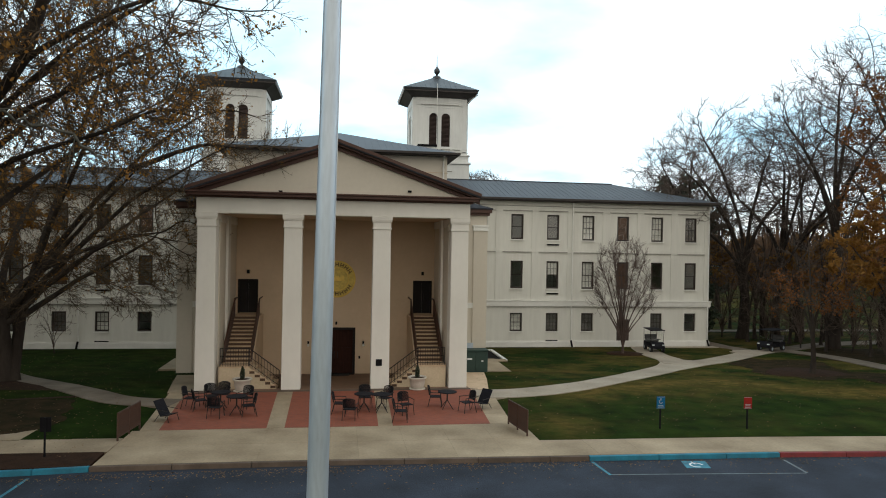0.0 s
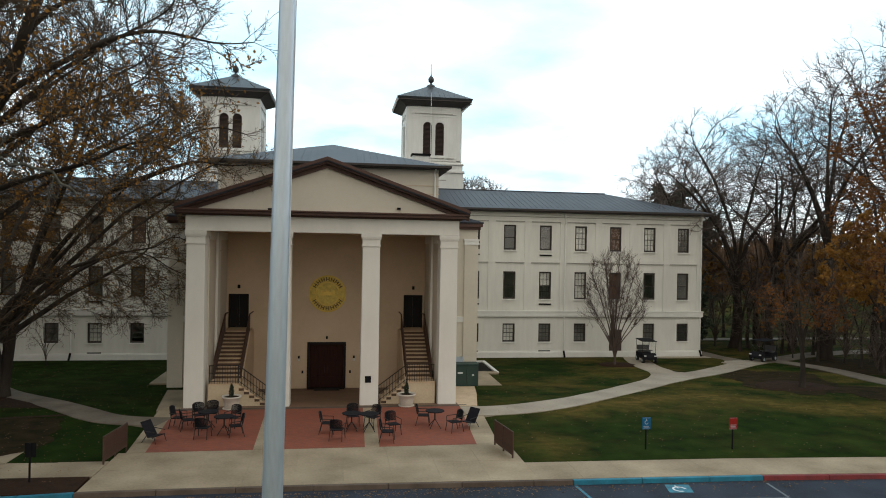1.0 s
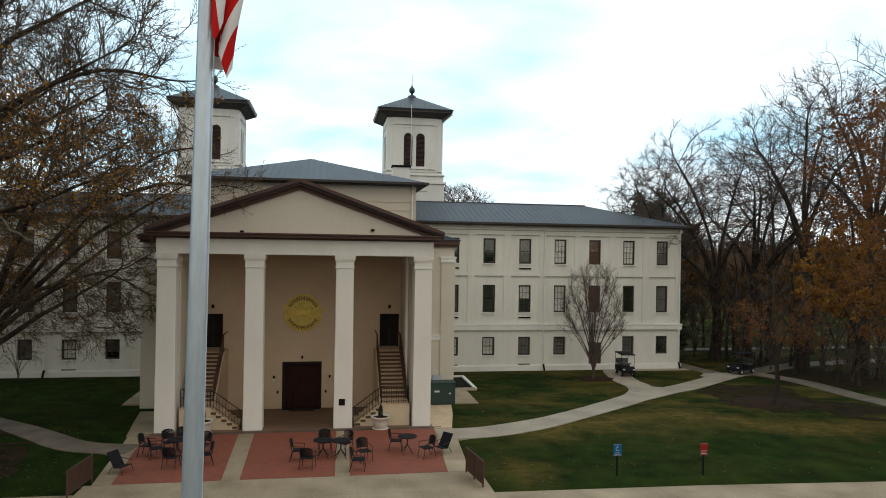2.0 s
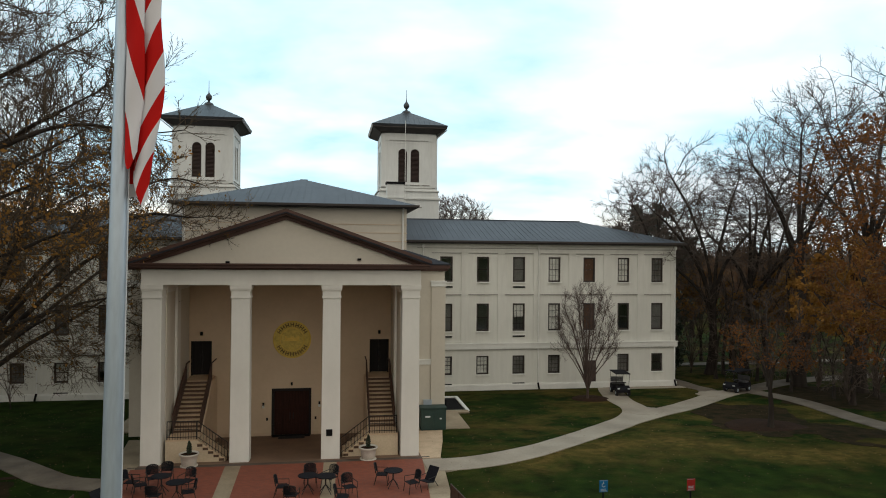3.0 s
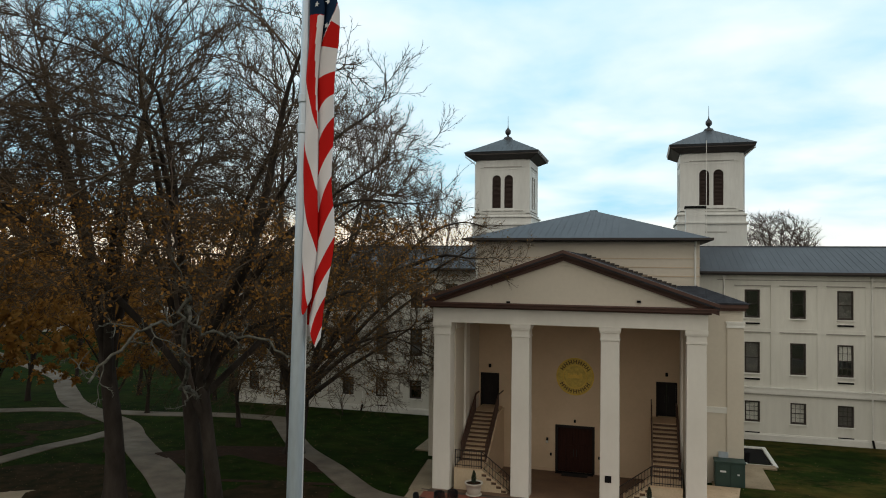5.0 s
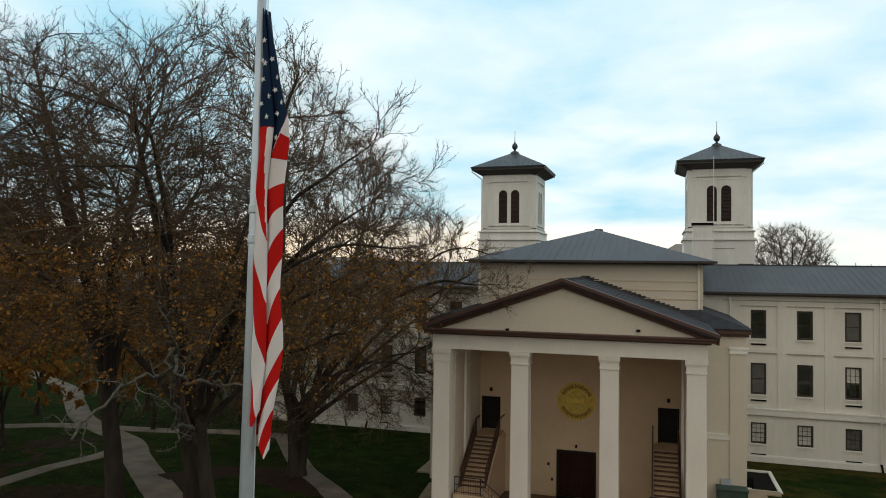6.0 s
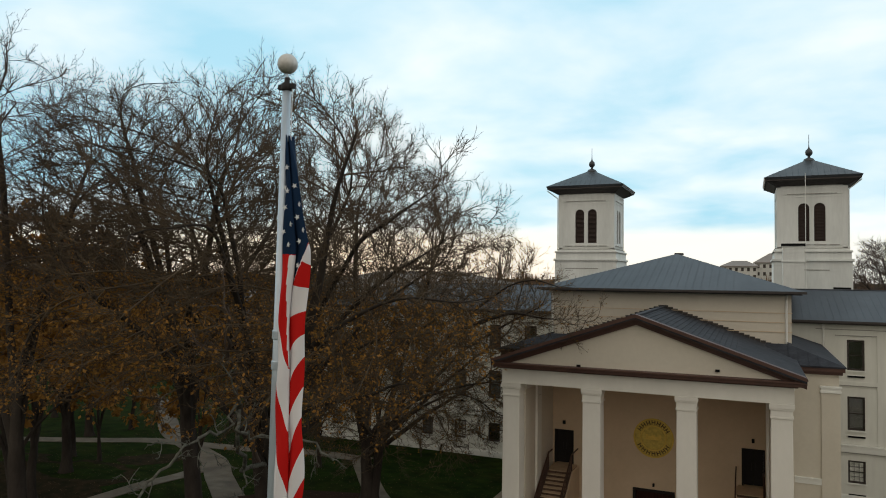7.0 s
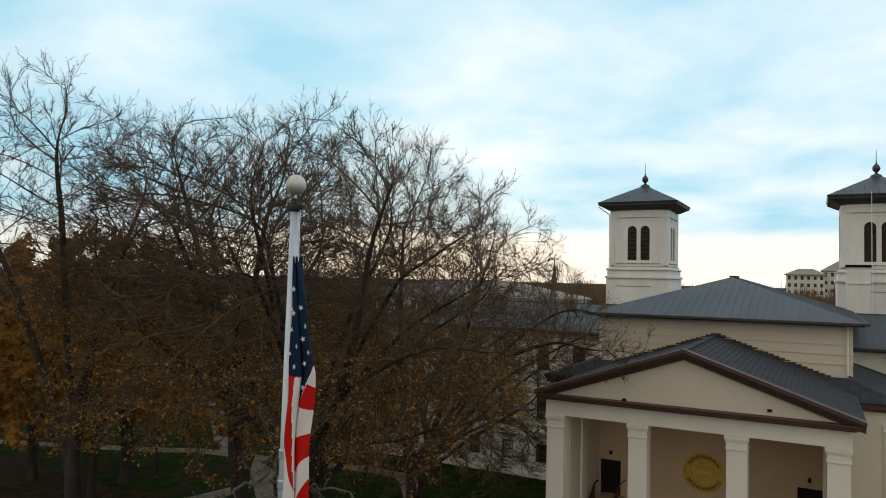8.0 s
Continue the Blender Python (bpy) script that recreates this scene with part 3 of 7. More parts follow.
solid("portico_floor", poly(bmesh.new(), [(-6.7, -0.28, 0.006), (6.7, -0.28, 0.006), (6.7, 6.4, -0.428), (-6.7, 6.4, -0.428)], 0.2), "floor", "tan tiled portico floor", "floor")
solid("side_pavement", poly(bmesh.new(), [(6.62, -0.6, 0.03), (7.5, -0.6, 0.03), (8.2, 3.0, -0.18), (8.7, 6.2, -0.4), (6.62, 6.2, -0.4)], 0.15), "step", "tan paving beside the portico", "paving")
solid("side_pavement", poly(bmesh.new(), [(-6.62, 6.2, -0.4), (-8.7, 6.2, -0.4), (-8.2, 3.0, -0.18), (-7.6, -0.6, 0.03), (-6.62, -0.6, 0.03)], 0.15), "concrete", "pale paving beside the portico", "paving")
solid("concrete_pad", boxes((8.75, 10.42, 6.42, 11.1, -0.8, -0.40), (8.96, 11.32, 11.1, 11.8, -0.85, -0.545)), "concrete", "pale concrete pad beside the building", "paving")
solid("concrete_pad", boxes((-10.2, -8.96, 8.2, 12.2, -0.8, -0.42)), "concrete", "pale concrete pad at the wing corner", "paving")

# paths
strip("path", [(6.6, -1.75), (8.6, -1.65), (10.6, -1.0), (12.85, 0.3), (14.95, 2.0), (17.3, 4.05), (19.9, 6.4), (21.9, 8.7), (23.0, 11.2), (23.3, 14.2), (24.1, 17.6), (24.8, 19.9)], 1.85, "path", "pale concrete path curving across the lawn")
strip("path", [(17.4, 4.15), (19.9, 6.45), (21.9, 8.0), (23.9, 9.4), (26.3, 10.9), (28.9, 12.9), (31.6, 15.1), (33.4, 16.3)], 1.86, "path", "pale concrete path to the trees", lift=0.036)
strip("path", [(32.9, 16.05), (36.0, 17.6), (44, 21.5), (62, 24)], 1.9, "stain_shade_path", "concrete path into the trees, darkened for leaf stain and shade", lift=0.031)
strip("path", [(35.2, 17.3), (36.2, 12.0), (35.4, 5.0), (34.0, -4.0), (33, -11)], 1.7, "stain_shade_path", "concrete path under the trees, darkened for leaf stain and shade", lift=0.042)
strip("path", [(30.9, 15.2), (32.2, 17.6), (32.0, 20.5), (32.5, 29.5), (45, 31), (70, 31.5)], 1.5, "stain_shade_path", "path round the end of the wing, darkened for leaf stain and shade", lift=0.045)
solid("wing_apron", poly(bmesh.new(), [(24.4, 19.2, -0.93), (31.7, 19.2, -0.93), (31.7, 20.28, -0.97), (24.4, 20.28, -0.97)], 0.1), "path", "pale concrete strip along the wing", "paving")
strip("path", [(-6.7, -2.7), (-9.5, -1.8), (-13.3, 2.2), (-17.0, 6.0), (-20.5, 10.6), (-23.0, 14.0)], 1.45, "stain_shade_path", "concrete path across the lawn, darkened for leaf stain and shade")
strip("path", [(-22.3, 14.2), (-27.5, 14.2), (-33, 12.5), (-37, 11.8), (-42, 10.8), (-46, 8.4), (-60, 1)], 1.7, "stain_shade_path", "concrete path before the wing, darkened for leaf stain and shade", lift=0.036)
strip("path", [(-14.0, -8.6), (-17.2, -5.6), (-20.8, -2.3), (-23.8, 0.2), (-28.5, 4.4), (-32.5, 8.2), (-37.5, 11.0), (-43, 14.4), (-50, 20.5), (-57.4, 26.5), (-80, 38)], 1.9, "stain_shade_path", "concrete path between the trees, darkened for leaf stain and shade", lift=0.042)
strip("path", [(-31.4, 7.0), (-30.9, 3.5), (-31.0, 0), (-31.1, -3.5), (-31.3, -14)], 1.25, "stain_shade_path", "narrow concrete path between the trees", lift=0.048)


def litter_bed(cx, cy, rx, ry, turn, mat, label, seed, name="mulch_bed", category="mulch", lift=0.012, crown=0.03):
    """A patch of litter with a wandering edge, lying on the slope of the ground."""
    pts = []
    for k in range(64):
        a = 2 * math.pi * k / 64
        f = 1 + 0.28 * noise.noise(Vector((2.0 * math.cos(a), 2.0 * math.sin(a), seed))) + 0.13 * noise.noise(Vector((7 * math.cos(a), 7 * math.sin(a), seed + 5)))
        x, y = rx * f * math.cos(a), ry * f * math.sin(a)
        x, y = cx + x * math.cos(turn) - y * math.sin(turn), cy + x * math.sin(turn) + y * math.cos(turn)
        pts.append((x, y, ground_z(x, y) + lift))
    bm = bmesh.new()
    mid = bm.verts.new((cx, cy, ground_z(cx, cy) + crown))
    vs = [bm.verts.new(p) for p in pts]
    lo = [bm.verts.new((p[0], p[1], p[2] - 0.06)) for p in pts]
    for k in range(64):
        m = (k + 1) % 64
        bm.faces.new((mid, vs[k], vs[m]))
        bm.faces.new((vs[k], lo[k], lo[m], vs[m]))
    solid(name, bm, mat, label, category, smooth=False)


litter_bed(29.0, 6.4, 3.4, 5.6, radians(-24), "litter", "brown leaf litter and mulch on the slope", 1.3)
solid("mulch_bed", poly(bmesh.new(), [(-24, 1.0, 0.02), (-17.5, -2.5, 0.03), (-11.2, -1.2, 0.02), (-14.2, 2.2, -0.1), (-18, 6, -0.37), (-22, 4.5, -0.27)], 0.05), "mulch", "dark mulch and fallen leaves under a tree", "mulch")
litter_bed(-13.2, -4.4, 2.6, 3.2, radians(40), "litter", "brown leaf litter under a twin-stemmed tree", 2.7)
litter_bed(-21.6, -7.2, 4.4, 2.6, radians(140), "litter", "brown leaf litter under a tall tree", 4.1)
litter_bed(-26.5, -4.5, 3.6, 2.6, radians(20), "litter", "brown leaf litter beside a narrow path", 5.3)
litter_bed(-37.5, -2.0, 5.2, 5.5, radians(60), "litter", "brown leaf litter under rust-leaved trees", 6.6)
litter_bed(-47.0, -1.5, 6.0, 4.5, radians(10), "litter", "deep brown leaf litter in the grove", 7.9)
litter_bed(-36.5, 6.0, 2.6, 1.8, radians(45), "litter", "brown leaf litter round a tree foot", 8.4)
litter_bed(40.5, 13.0, 5.6, 5.2, radians(30), "litter", "brown leaf litter in the wood beside the lawn", 9.2, crown=0.018)
litter_bed(39.5, 0.8, 4.6, 4.0, 0.0, "litter", "brown leaf litter under orange-leaved trees", 10.7, crown=0.018)
litter_bed(31.5, 1.0, 2.4, 3.6, radians(15), "litter", "brown leaf litter below a broad tree", 11.9)
# the paths flare where they meet
litter_bed(23.1, 10.0, 1.5, 1.25, radians(50), "path", "pale concrete where two paths meet", 3.1, "path_junction", "path", 0.046, 0.046)
litter_bed(31.9, 15.8, 1.9, 1.3, radians(30), "path", "pale concrete where paths part", 3.9, "path_junction", "path", 0.052, 0.052)

# road markings
def decal(name, pts, mat, label, lift=0.004):
    return solid(name, poly(bmesh.new(), [(x, y, -0.05 + lift) for x, y in pts]), mat, label, "marking")


decal("road_line", [(8.5, -12.0), (8.6, -12.0), (8.7, -13.35), (8.6, -13.35)], "blue_paint", "worn blue parking line")
decal("road_line", [(15.15, -12.4), (15.24, -12.4), (15.12, -13.75), (15.03, -13.75)], "white_line", "worn pale parking line")
decal("road_line", [(8.7, -13.29), (8.7, -13.35), (15.03, -13.8), (15.03, -13.74)], "white_line", "worn pale parking line")
decal("road_line", [(-8.82, -12.05), (-8.72, -12.05), (-8.8, -13.6), (-8.9, -13.6)], "blue_paint", "worn blue parking line")
decal("parking_mark", [(11.58, -12.2), (12.4, -12.28), (12.2, -13.02), (11.4, -12.94)], "blue_paint", "worn blue parking symbol on the asphalt", 0.005)
bm = bmesh.new()
for k in range(14):
    a0, a1 = 2 * math.pi * k / 18, 2 * math.pi * (k + 1) / 18
    bm.faces.new([bm.verts.new((11.88 + r * math.cos(a), -12.68 + r * math.sin(a), -0.039)) for r, a in ((0.17, a0), (0.24, a0), (0.24, a1), (0.17, a1))])
box(bm, 11.84, 11.91, -12.6, -12.34, -0.041, -0.039)
solid("parking_mark", bm, "sign_white", "pale worn symbol on a blue patch of asphalt", "marking")

# ---- the building ----
hall = thing("college_hall", (0, 3, 0), "cream three-storey hall with columned portico and two towers", "building")
HALL = Vector((0, 3, 0))


def hp(name, bm, mat, label="", parent=None, smooth=False, bevel=0.0):
    """A part of the hall, drawn in world metres."""
    bmesh.ops.translate(bm, vec=-HALL, verts=bm.verts[:])
    return part(name, bm, mat, parent or hall, label, smooth, bevel)


def hat(x, y, z):
    return (x - HALL.x, y - HALL.y, z - HALL.z)


WING_Y, WING_B, GRADE = 20.3, 32.9, -1.3
PITCH, WW = 2.994, 1.02
ROWS_Z = ((0.27, 1.77), (3.75, 5.98), (7.72, 9.75))
BAYS = [10.745 + PITCH * k for k in range(7)]
END, EAVE_Z = 30.86, 11.02


def holed(bm, x0, x1, y0, y1, z0, z1, holes, s=1):
    """One connected wall slab with rectangular openings (x0, x1, z0, z1) that go right through it."""
    X = sorted({x0, x1, *[h[k] for h in holes for k in (0, 1)]})
    Z = sorted({z0, z1, *[h[k] for h in holes for k in (2, 3)]})
    V = {}

    def vert(i, j, y):
        if (i, j, y) not in V:
            V[i, j, y] = bm.verts.new((s * X[i], y, Z[j]))
        return V[i, j, y]

    def full(i, j):
        if not (0 <= i < len(X) - 1 and 0 <= j < len(Z) - 1):
            return False
        cx, cz = (X[i] + X[i + 1]) / 2, (Z[j] + Z[j + 1]) / 2
        return not any(h[0] < cx < h[1] and h[2] < cz < h[3] for h in holes)
    for i in range(len(X) - 1):
        for j in range(len(Z) - 1):
            if not full(i, j):
                continue
            for y in (y0, y1):
                bm.faces.new([vert(i, j, y), vert(i + 1, j, y), vert(i + 1, j + 1, y), vert(i, j + 1, y)])
            for di, dj, a, b in ((-1, 0, (i, j), (i, j + 1)), (1, 0, (i + 1, j), (i + 1, j + 1)), (0, -1, (i, j), (i + 1, j)), (0, 1, (i, j + 1), (i + 1, j + 1))):
                if not full(i + di, j + dj):
                    bm.faces.new([vert(*a, y0), vert(*b, y0), vert(*b, y1), vert(*a, y1)])
    return bm


OPEN = [(w, w + WW, z0, z1) for z0, z1 in ROWS_Z for w in BAYS]


HATCH = (22.78, 23.88, -0.5, 1.27)          # a low boarded door takes the place of one window


def openings(s):
    return [HATCH if s > 0 and k == 4 else o for k, o in enumerate(OPEN)]


def wing_wall(s):
    return holed(bmesh.new(), 8.9, END, WING_Y + 0.06, WING_Y + 0.5, GRADE, 10.75, openings(s), s)


def wing_skin(s):
    """The raised face: pilasters and bands round the recessed panels of the upper storeys, flush below."""
    panels = [(w + WW / 2 - 1.21, w + WW / 2 + 1.21, z0, z1) for w in BAYS for z0, z1 in ((2.8, 6.73), (6.98, 10.06))]
    return holed(bmesh.new(), 8.9, END, WING_Y, WING_Y + 0.06, -0.5, 10.45, panels + openings(s)[:7], s)


def hip_roof(x0, x1, y0, y1, z, rx0, rx1, ry, rz, t=0.12):
    """A hipped roof as a solid, ridge from rx0 to rx1 along x at y = ry."""
    bm = bmesh.new()
    e = [(x0, y0), (x1, y0), (x1, y1), (x0, y1)]
    lo, hi = [bm.verts.new((x, y, z - t)) for x, y in e], [bm.verts.new((x, y, z)) for x, y in e]
    a, b = bm.verts.new((rx0, ry, rz)), bm.verts.new((rx1, ry, rz))
    bm.faces.new(lo[::-1])
    for k in range(4):
        j = (k + 1) % 4
        bm.faces.new((lo[k], lo[j], hi[j], hi[k]))
    bm.faces.new((hi[0], hi[1], b, a)), bm.faces.new((hi[1], hi[2], b)), bm.faces.new((hi[2], hi[3], a, b)), bm.faces.new((hi[3], hi[0], a))
    return bm


def seams_front(roof_, xs, y0, z0, top, mat="metal_roof", h=0.016, w=0.02):
    """Standing seams that run up a roof slope from the eave; top(x) gives the upper end (y, z)."""
    for x in xs:
        y1, z1 = top(x)
        if y1 - y0 < 0.15:
            continue
        bm = bmesh.new()
        v = [bm.verts.new((x + dx, y, z + dz)) for y, z in ((y0, z0), (y1, z1)) for dx, dz in ((-w / 2, 0), (w / 2, 0), (w / 2, h), (-w / 2, h))]
        for f in ((0, 1, 5, 4), (1, 2, 6, 5), (2, 3, 7, 6), (3, 0, 4, 7), (3, 2, 1, 0), (4, 5, 6, 7)):
            bm.faces.new([v[k] for k in f])
        hp("seam", bm, mat, "", roof_)


# window pieces, shared by all windows of one size
def window_set(h, w=WW):
    f, d = 0.075, 0.10
    surround = boxes((-w / 2, -w / 2 + f, 0, d, 0, h), (w / 2 - f, w / 2, 0, d, 0, h), (-w / 2 + f, w / 2 - f, 0, d, h - f, h), (-w / 2 + f, w / 2 - f, 0, d, 0, f))
    iw = w / 2 - f
    mid = h * 0.5

    def sash(z0, z1, y, grid):
        s = 0.05
        rows = [(-iw, -iw + s, y, y + 0.04, z0, z1), (iw - s, iw, y, y + 0.04, z0, z1), (-iw + s, iw - s, y, y + 0.04, z0, z0 + s), (-iw + s, iw - s, y, y + 0.04, z1 - s, z1)]
        if grid:
            for k in (1, 2):
                x = -iw + 2 * iw * k / 3
                rows.append((x - 0.012, x + 0.012, y + 0.006, y + 0.034, z0 + s, z1 - s))
            n = 2
            for k in range(1, n):
                zz = z0 + (z1 - z0) * k / n
                rows.append((-iw + s, iw - s, y + 0.008, y + 0.032, zz - 0.012, zz + 0.012))
        return boxes(*rows)
    out = {"frame": mesh_of("frame", surround, "frame")}
    for g in (0, 1):
        out["up", g] = mesh_of("upper_sash", sash(mid - 0.03, h - f, 0.02, g), "muntin" if g else "frame")
        out["low", g] = mesh_of("lower_sash", sash(f, mid + 0.02, 0.055, g), "muntin" if g else "frame")
    out["pane"] = mesh_of("pane", boxes((-iw + 0.04, iw - 0.04, 0.074, 0.08, f + 0.03, h - f - 0.03)), "glass")
    for b_ in ("blind", "blind_dim", "blind_brown"):
        out[b_] = mesh_of("blind", boxes((-iw + 0.01, iw - 0.01, 0.10, 0.12, f, h - f)), b_)
        out[b_ + "_half"] = mesh_of("blind", boxes((-iw + 0.01, iw - 0.01, 0.10, 0.12, mid, h - f)), b_)
    out["sill"] = mesh_of("sill", boxes((-w / 2 - 0.06, w / 2 + 0.06, -0.21, -0.11, -0.075, 0.0)), "trim")
    return out


SETS = [window_set(z1 - z0) for z0, z1 in ROWS_Z]
SASH_Y = WING_Y + 0.20
# how each window of the right wing is dressed, storey by storey from below: (blind, glazing bars)
LOOKS = [
    [("blind", 1), ("blind", 1), ("blind_dim", 1), ("blind_dim", 1), ("blind_brown", 0), ("blind_dim", 1), ("", 0)],
    [("blind_dim", 0), ("", 0), ("blind_half", 1), ("blind", 1), ("blind_brown", 0), ("", 0), ("blind_dim", 0)],
    [("", 0), ("", 0), ("blind_dim", 0), ("blind", 1), ("blind_brown", 0), ("blind", 1), ("blind_dim", 1)],
]
LOOKS_L = [
    [("blind_dim", 1), ("", 0), ("blind", 1), ("blind_dim", 1), ("blind_dim", 0), ("blind_dim", 1), ("", 1)],
    [("blind_dim", 0), ("blind_dim", 0), ("blind_dim", 0), ("blind_brown", 0), ("blind_dim", 0), ("", 0), ("blind_dim", 0)],
    [("", 0), ("blind_brown", 0), ("", 0), ("blind_dim", 0), ("blind_brown", 0), ("", 0), ("blind_dim", 0)],
]
for s in (1, -1):
    wall = hp("wing_wall", wing_wall(s), "wing", "pale stucco wing wall with recessed panels")
    hp("wall_face", wing_skin(s), "wing", "raised pale stucco pilasters and bands")
    # grey strips paint in the shadow and dirt line at each panel head
    for w in BAYS:
        for z in (6.73, 10.06):
            a, b = w + WW / 2 - 1.21, w + WW / 2 + 1.21
            hp("panel_moulding", boxes((s * a, s * b, WING_Y - 0.035, WING_Y + 0.05, z - 0.05, z)), "weathered", "grey strip for the shadow and dirt line over a panel")
    hp("belt_course", boxes((s * 8.9, s * (END + 0.12), WING_Y - 0.16, WING_Y + 0.02, 2.36, 2.72), (s * 8.9, s * (END + 0.16), WING_Y - 0.2, WING_Y + 0.02, 2.72, 2.8), (s * 8.9, s * (END + 0.08), WING_Y - 0.1, WING_Y + 0.02, 2.3, 2.36)), "trim", "white painted belt course")
    hp("plinth", boxes((s * 8.9, s * (END + 0.1), WING_Y - 0.1, WING_Y + 0.06, GRADE, -0.58), (s * 8.9, s * (END + 0.06), WING_Y - 0.06, WING_Y + 0.06, -0.58, -0.5)), "trim", "white painted plinth")
    # thin grey lines put stain and shade below the belt course and frieze
    hp("drip_ledge", boxes((s * 8.9, s * (END + 0.09), WING_Y - 0.115, WING_Y + 0.02, 2.265, 2.30)), "weathered", "grey line of stain and painted shade")
    hp("drip_ledge", boxes((s * 8.9, s * (END + 0.05), WING_Y - 0.045, WING_Y + 0.02, 10.40, 10.45)), "weathered", "grey line of stain and painted shade")
    hp("wing_wall", boxes((s * 6.99, s * 8.9, WING_Y + 0.02, WING_Y + 0.5, 9.0, 10.75)), "wing", "pale stucco wall above the side roof")
    hp("wing_end_wall", boxes((s * (END - 0.45), s * END, WING_Y + 0.5, WING_B, GRADE, 10.75), (s * END, s * (END + 0.05), WING_Y, WING_B, 2.36, 2.8)), "wing")
    hp("wing_back_wall", boxes((s * 8.9, s * END, WING_B, WING_B + 0.4, GRADE, 10.75)), "wing")
    hp("frieze", boxes((s * 6.99, s * (END + 0.03), WING_Y - 0.03, WING_B, 10.45, 10.78)), "wing", "plain frieze below the eave")
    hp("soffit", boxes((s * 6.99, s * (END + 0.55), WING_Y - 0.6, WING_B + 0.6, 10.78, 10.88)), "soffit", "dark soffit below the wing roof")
    roof = hp("wing_roof", hip_roof(s * 6.0, s * (END + 0.62), WING_Y - 0.66, WING_B + 0.66, EAVE_Z, s * 6.0, s * 24.6, 26.4, 12.98, 0.14), "metal_roof", "blue-grey standing-seam metal roof")

    def top(x, s=s):
        ax = abs(x)
        f = 1.0 if ax < 24.6 else (END + 0.62 - ax) / (END + 0.62 - 24.6)
        return (WING_Y - 0.66 + f * (26.4 - WING_Y + 0.66), EAVE_Z + f * (12.98 - EAVE_Z))
    seams_front(roof, [s * (6.3 + 0.46 * k) for k in range(55)], WING_Y - 0.66, EAVE_Z, top)
    hp("gutter", boxes((s * 7.0, s * (END + 0.66), WING_Y - 0.76, WING_Y - 0.66, 10.88, 11.03)), "soffit", "dark metal gutter")
    hp("ridge_cap", rod(bmesh.new(), (s * 6, 26.4, 13.0), (s * 24.6, 26.4, 13.0), 0.06), "metal_roof", "", roof)
    for r, (z0, z1) in enumerate(ROWS_Z):
        st = SETS[r]
        for k, w in enumerate(BAYS):
            blind, grid = (LOOKS if s > 0 else LOOKS_L)[r][k]
            x = s * (w + WW / 2)
            if s > 0 and r == 0 and k == 4:
                continue
            win = place("window", st["frame"], hall, hat(x, SASH_Y - 0.06, z0), "sash window in a dark painted frame" + (" with a pale blind" if blind.startswith("blind") and blind in ("blind", "blind_half") else ""))
            place("upper_sash", st["up", grid], win)
            place("lower_sash", st["low", grid], win)
            pane = place("pane", st["pane"], win)
            pane.visible_shadow = False
            place("sill", st["sill"], win, label="white painted sill")
            if blind:
                place("blind", st[blind], win)
    # vents below some windows, and downpipes
    for k in (0, 2):
        for z in (-0.62, 3.28, 7.26):
            x = s * (BAYS[k] + WW / 2)
            low_ = z < 0
            hp("vent", boxes((x - 0.5, x + 0.5, WING_Y - 0.02, WING_Y + 0.07, z, z + (0.2 if low_ else 0.12))), "black", "dark vent slot")
            if not low_:
                hp("vent_hood", boxes((x - 0.52, x + 0.52, WING_Y - 0.045, WING_Y + 0.07, z + 0.12, z + 0.155)), "trim", "thin white vent hood")
    for x in (9.35, 18.85, END - 0.12):
        bm = rod(bmesh.new(), (s * x, WING_Y - 0.12, 10.8), (s * x, WING_Y - 0.12, -0.75), 0.055, sides=8)
        pipe = hp("downpipe", bm, "trim", "white rainwater pipe")
        hp("shoe", rod(bmesh.new(), (s * x, WING_Y - 0.12, -0.45), (s * (x + 0.05), WING_Y - 0.3, -0.95), 0.075, sides=8), "black", "dark cast pipe shoe", pipe)
        hp("rain_head", boxes((s * x - 0.1, s * x + 0.1, WING_Y - 0.25, WING_Y - 0.05, 10.45, 10.75)), "trim", "", pipe)

hatch = hp("low_door", boxes((HATCH[0], HATCH[1], WING_Y + 0.10, WING_Y + 0.16, HATCH[2], HATCH[3])), "blind_brown", "low dark brown boarded door in the wing wall")
for k in range(5):
    x = HATCH[0] + 0.02 + 0.212 * k
    hp("board", boxes((x, x + 0.2, WING_Y + 0.075, WING_Y + 0.10, HATCH[2] + 0.02, HATCH[3] - 0.02)), "louvre", "", hatch)

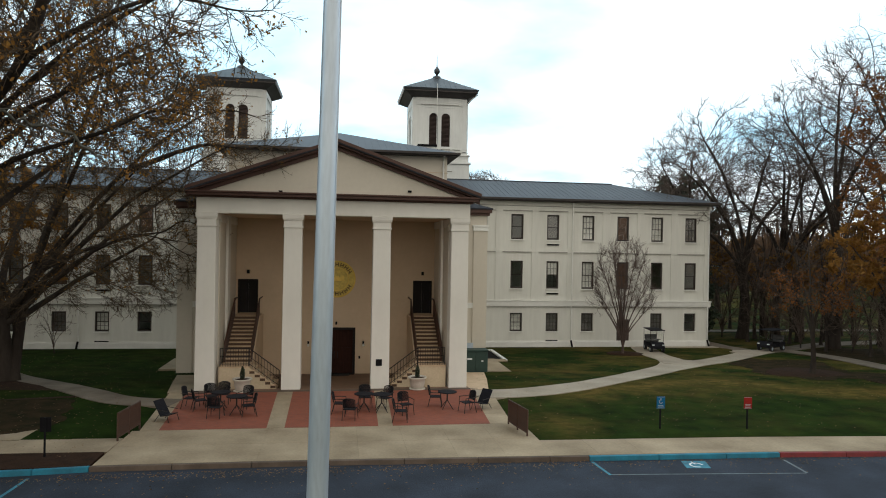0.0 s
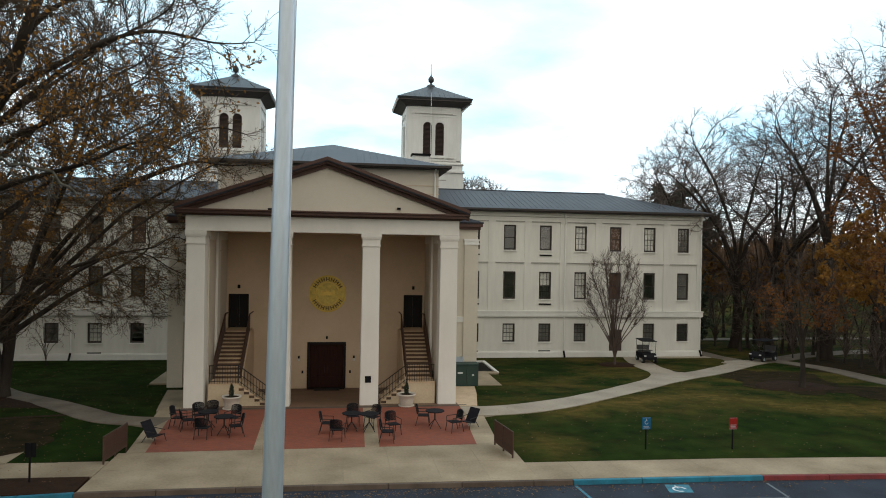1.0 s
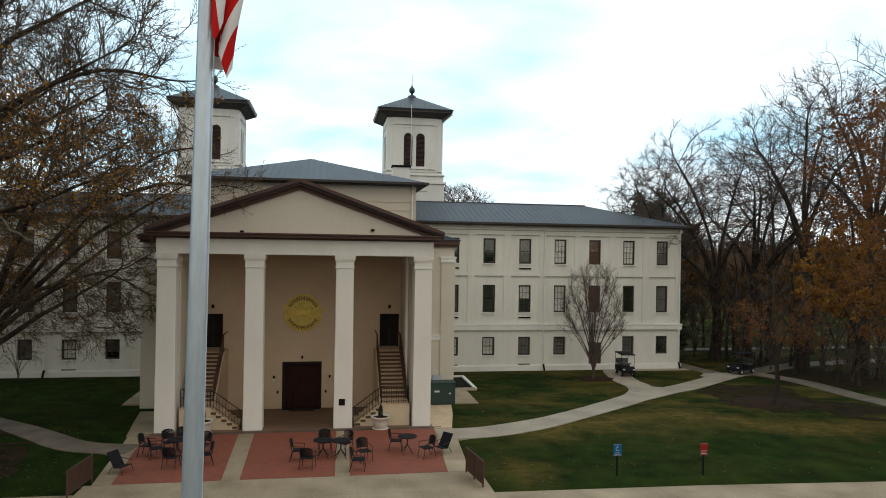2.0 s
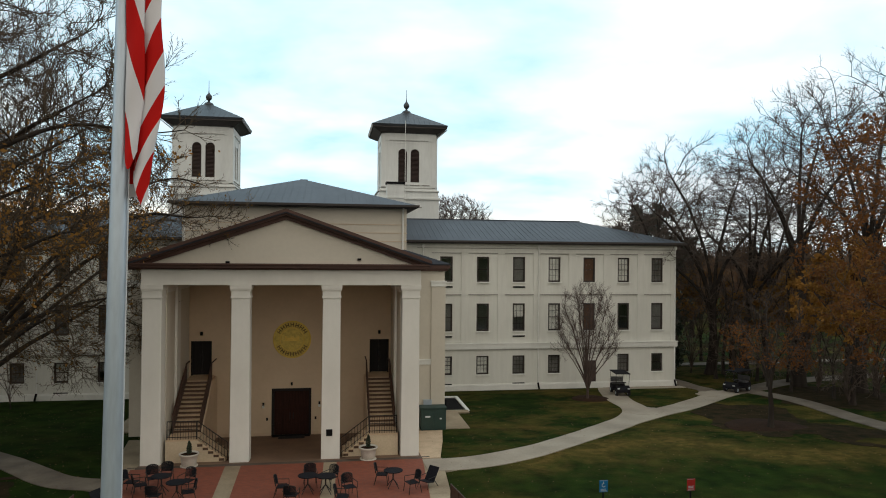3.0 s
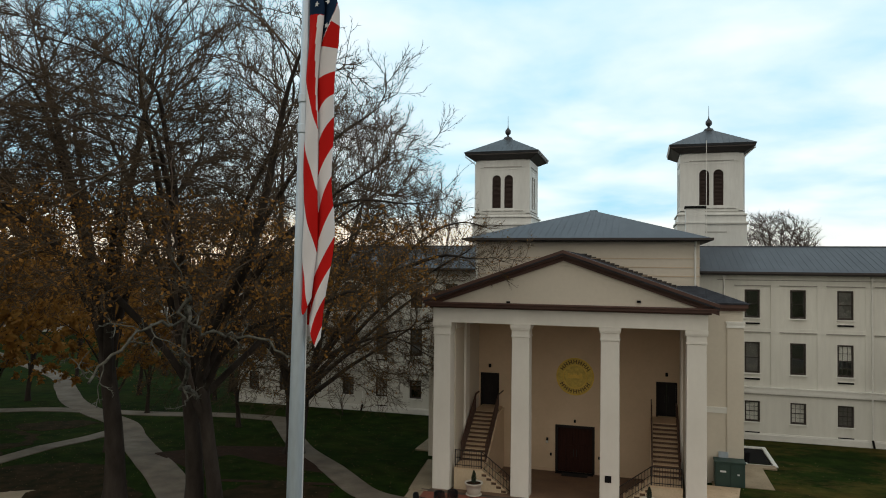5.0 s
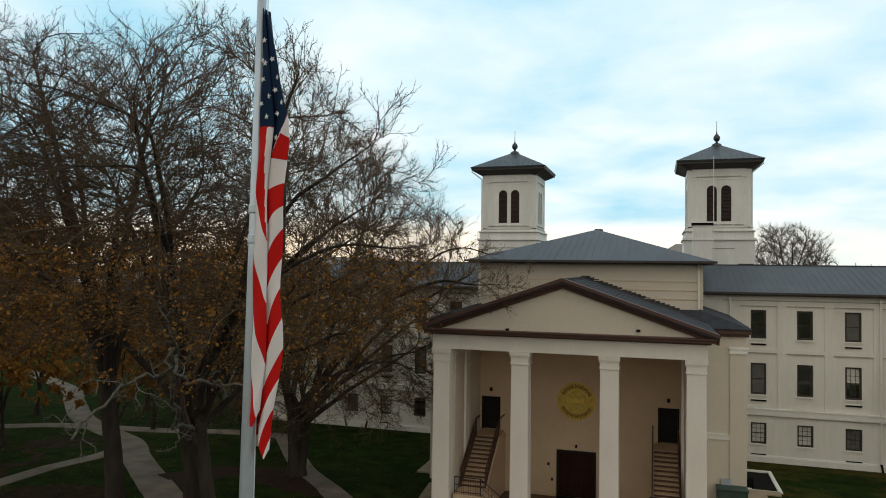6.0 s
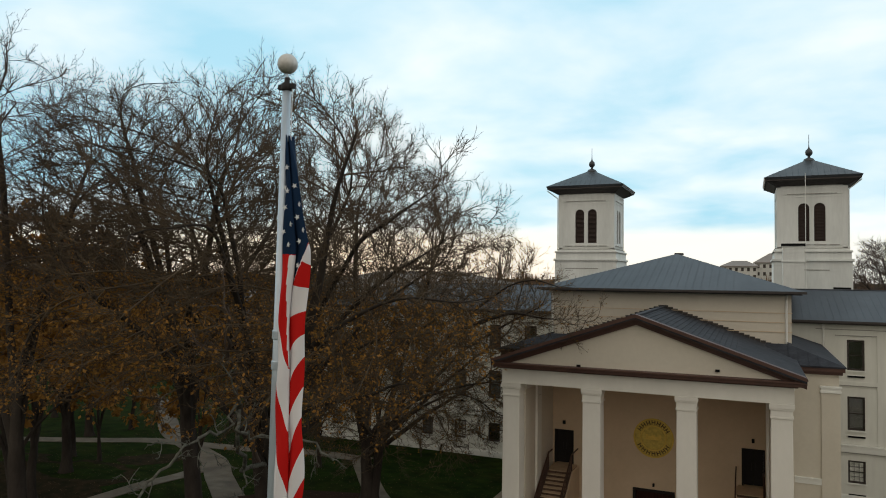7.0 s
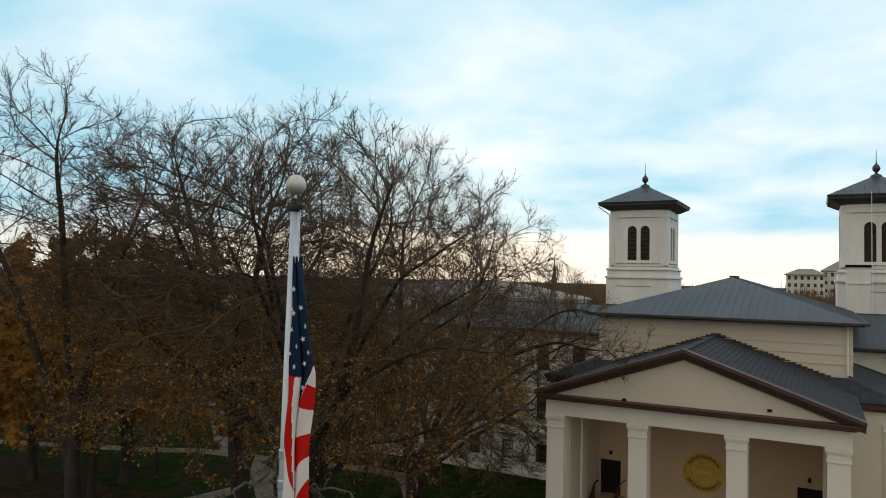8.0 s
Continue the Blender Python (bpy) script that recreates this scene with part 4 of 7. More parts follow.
# side blocks between portico and wings
for s in (1, -1):
    hp("side_block", boxes((s * 5.6, s * 8.95, 7.28, WING_Y + 0.05, GRADE, 8.92)), "wall", "cream rendered side block")
    for x0, x1 in ((8.14, 8.99), (6.3, 6.9)):
        pil = hp("pilaster", boxes((s * x0, s * x1, 7.18, 7.28, GRADE, 8.0)), "wall", "flat cream pilaster")
        hp("capital", boxes((s * (x0 - 0.05), s * (x1 + 0.05), 7.12, 7.28, 8.0, 8.1), (s * (x0 - 0.02), s * (x1 + 0.02), 7.15, 7.28, 8.1, 8.24), (s * (x0 - 0.07), s * (x1 + 0.07), 7.1, 7.28, 8.24, 8.34)), "trim", "", pil)
    hp("belt_course", boxes((s * 6.9, s * 8.14, 7.2, 7.28, 3.3, 3.55), (s * 6.9, s * 8.14, 7.16, 7.28, 3.55, 3.62)), "trim")
    hp("cornice", boxes((s * 5.6, s * 9.1, 7.1, WING_Y, 8.92, 9.08), (s * 5.6, s * 9.2, 6.95, WING_Y, 9.08, 9.3)), "brown", "dark brown cornice")
    bm = bmesh.new()
    pts = {"a": (5.6, 6.9, 9.36), "b": (9.25, 6.9, 9.36), "c": (9.25, WING_Y, 9.36), "d": (6.75, 9.4, 10.2), "e": (5.6, 9.4, 10.2), "f": (6.75, WING_Y, 10.2)}
    V = {k: bm.verts.new((s * x, y, z)) for k, (x, y, z) in pts.items()}
    for f in ("abde", "bcfd"):
        bm.faces.new([V[k] for k in f])
    ret = bmesh.ops.extrude_face_region(bm, geom=bm.faces[:])
    bmesh.ops.translate(bm, vec=(0, 0, -0.08), verts=[v for v in ret["geom"] if isinstance(v, bmesh.types.BMVert)])
    sr = hp("side_roof", bm, "shingle", "weathered grey roof over the side block")
    seams_front(sr, [s * (5.8 + 0.45 * k) for k in range(8)], 6.9, 9.37, lambda x: (6.9 + min(2.5, 9.25 - abs(x)), 9.37 + 0.84 * min(2.5, 9.25 - abs(x)) / 2.5), "shingle")

# central block behind the portico
BX, BY, BB = 6.98, 10.8, 32.5
for row in ((-BX, BX, BY, BY + 0.5), (-BX, -BX + 0.5, BY + 0.5, BB), (BX - 0.5, BX, BY + 0.5, BB), (-BX, BX, BB, BB + 0.4)):
    hp("centre_wall", boxes((*row, 8.0, 12.86)), "wall", "cream rendered upper wall of the central block")
# thin buff strips stand in for the shaded grooves between wall boards
for z in (11.80, 11.26, 10.72):
    hp("string_course", boxes((-BX - 0.035, BX + 0.035, BY - 0.04, BY + 0.02, z, z + 0.035), (-BX - 0.03, -BX + 0.02, BY + 0.02, BB, z, z + 0.035), (BX - 0.02, BX + 0.03, BY + 0.02, BB, z, z + 0.035)), "portico")
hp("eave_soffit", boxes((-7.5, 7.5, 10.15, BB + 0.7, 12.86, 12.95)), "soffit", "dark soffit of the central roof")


def ridge_roof(x, y0, y1, z, r0, r1, rz, t=0.1):
    bm = bmesh.new()
    e = [(-x, y0), (x, y0), (x, y1), (-x, y1)]
    lo, hi = [bm.verts.new((p, q, z - t)) for p, q in e], [bm.verts.new((p, q, z)) for p, q in e]
    a, b = bm.verts.new((0, r0, rz)), bm.verts.new((0, r1, rz))
    bm.faces.new(lo[::-1])
    for k in range(4):
        j = (k + 1) % 4
        bm.faces.new((lo[k], lo[j], hi[j], hi[k]))
    bm.faces.new((hi[0], hi[1], a)), bm.faces.new((hi[1], hi[2], b, a)), bm.faces.new((hi[2], hi[3], b)), bm.faces.new((hi[3], hi[0], a, b))
    return bm


AX, AY0, AZ, AP, APZ = 7.62, 10.05, 13.06, 19.2, 15.5
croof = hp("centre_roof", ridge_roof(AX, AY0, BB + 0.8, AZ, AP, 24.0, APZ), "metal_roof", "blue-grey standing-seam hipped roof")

croof.data.materials.append(M["shingle"])       # the side slopes take the darker shingle material
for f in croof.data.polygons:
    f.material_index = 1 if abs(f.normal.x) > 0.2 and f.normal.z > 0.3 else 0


def ctop(x):
    f = 1 - abs(x) / AX
    return (AY0 + f * (AP - AY0), AZ + f * (APZ - AZ))


seams_front(croof, [-7.3 + 0.45 * k for k in range(33)], AY0, AZ, ctop)
hp("roof_cap", boxes((-0.25, 0.3, AP + 1.0, AP + 2.2, APZ - 0.05, APZ + 0.10)), "soffit", "dark roof cap", croof)
hp("gutter", boxes((-7.72, 7.72, AY0 - 0.1, AY0, 12.93, 13.07), (7.62, 7.72, AY0, 30, 12.93, 13.07), (-7.72, -7.62, AY0, 30, 12.93, 13.07)), "soffit", "dark metal gutter")
for x in (-6.86, 6.72):
    pipe = hp("downpipe", rod(bmesh.new(), (x, BY - 0.1, 12.6), (x, BY - 0.1, 9.6), 0.06, sides=8), "trim", "white rainwater pipe")
    hp("pipe_offset", rod(bmesh.new(), (x, BY - 0.1, 12.6), (x, BY - 0.6, 12.9), 0.06, sides=8), "trim", "", pipe)

# portico: columns
COLS = (-6.1, -2.09, 2.19, 6.06)


def taper(bm, cx, cy, z0, z1, h0, h1):
    lo = [bm.verts.new((cx + a * h0, cy + b * h0, z0)) for a, b in ((-1, -1), (1, -1), (1, 1), (-1, 1))]
    hi = [bm.verts.new((cx + a * h1, cy + b * h1, z1)) for a, b in ((-1, -1), (1, -1), (1, 1), (-1, 1))]
    bm.faces.new(lo[::-1]), bm.faces.new(hi)
    for k in range(4):
        j = (k + 1) % 4
        bm.faces.new((lo[k], lo[j], hi[j], hi[k]))
    return bm


shaft = mesh_of("column", taper(bmesh.new(), 0, 0, -0.1, 7.78, 0.455, 0.425), "column", bevel=0.02)
bm = bmesh.new()
taper(bm, 0, 0, 7.78, 7.86, 0.465, 0.465), taper(bm, 0, 0, 7.86, 8.14, 0.435, 0.435), taper(bm, 0, 0, 8.14, 8.24, 0.47, 0.49), taper(bm, 0, 0, 8.24, 8.4, 0.50, 0.50)
cap = mesh_of("capital", bm, "column")
for x in COLS:
    c = place("column", shaft, hall, hat(x, 0.455, 0), "tall square white-painted column")
    place("capital", cap, c)
hp("plaque", boxes((1.98, 2.28, -0.03, 0.02, 1.1, 1.42)), "black", "small dark plaque on a column", bevel=0.005)

# entablature, pediment, portico roof
hp("architrave", boxes((-6.58, 6.55, 0.0, 0.9, 8.4, 9.14), (-6.58, -5.7, 0.9, 7.28, 8.4, 9.14), (5.67, 6.55, 0.9, 7.28, 8.4, 9.14)), "column", "plain cream architrave", bevel=0.012)
hp("cornice", boxes((-6.72, 6.69, -0.14, 7.0, 9.14, 9.22), (-6.92, 6.89, -0.38, 7.0, 9.22, 9.36), (-7.0, 6.97, -0.46, 7.0, 9.36, 9.44)), "brown", "dark brown portico cornice", bevel=0.012)
bm = bmesh.new()
tri = [(-6.4, 9.44), (6.4, 9.44), (0, 11.72)]
lo, hi = [bm.verts.new((x, 0.0, z)) for x, z in tri], [bm.verts.new((x, 0.35, z)) for x, z in tri]
bm.faces.new(lo), bm.faces.new(hi[::-1])
for k in range(3):
    j = (k + 1) % 3
    bm.faces.new((lo[k], hi[k], hi[j], lo[j]))
hp("tympanum", bm, "wall", "plain cream pediment face")
SL = (11.92 - 9.48) / 7.0
for s in (1, -1):
    bm = bmesh.new()
    for (d0, d1, ya) in ((0.10, 0.36, -0.12), (-0.04, 0.16, -0.36), (-0.15, 0.0, -0.49)):
        prof = [(s * 7.02, 9.48 - d1), (s * 7.02, 9.48 - d0), (0, 11.92 - d0), (0, 11.92 - d1)]
        lo, hi = [bm.verts.new((x, ya, z)) for x, z in prof], [bm.verts.new((x, 0.05, z)) for x, z in prof]
        bm.faces.new(lo), bm.faces.new(hi[::-1])
        for k in range(4):
            j = (k + 1) % 4
            bm.faces.new((lo[k], hi[k], hi[j], lo[j]))
    hp("raking_cornice", bm, "brown", "dark brown raking cornice")
    # roof slope laid in courses of slates
    bm = bmesh.new()
    prof = [(s * 7.0, 9.40), (s * 7.0, 9.49), (0, 11.95), (0, 11.86)]
    lo, hi = [bm.verts.new((x, -0.48, z)) for x, z in prof], [bm.verts.new((x, BY, z)) for x, z in prof]
    bm.faces.new(lo), bm.faces.new(hi[::-1])
    for k in range(4):
        j = (k + 1) % 4
        bm.faces.new((lo[k], hi[k], hi[j], lo[j]))
    slope = hp("portico_roof", bm, "shingle", "grey slate roof slope laid in courses")
    n = 30
    for k in range(n):
        a, b = k / n, (k + 1) / n
        xa, xb = s * 7.05 * (1 - a), s * 7.05 * (1 - b)
        za, zb = 9.52 + 2.46 * a, 9.52 + 2.46 * b
        bm = bmesh.new()
        v = [bm.verts.new(p) for p in ((xa, -0.45, za + 0.035), (xa, BY + 0.02, za + 0.035), (xb, BY + 0.02, zb + 0.008), (xb, -0.45, zb + 0.008), (xa, -0.45, za - 0.02), (xa, BY + 0.02, za - 0.02), (xb, BY + 0.02, zb - 0.02), (xb, -0.45, zb - 0.02))]
        for f in ((0, 1, 2, 3), (4, 7, 6, 5), (0, 4, 5, 1), (0, 3, 7, 4), (1, 5, 6, 2), (3, 2, 6, 7)):
            bm.faces.new([v[q] for q in f])
        hp("slate_course", bm, "shingle", "", slope)
    for k in range(24):
        a = (k + 0.5) / 24
        x, z = s * 6.78 * (1 - a), 9.54 + 2.46 * (1 - 6.78 * (1 - a) / 7.05) + 0.02
        hp("flashing_step", boxes((x - 0.138, x + 0.138, BY - 0.03, BY, z - 0.1, z + 0.13)), "soffit", "", slope)
hp("ridge_cap", boxes((-0.14, 0.14, -0.45, BY, 11.95, 12.04)), "shingle", "grey ridge cap")
for x, z in ((-2.7, 9.44), (3.5, 9.62)):
    hp("floodlight", boxes((x - 0.09, x + 0.09, -0.1, 0.0, z, z + 0.1)), "black", "small dark floodlight")

# portico: back wall with three doorways, side walls, ceiling
SILL = 3.07
bm = holed(bmesh.new(), -5.62, 5.62, 6.27, 6.7, -0.6, 8.5, [(-5.5, -4.4, SILL, 4.98), (4.4, 5.5, SILL, 4.98), (-1.1, 1.1, -0.45, 2.24)])
hp("portico_wall", bm, "portico", "buff painted portico wall")
for s in (1, -1):
    hp("portico_side_wall", boxes((s * 5.62, s * 6.4, 0.92, 7.28, -0.6, 8.4)), "wall", "cream rendered side wall")
    hp("pilaster", boxes((s * 5.5, s * 5.62, 2.7, 3.5, -0.2, 8.4)), "column", "flat cream pilaster")
    hp("wall_band", boxes((s * 5.585, s * 5.62, 0.95, 2.7, 8.0, 8.4), (s * 5.585, s * 5.62, 3.5, 6.27, 8.0, 8.4)), "column")
hp("portico_ceiling", boxes((-5.7, 5.67, 0.9, 6.7, 8.42, 8.5)), "portico", "plain buff portico ceiling")
hp("plinth_band", boxes((-5.5, -1.25, 6.22, 6.27, -0.5, -0.28)), "portico")
hp("plinth_band", boxes((1.25, 5.5, 6.22, 6.27, -0.5, -0.28)), "portico")

# main door: a pair of panelled leaves in a deep frame
dr = hp("main_door", boxes((-1.1, -0.97, 6.2, 6.6, -0.42, 2.24), (0.97, 1.1, 6.2, 6.6, -0.42, 2.24), (-0.97, 0.97, 6.2, 6.6, 2.1, 2.24)), "dark_door", "dark framed main doorway")
for s in (1, -1):
    bm = boxes((0, s * 0.965, 6.44, 6.5, -0.42, 2.1))
    for z0, z1 in ((-0.28, 0.22), (0.34, 1.06), (1.18, 1.98)):
        for x0, x1 in ((0.1, 0.44), (0.54, 0.88)):
            box(bm, s * x0, s * x1, 6.405, 6.44, z0, z1)
    hp("door_leaf", bm, "door", "dark stained panelled door leaf", dr)
    hp("door_pull", rod(bmesh.new(), (s * 0.09, 6.38, 0.45), (s * 0.09, 6.38, 0.85), 0.018), "iron", "", dr)
hp("threshold", boxes((-1.05, 1.05, 5.75, 6.2, -0.42, -0.36)), "black", "dark rubber door mat", dr)
# upper doors
for s in (1, -1):
    ud = hp("upper_door", boxes((s * 4.4, s * 4.48, 6.22, 6.6, SILL, 4.98), (s * 5.42, s * 5.5, 6.22, 6.6, SILL, 4.98), (s * 4.48, s * 5.42, 6.22, 6.6, 4.88, 4.98)), "dark_door", "dark framed upper doorway")
    hp("door_leaf", boxes((s * 4.485, s * 4.945, 6.5, 6.55, SILL, 4.88), (s * 4.955, s * 5.415, 6.5, 6.55, SILL, 4.88)), "dark_door", "near-black paired door leaves", ud)
    for x in (4.86, 5.04):
        hp("door_pull", rod(bmesh.new(), (s * x, 6.46, SILL + 0.75), (s * x, 6.46, SILL + 1.15), 0.014), "iron", "dark metal door pull", ud)
    hp("wall_lamp", boxes((s * 4.95 - 0.07, s * 4.95 + 0.07, 6.16, 6.3, 5.3, 5.5)), "black", "small dark wall lamp", bevel=0.015)
    lamp = hp("wall_lamp", boxes((s * 1.56 - 0.05, s * 1.56 + 0.05, 6.12, 6.27, 1.3, 1.45)), "black", "small dark wall lamp beside the main door")
    hp("lamp_glass", lathe(bmesh.new(), ((0.05, 0), (0.075, 0.06), (0.06, 0.14)), 10, (s * 1.56, 6.1, 1.18)), "trim", "pale lamp glass", lamp)
    hp("wall_box", boxes((s * 1.35 - 0.05, s * 1.35 + 0.05, 6.2, 6.27, 0.45, 0.6)), "black", "small dark wall box")
hp("camera_housing", boxes((-0.05, 0.05, 6.12, 6.27, 2.42, 2.58)), "black", "small dark camera housing", bevel=0.01)

# the round seal
bm = lathe(bmesh.new(), ((1.05, 0), (1.05, 0.05), (0.99, 0.08), (0.97, 0.06), (0.70, 0.06), (0.68, 0.085), (0.64, 0.085), (0.62, 0.05)), 48)
bmesh.ops.rotate(bm, cent=(0, 0, 0), matrix=Matrix.Rotation(radians(90), 3, "X"), verts=bm.verts[:])
bmesh.ops.translate(bm, vec=(0, 6.265, 5.03), verts=bm.verts[:])
seal = hp("seal", bm, "seal_field", "round gilded relief seal on the wall", smooth=False)
for r0, r1 in ((0.99, 1.06), (0.63, 0.69)):
    bm = lathe(bmesh.new(), ((r0, 0.0), (r1, 0.0), (r1, 0.05), (r0, 0.05), (r0, 0.0)), 48)
    bmesh.ops.rotate(bm, cent=(0, 0, 0), matrix=Matrix.Rotation(radians(90), 3, "X"), verts=bm.verts[:])
    bmesh.ops.translate(bm, vec=(0, 6.215, 5.03), verts=bm.verts[:])
    hp("ring", bm, "gold", "bright gilt ring", seal)
for k in range(14):
    up = k < 7
    a = radians(90 + (3 - k) * 19) if up else radians(270 + (k - 10) * 19)
    bm = boxes((-0.10, -0.055, -0.03, 0.0, -0.11, 0.11), (0.055, 0.10, -0.03, 0.0, -0.11, 0.11), (-0.055, 0.055, -0.03, 0.0, -0.03, 0.015))
    bmesh.ops.rotate(bm, cent=(0, 0, 0), matrix=Matrix.Rotation(-(a - radians(90)), 3, "Y"), verts=bm.verts[:])
    bmesh.ops.translate(bm, vec=(0.84 * math.cos(a), 6.205, 5.03 + 0.84 * math.sin(a)), verts=bm.verts[:])
    hp("mark", bm, "seal_dark", "raised aged gilt mark on the rim", seal)
bm = boxes((-0.46, 0.46, 6.18, 6.215, 4.93, 4.99), (-0.34, 0.34, 6.185, 6.215, 4.99, 5.13), (-0.40, -0.28, 6.18, 6.215, 4.99, 5.22), (0.28, 0.40, 6.18, 6.215, 4.99, 5.22), (-0.1, 0.1, 6.17, 6.215, 4.99, 5.2))
hp("relief", bm, "gold", "raised gilt relief", seal)
bm = lathe(bmesh.new(), ((0.0, 0.0), (0.60, 0.0), (0.61, 0.02)), 48)
bmesh.ops.rotate(bm, cent=(0, 0, 0), matrix=Matrix.Rotation(radians(90), 3, "X"), verts=bm.verts[:])
bmesh.ops.translate(bm, vec=(0, 6.212, 5.03), verts=bm.verts[:])
hp("field", bm, "seal_field", "olive gilt field inside the ring", seal)
hp("relief", boxes((-0.4, 0.4, 6.195, 6.215, 4.78, 4.82), (-0.3, 0.3, 6.195, 6.215, 4.66, 4.70)), "seal_dark", "", seal)

# ---- stairs inside the portico, one each side ----
LAND, RISE = 1.06, 0.1675
for s in (1, -1):
    st = hp("stair", boxes((s * 4.06, s * 5.5, 0.34, 1.7, -0.2, LAND - 0.06)), "stairwall", "buff stair with tan treads and iron rails")
    bm = bmesh.new()
    lowpts = [(4.06, -0.12)] + [(4.06 - 0.25 * k, LAND - 0.06 - LAND / 6 * k - 0.02) for k in range(0, 6)] + [(2.75, -0.12)]
    va, vb = [bm.verts.new((s * x, 0.36, z)) for x, z in lowpts], [bm.verts.new((s * x, 1.66, z)) for x, z in lowpts]
    bm.faces.new(va), bm.faces.new(vb[::-1])
    for k in range(len(lowpts)):
        j = (k + 1) % len(lowpts)
        bm.faces.new((va[k], vb[k], vb[j], va[j]))
    hp("stair_wall", bm, "stairwall", "", st)
    hp("landing", boxes((s * 4.02, s * 5.5, 0.30, 1.7, LAND - 0.06, LAND)), "step", "tan landing slab", st)
    for k in range(1, 6):
        z = LAND - LAND / 6 * k
        hp("step", boxes((s * (4.06 - 0.25 * k - 0.03), s * (4.06 - 0.25 * (k - 1)), 0.31, 1.7, z - 0.05, z)), "step", "", st)
        hp("riser", boxes((s * (4.06 - 0.25 * k + 0.01), s * (4.06 - 0.25 * (k - 1)), 0.34, 1.66, z - LAND / 6, z - 0.05)), "riser", "", st)
    for k in range(12):
        z = LAND + RISE * (k + 1)
        y = 1.7 + 0.27 * k
        y2 = y + 0.27 if k < 11 else 6.27
        hp("step", boxes((s * 4.2, s * 5.5, y - 0.045, y2, z - 0.045, z)), "step", "", st)
        hp("riser", boxes((s * 4.2, s * 5.5, y, y2 + 0.02, z - RISE - 0.12, z - 0.045)), "riser", "", st)
    # enclosing stringer walls below the upper flight
    bm = bmesh.new()
    prof = [(1.7, -0.1), (1.7, LAND), (4.67, SILL - 0.02), (6.27, SILL - 0.02), (6.27, -0.4)]
    va, vb = [bm.verts.new((s * 4.08, y, z - 0.06)) for y, z in prof], [bm.verts.new((s * 4.2, y, z - 0.06)) for y, z in prof]
    bm.faces.new(va), bm.faces.new(vb[::-1])
    for k in range(5):
        j = (k + 1) % 5
        bm.faces.new((va[k], vb[k], vb[j], va[j]))
    hp("stringer", bm, "portico", "", st)
    # rails
    rl = hp("stair_rail", rod(bmesh.new(), (s * 4.14, 1.62, LAND + 0.92), (s * 4.14, 4.7, SILL + 0.92), 0.035, sides=8), "rail_brown", "dark brown stair rail")
    hp("rail", rod(bmesh.new(), (s * 4.14, 4.7, SILL + 0.92), (s * 4.14, 6.2, SILL + 0.92), 0.035, sides=8), "rail_brown", "", rl)
    hp("rail", rod(bmesh.new(), (s * 4.14, 1.62, LAND + 0.12), (s * 4.14, 4.7, SILL + 0.12), 0.025, sides=6), "rail_brown", "", rl)
    for k in range(22):
        f = k / 21
        y, z = 1.62 + 3.08 * f, LAND + (SILL - LAND) * f
        hp("baluster", rod(bmesh.new(), (s * 4.14, y, z + 0.02), (s * 4.14, y, z + 0.92), 0.016 if k % 7 else 0.034, sides=5), "rail_brown", "", rl)
    rl = hp("stair_rail", rod(bmesh.new(), (s * 5.42, 1.5, LAND + 0.92), (s * 5.42, 4.7, SILL + 0.92), 0.05, sides=8), "rail_brown", "dark brown wall-side stair rail")
    hp("rail", rod(bmesh.new(), (s * 5.42, 4.7, SILL + 0.92), (s * 5.42, 5.4, SILL + 0.92), 0.05, sides=8), "rail_brown", "", rl)
    for k in range(30):
        f = k / 29
        y, z = 1.5 + 3.2 * f, LAND + (SILL - LAND) * f
        hp("baluster", rod(bmesh.new(), (s * 5.42, y, z + 0.02), (s * 5.42, y, z + 0.92), 0.022 if k % 7 else 0.04, sides=5), "rail_brown", "", rl)
    rl = hp("landing_rail", boxes((s * 4.08, s * 5.46, 0.36, 0.40, LAND + 0.84, LAND + 0.88)), "iron", "dark iron landing rail")
    hp("rail", boxes((s * 4.08, s * 5.46, 0.365, 0.395, LAND + 0.46, LAND + 0.49)), "iron", "", rl)
    hp("rail", boxes((s * 4.08, s * 5.46, 0.365, 0.395, LAND + 0.10, LAND + 0.13)), "iron", "", rl)
    for k in range(12):
        x = 4.1 + 1.34 * k / 11
        hp("baluster", rod(bmesh.new(), (s * x, 0.38, LAND), (s * x, 0.38, LAND + 0.86), 0.011 if k % 11 else 0.024, sides=5), "iron", "", rl)
    rl = hp("flight_rail", rod(bmesh.new(), (s * 4.08, 0.38, LAND + 0.86), (s * 2.66, 0.38, 0.86), 0.024, sides=6), "iron", "dark iron rail of the lower flight")
    hp("rail", rod(bmesh.new(), (s * 4.08, 0.38, LAND + 0.47), (s * 2.66, 0.38, 0.47), 0.014, sides=6), "iron", "", rl)
    hp("rail", rod(bmesh.new(), (s * 4.08, 0.38, LAND + 0.12), (s * 2.66, 0.38, 0.12), 0.014, sides=6), "iron", "", rl)
    for k in range(11):
        f = k / 10
        x, z = 4.08 - 1.42 * f, LAND * (1 - f)
        hp("baluster", rod(bmesh.new(), (s * x, 0.38, z), (s * x, 0.38, z + 0.86), 0.011 if k % 10 else 0.024, sides=5), "iron", "", rl)

# ---- towers ----
TX, TYF, TH = 9.75, 34.9, 2.73
TC = TYF + TH


def arch(w, z0, z1, n=10):
    r = w / 2
    return [(-r, z0), (r, z0)] + [(r * math.cos(math.pi * k / n), z1 - r + r * math.sin(math.pi * k / n)) for k in range(n + 1)]


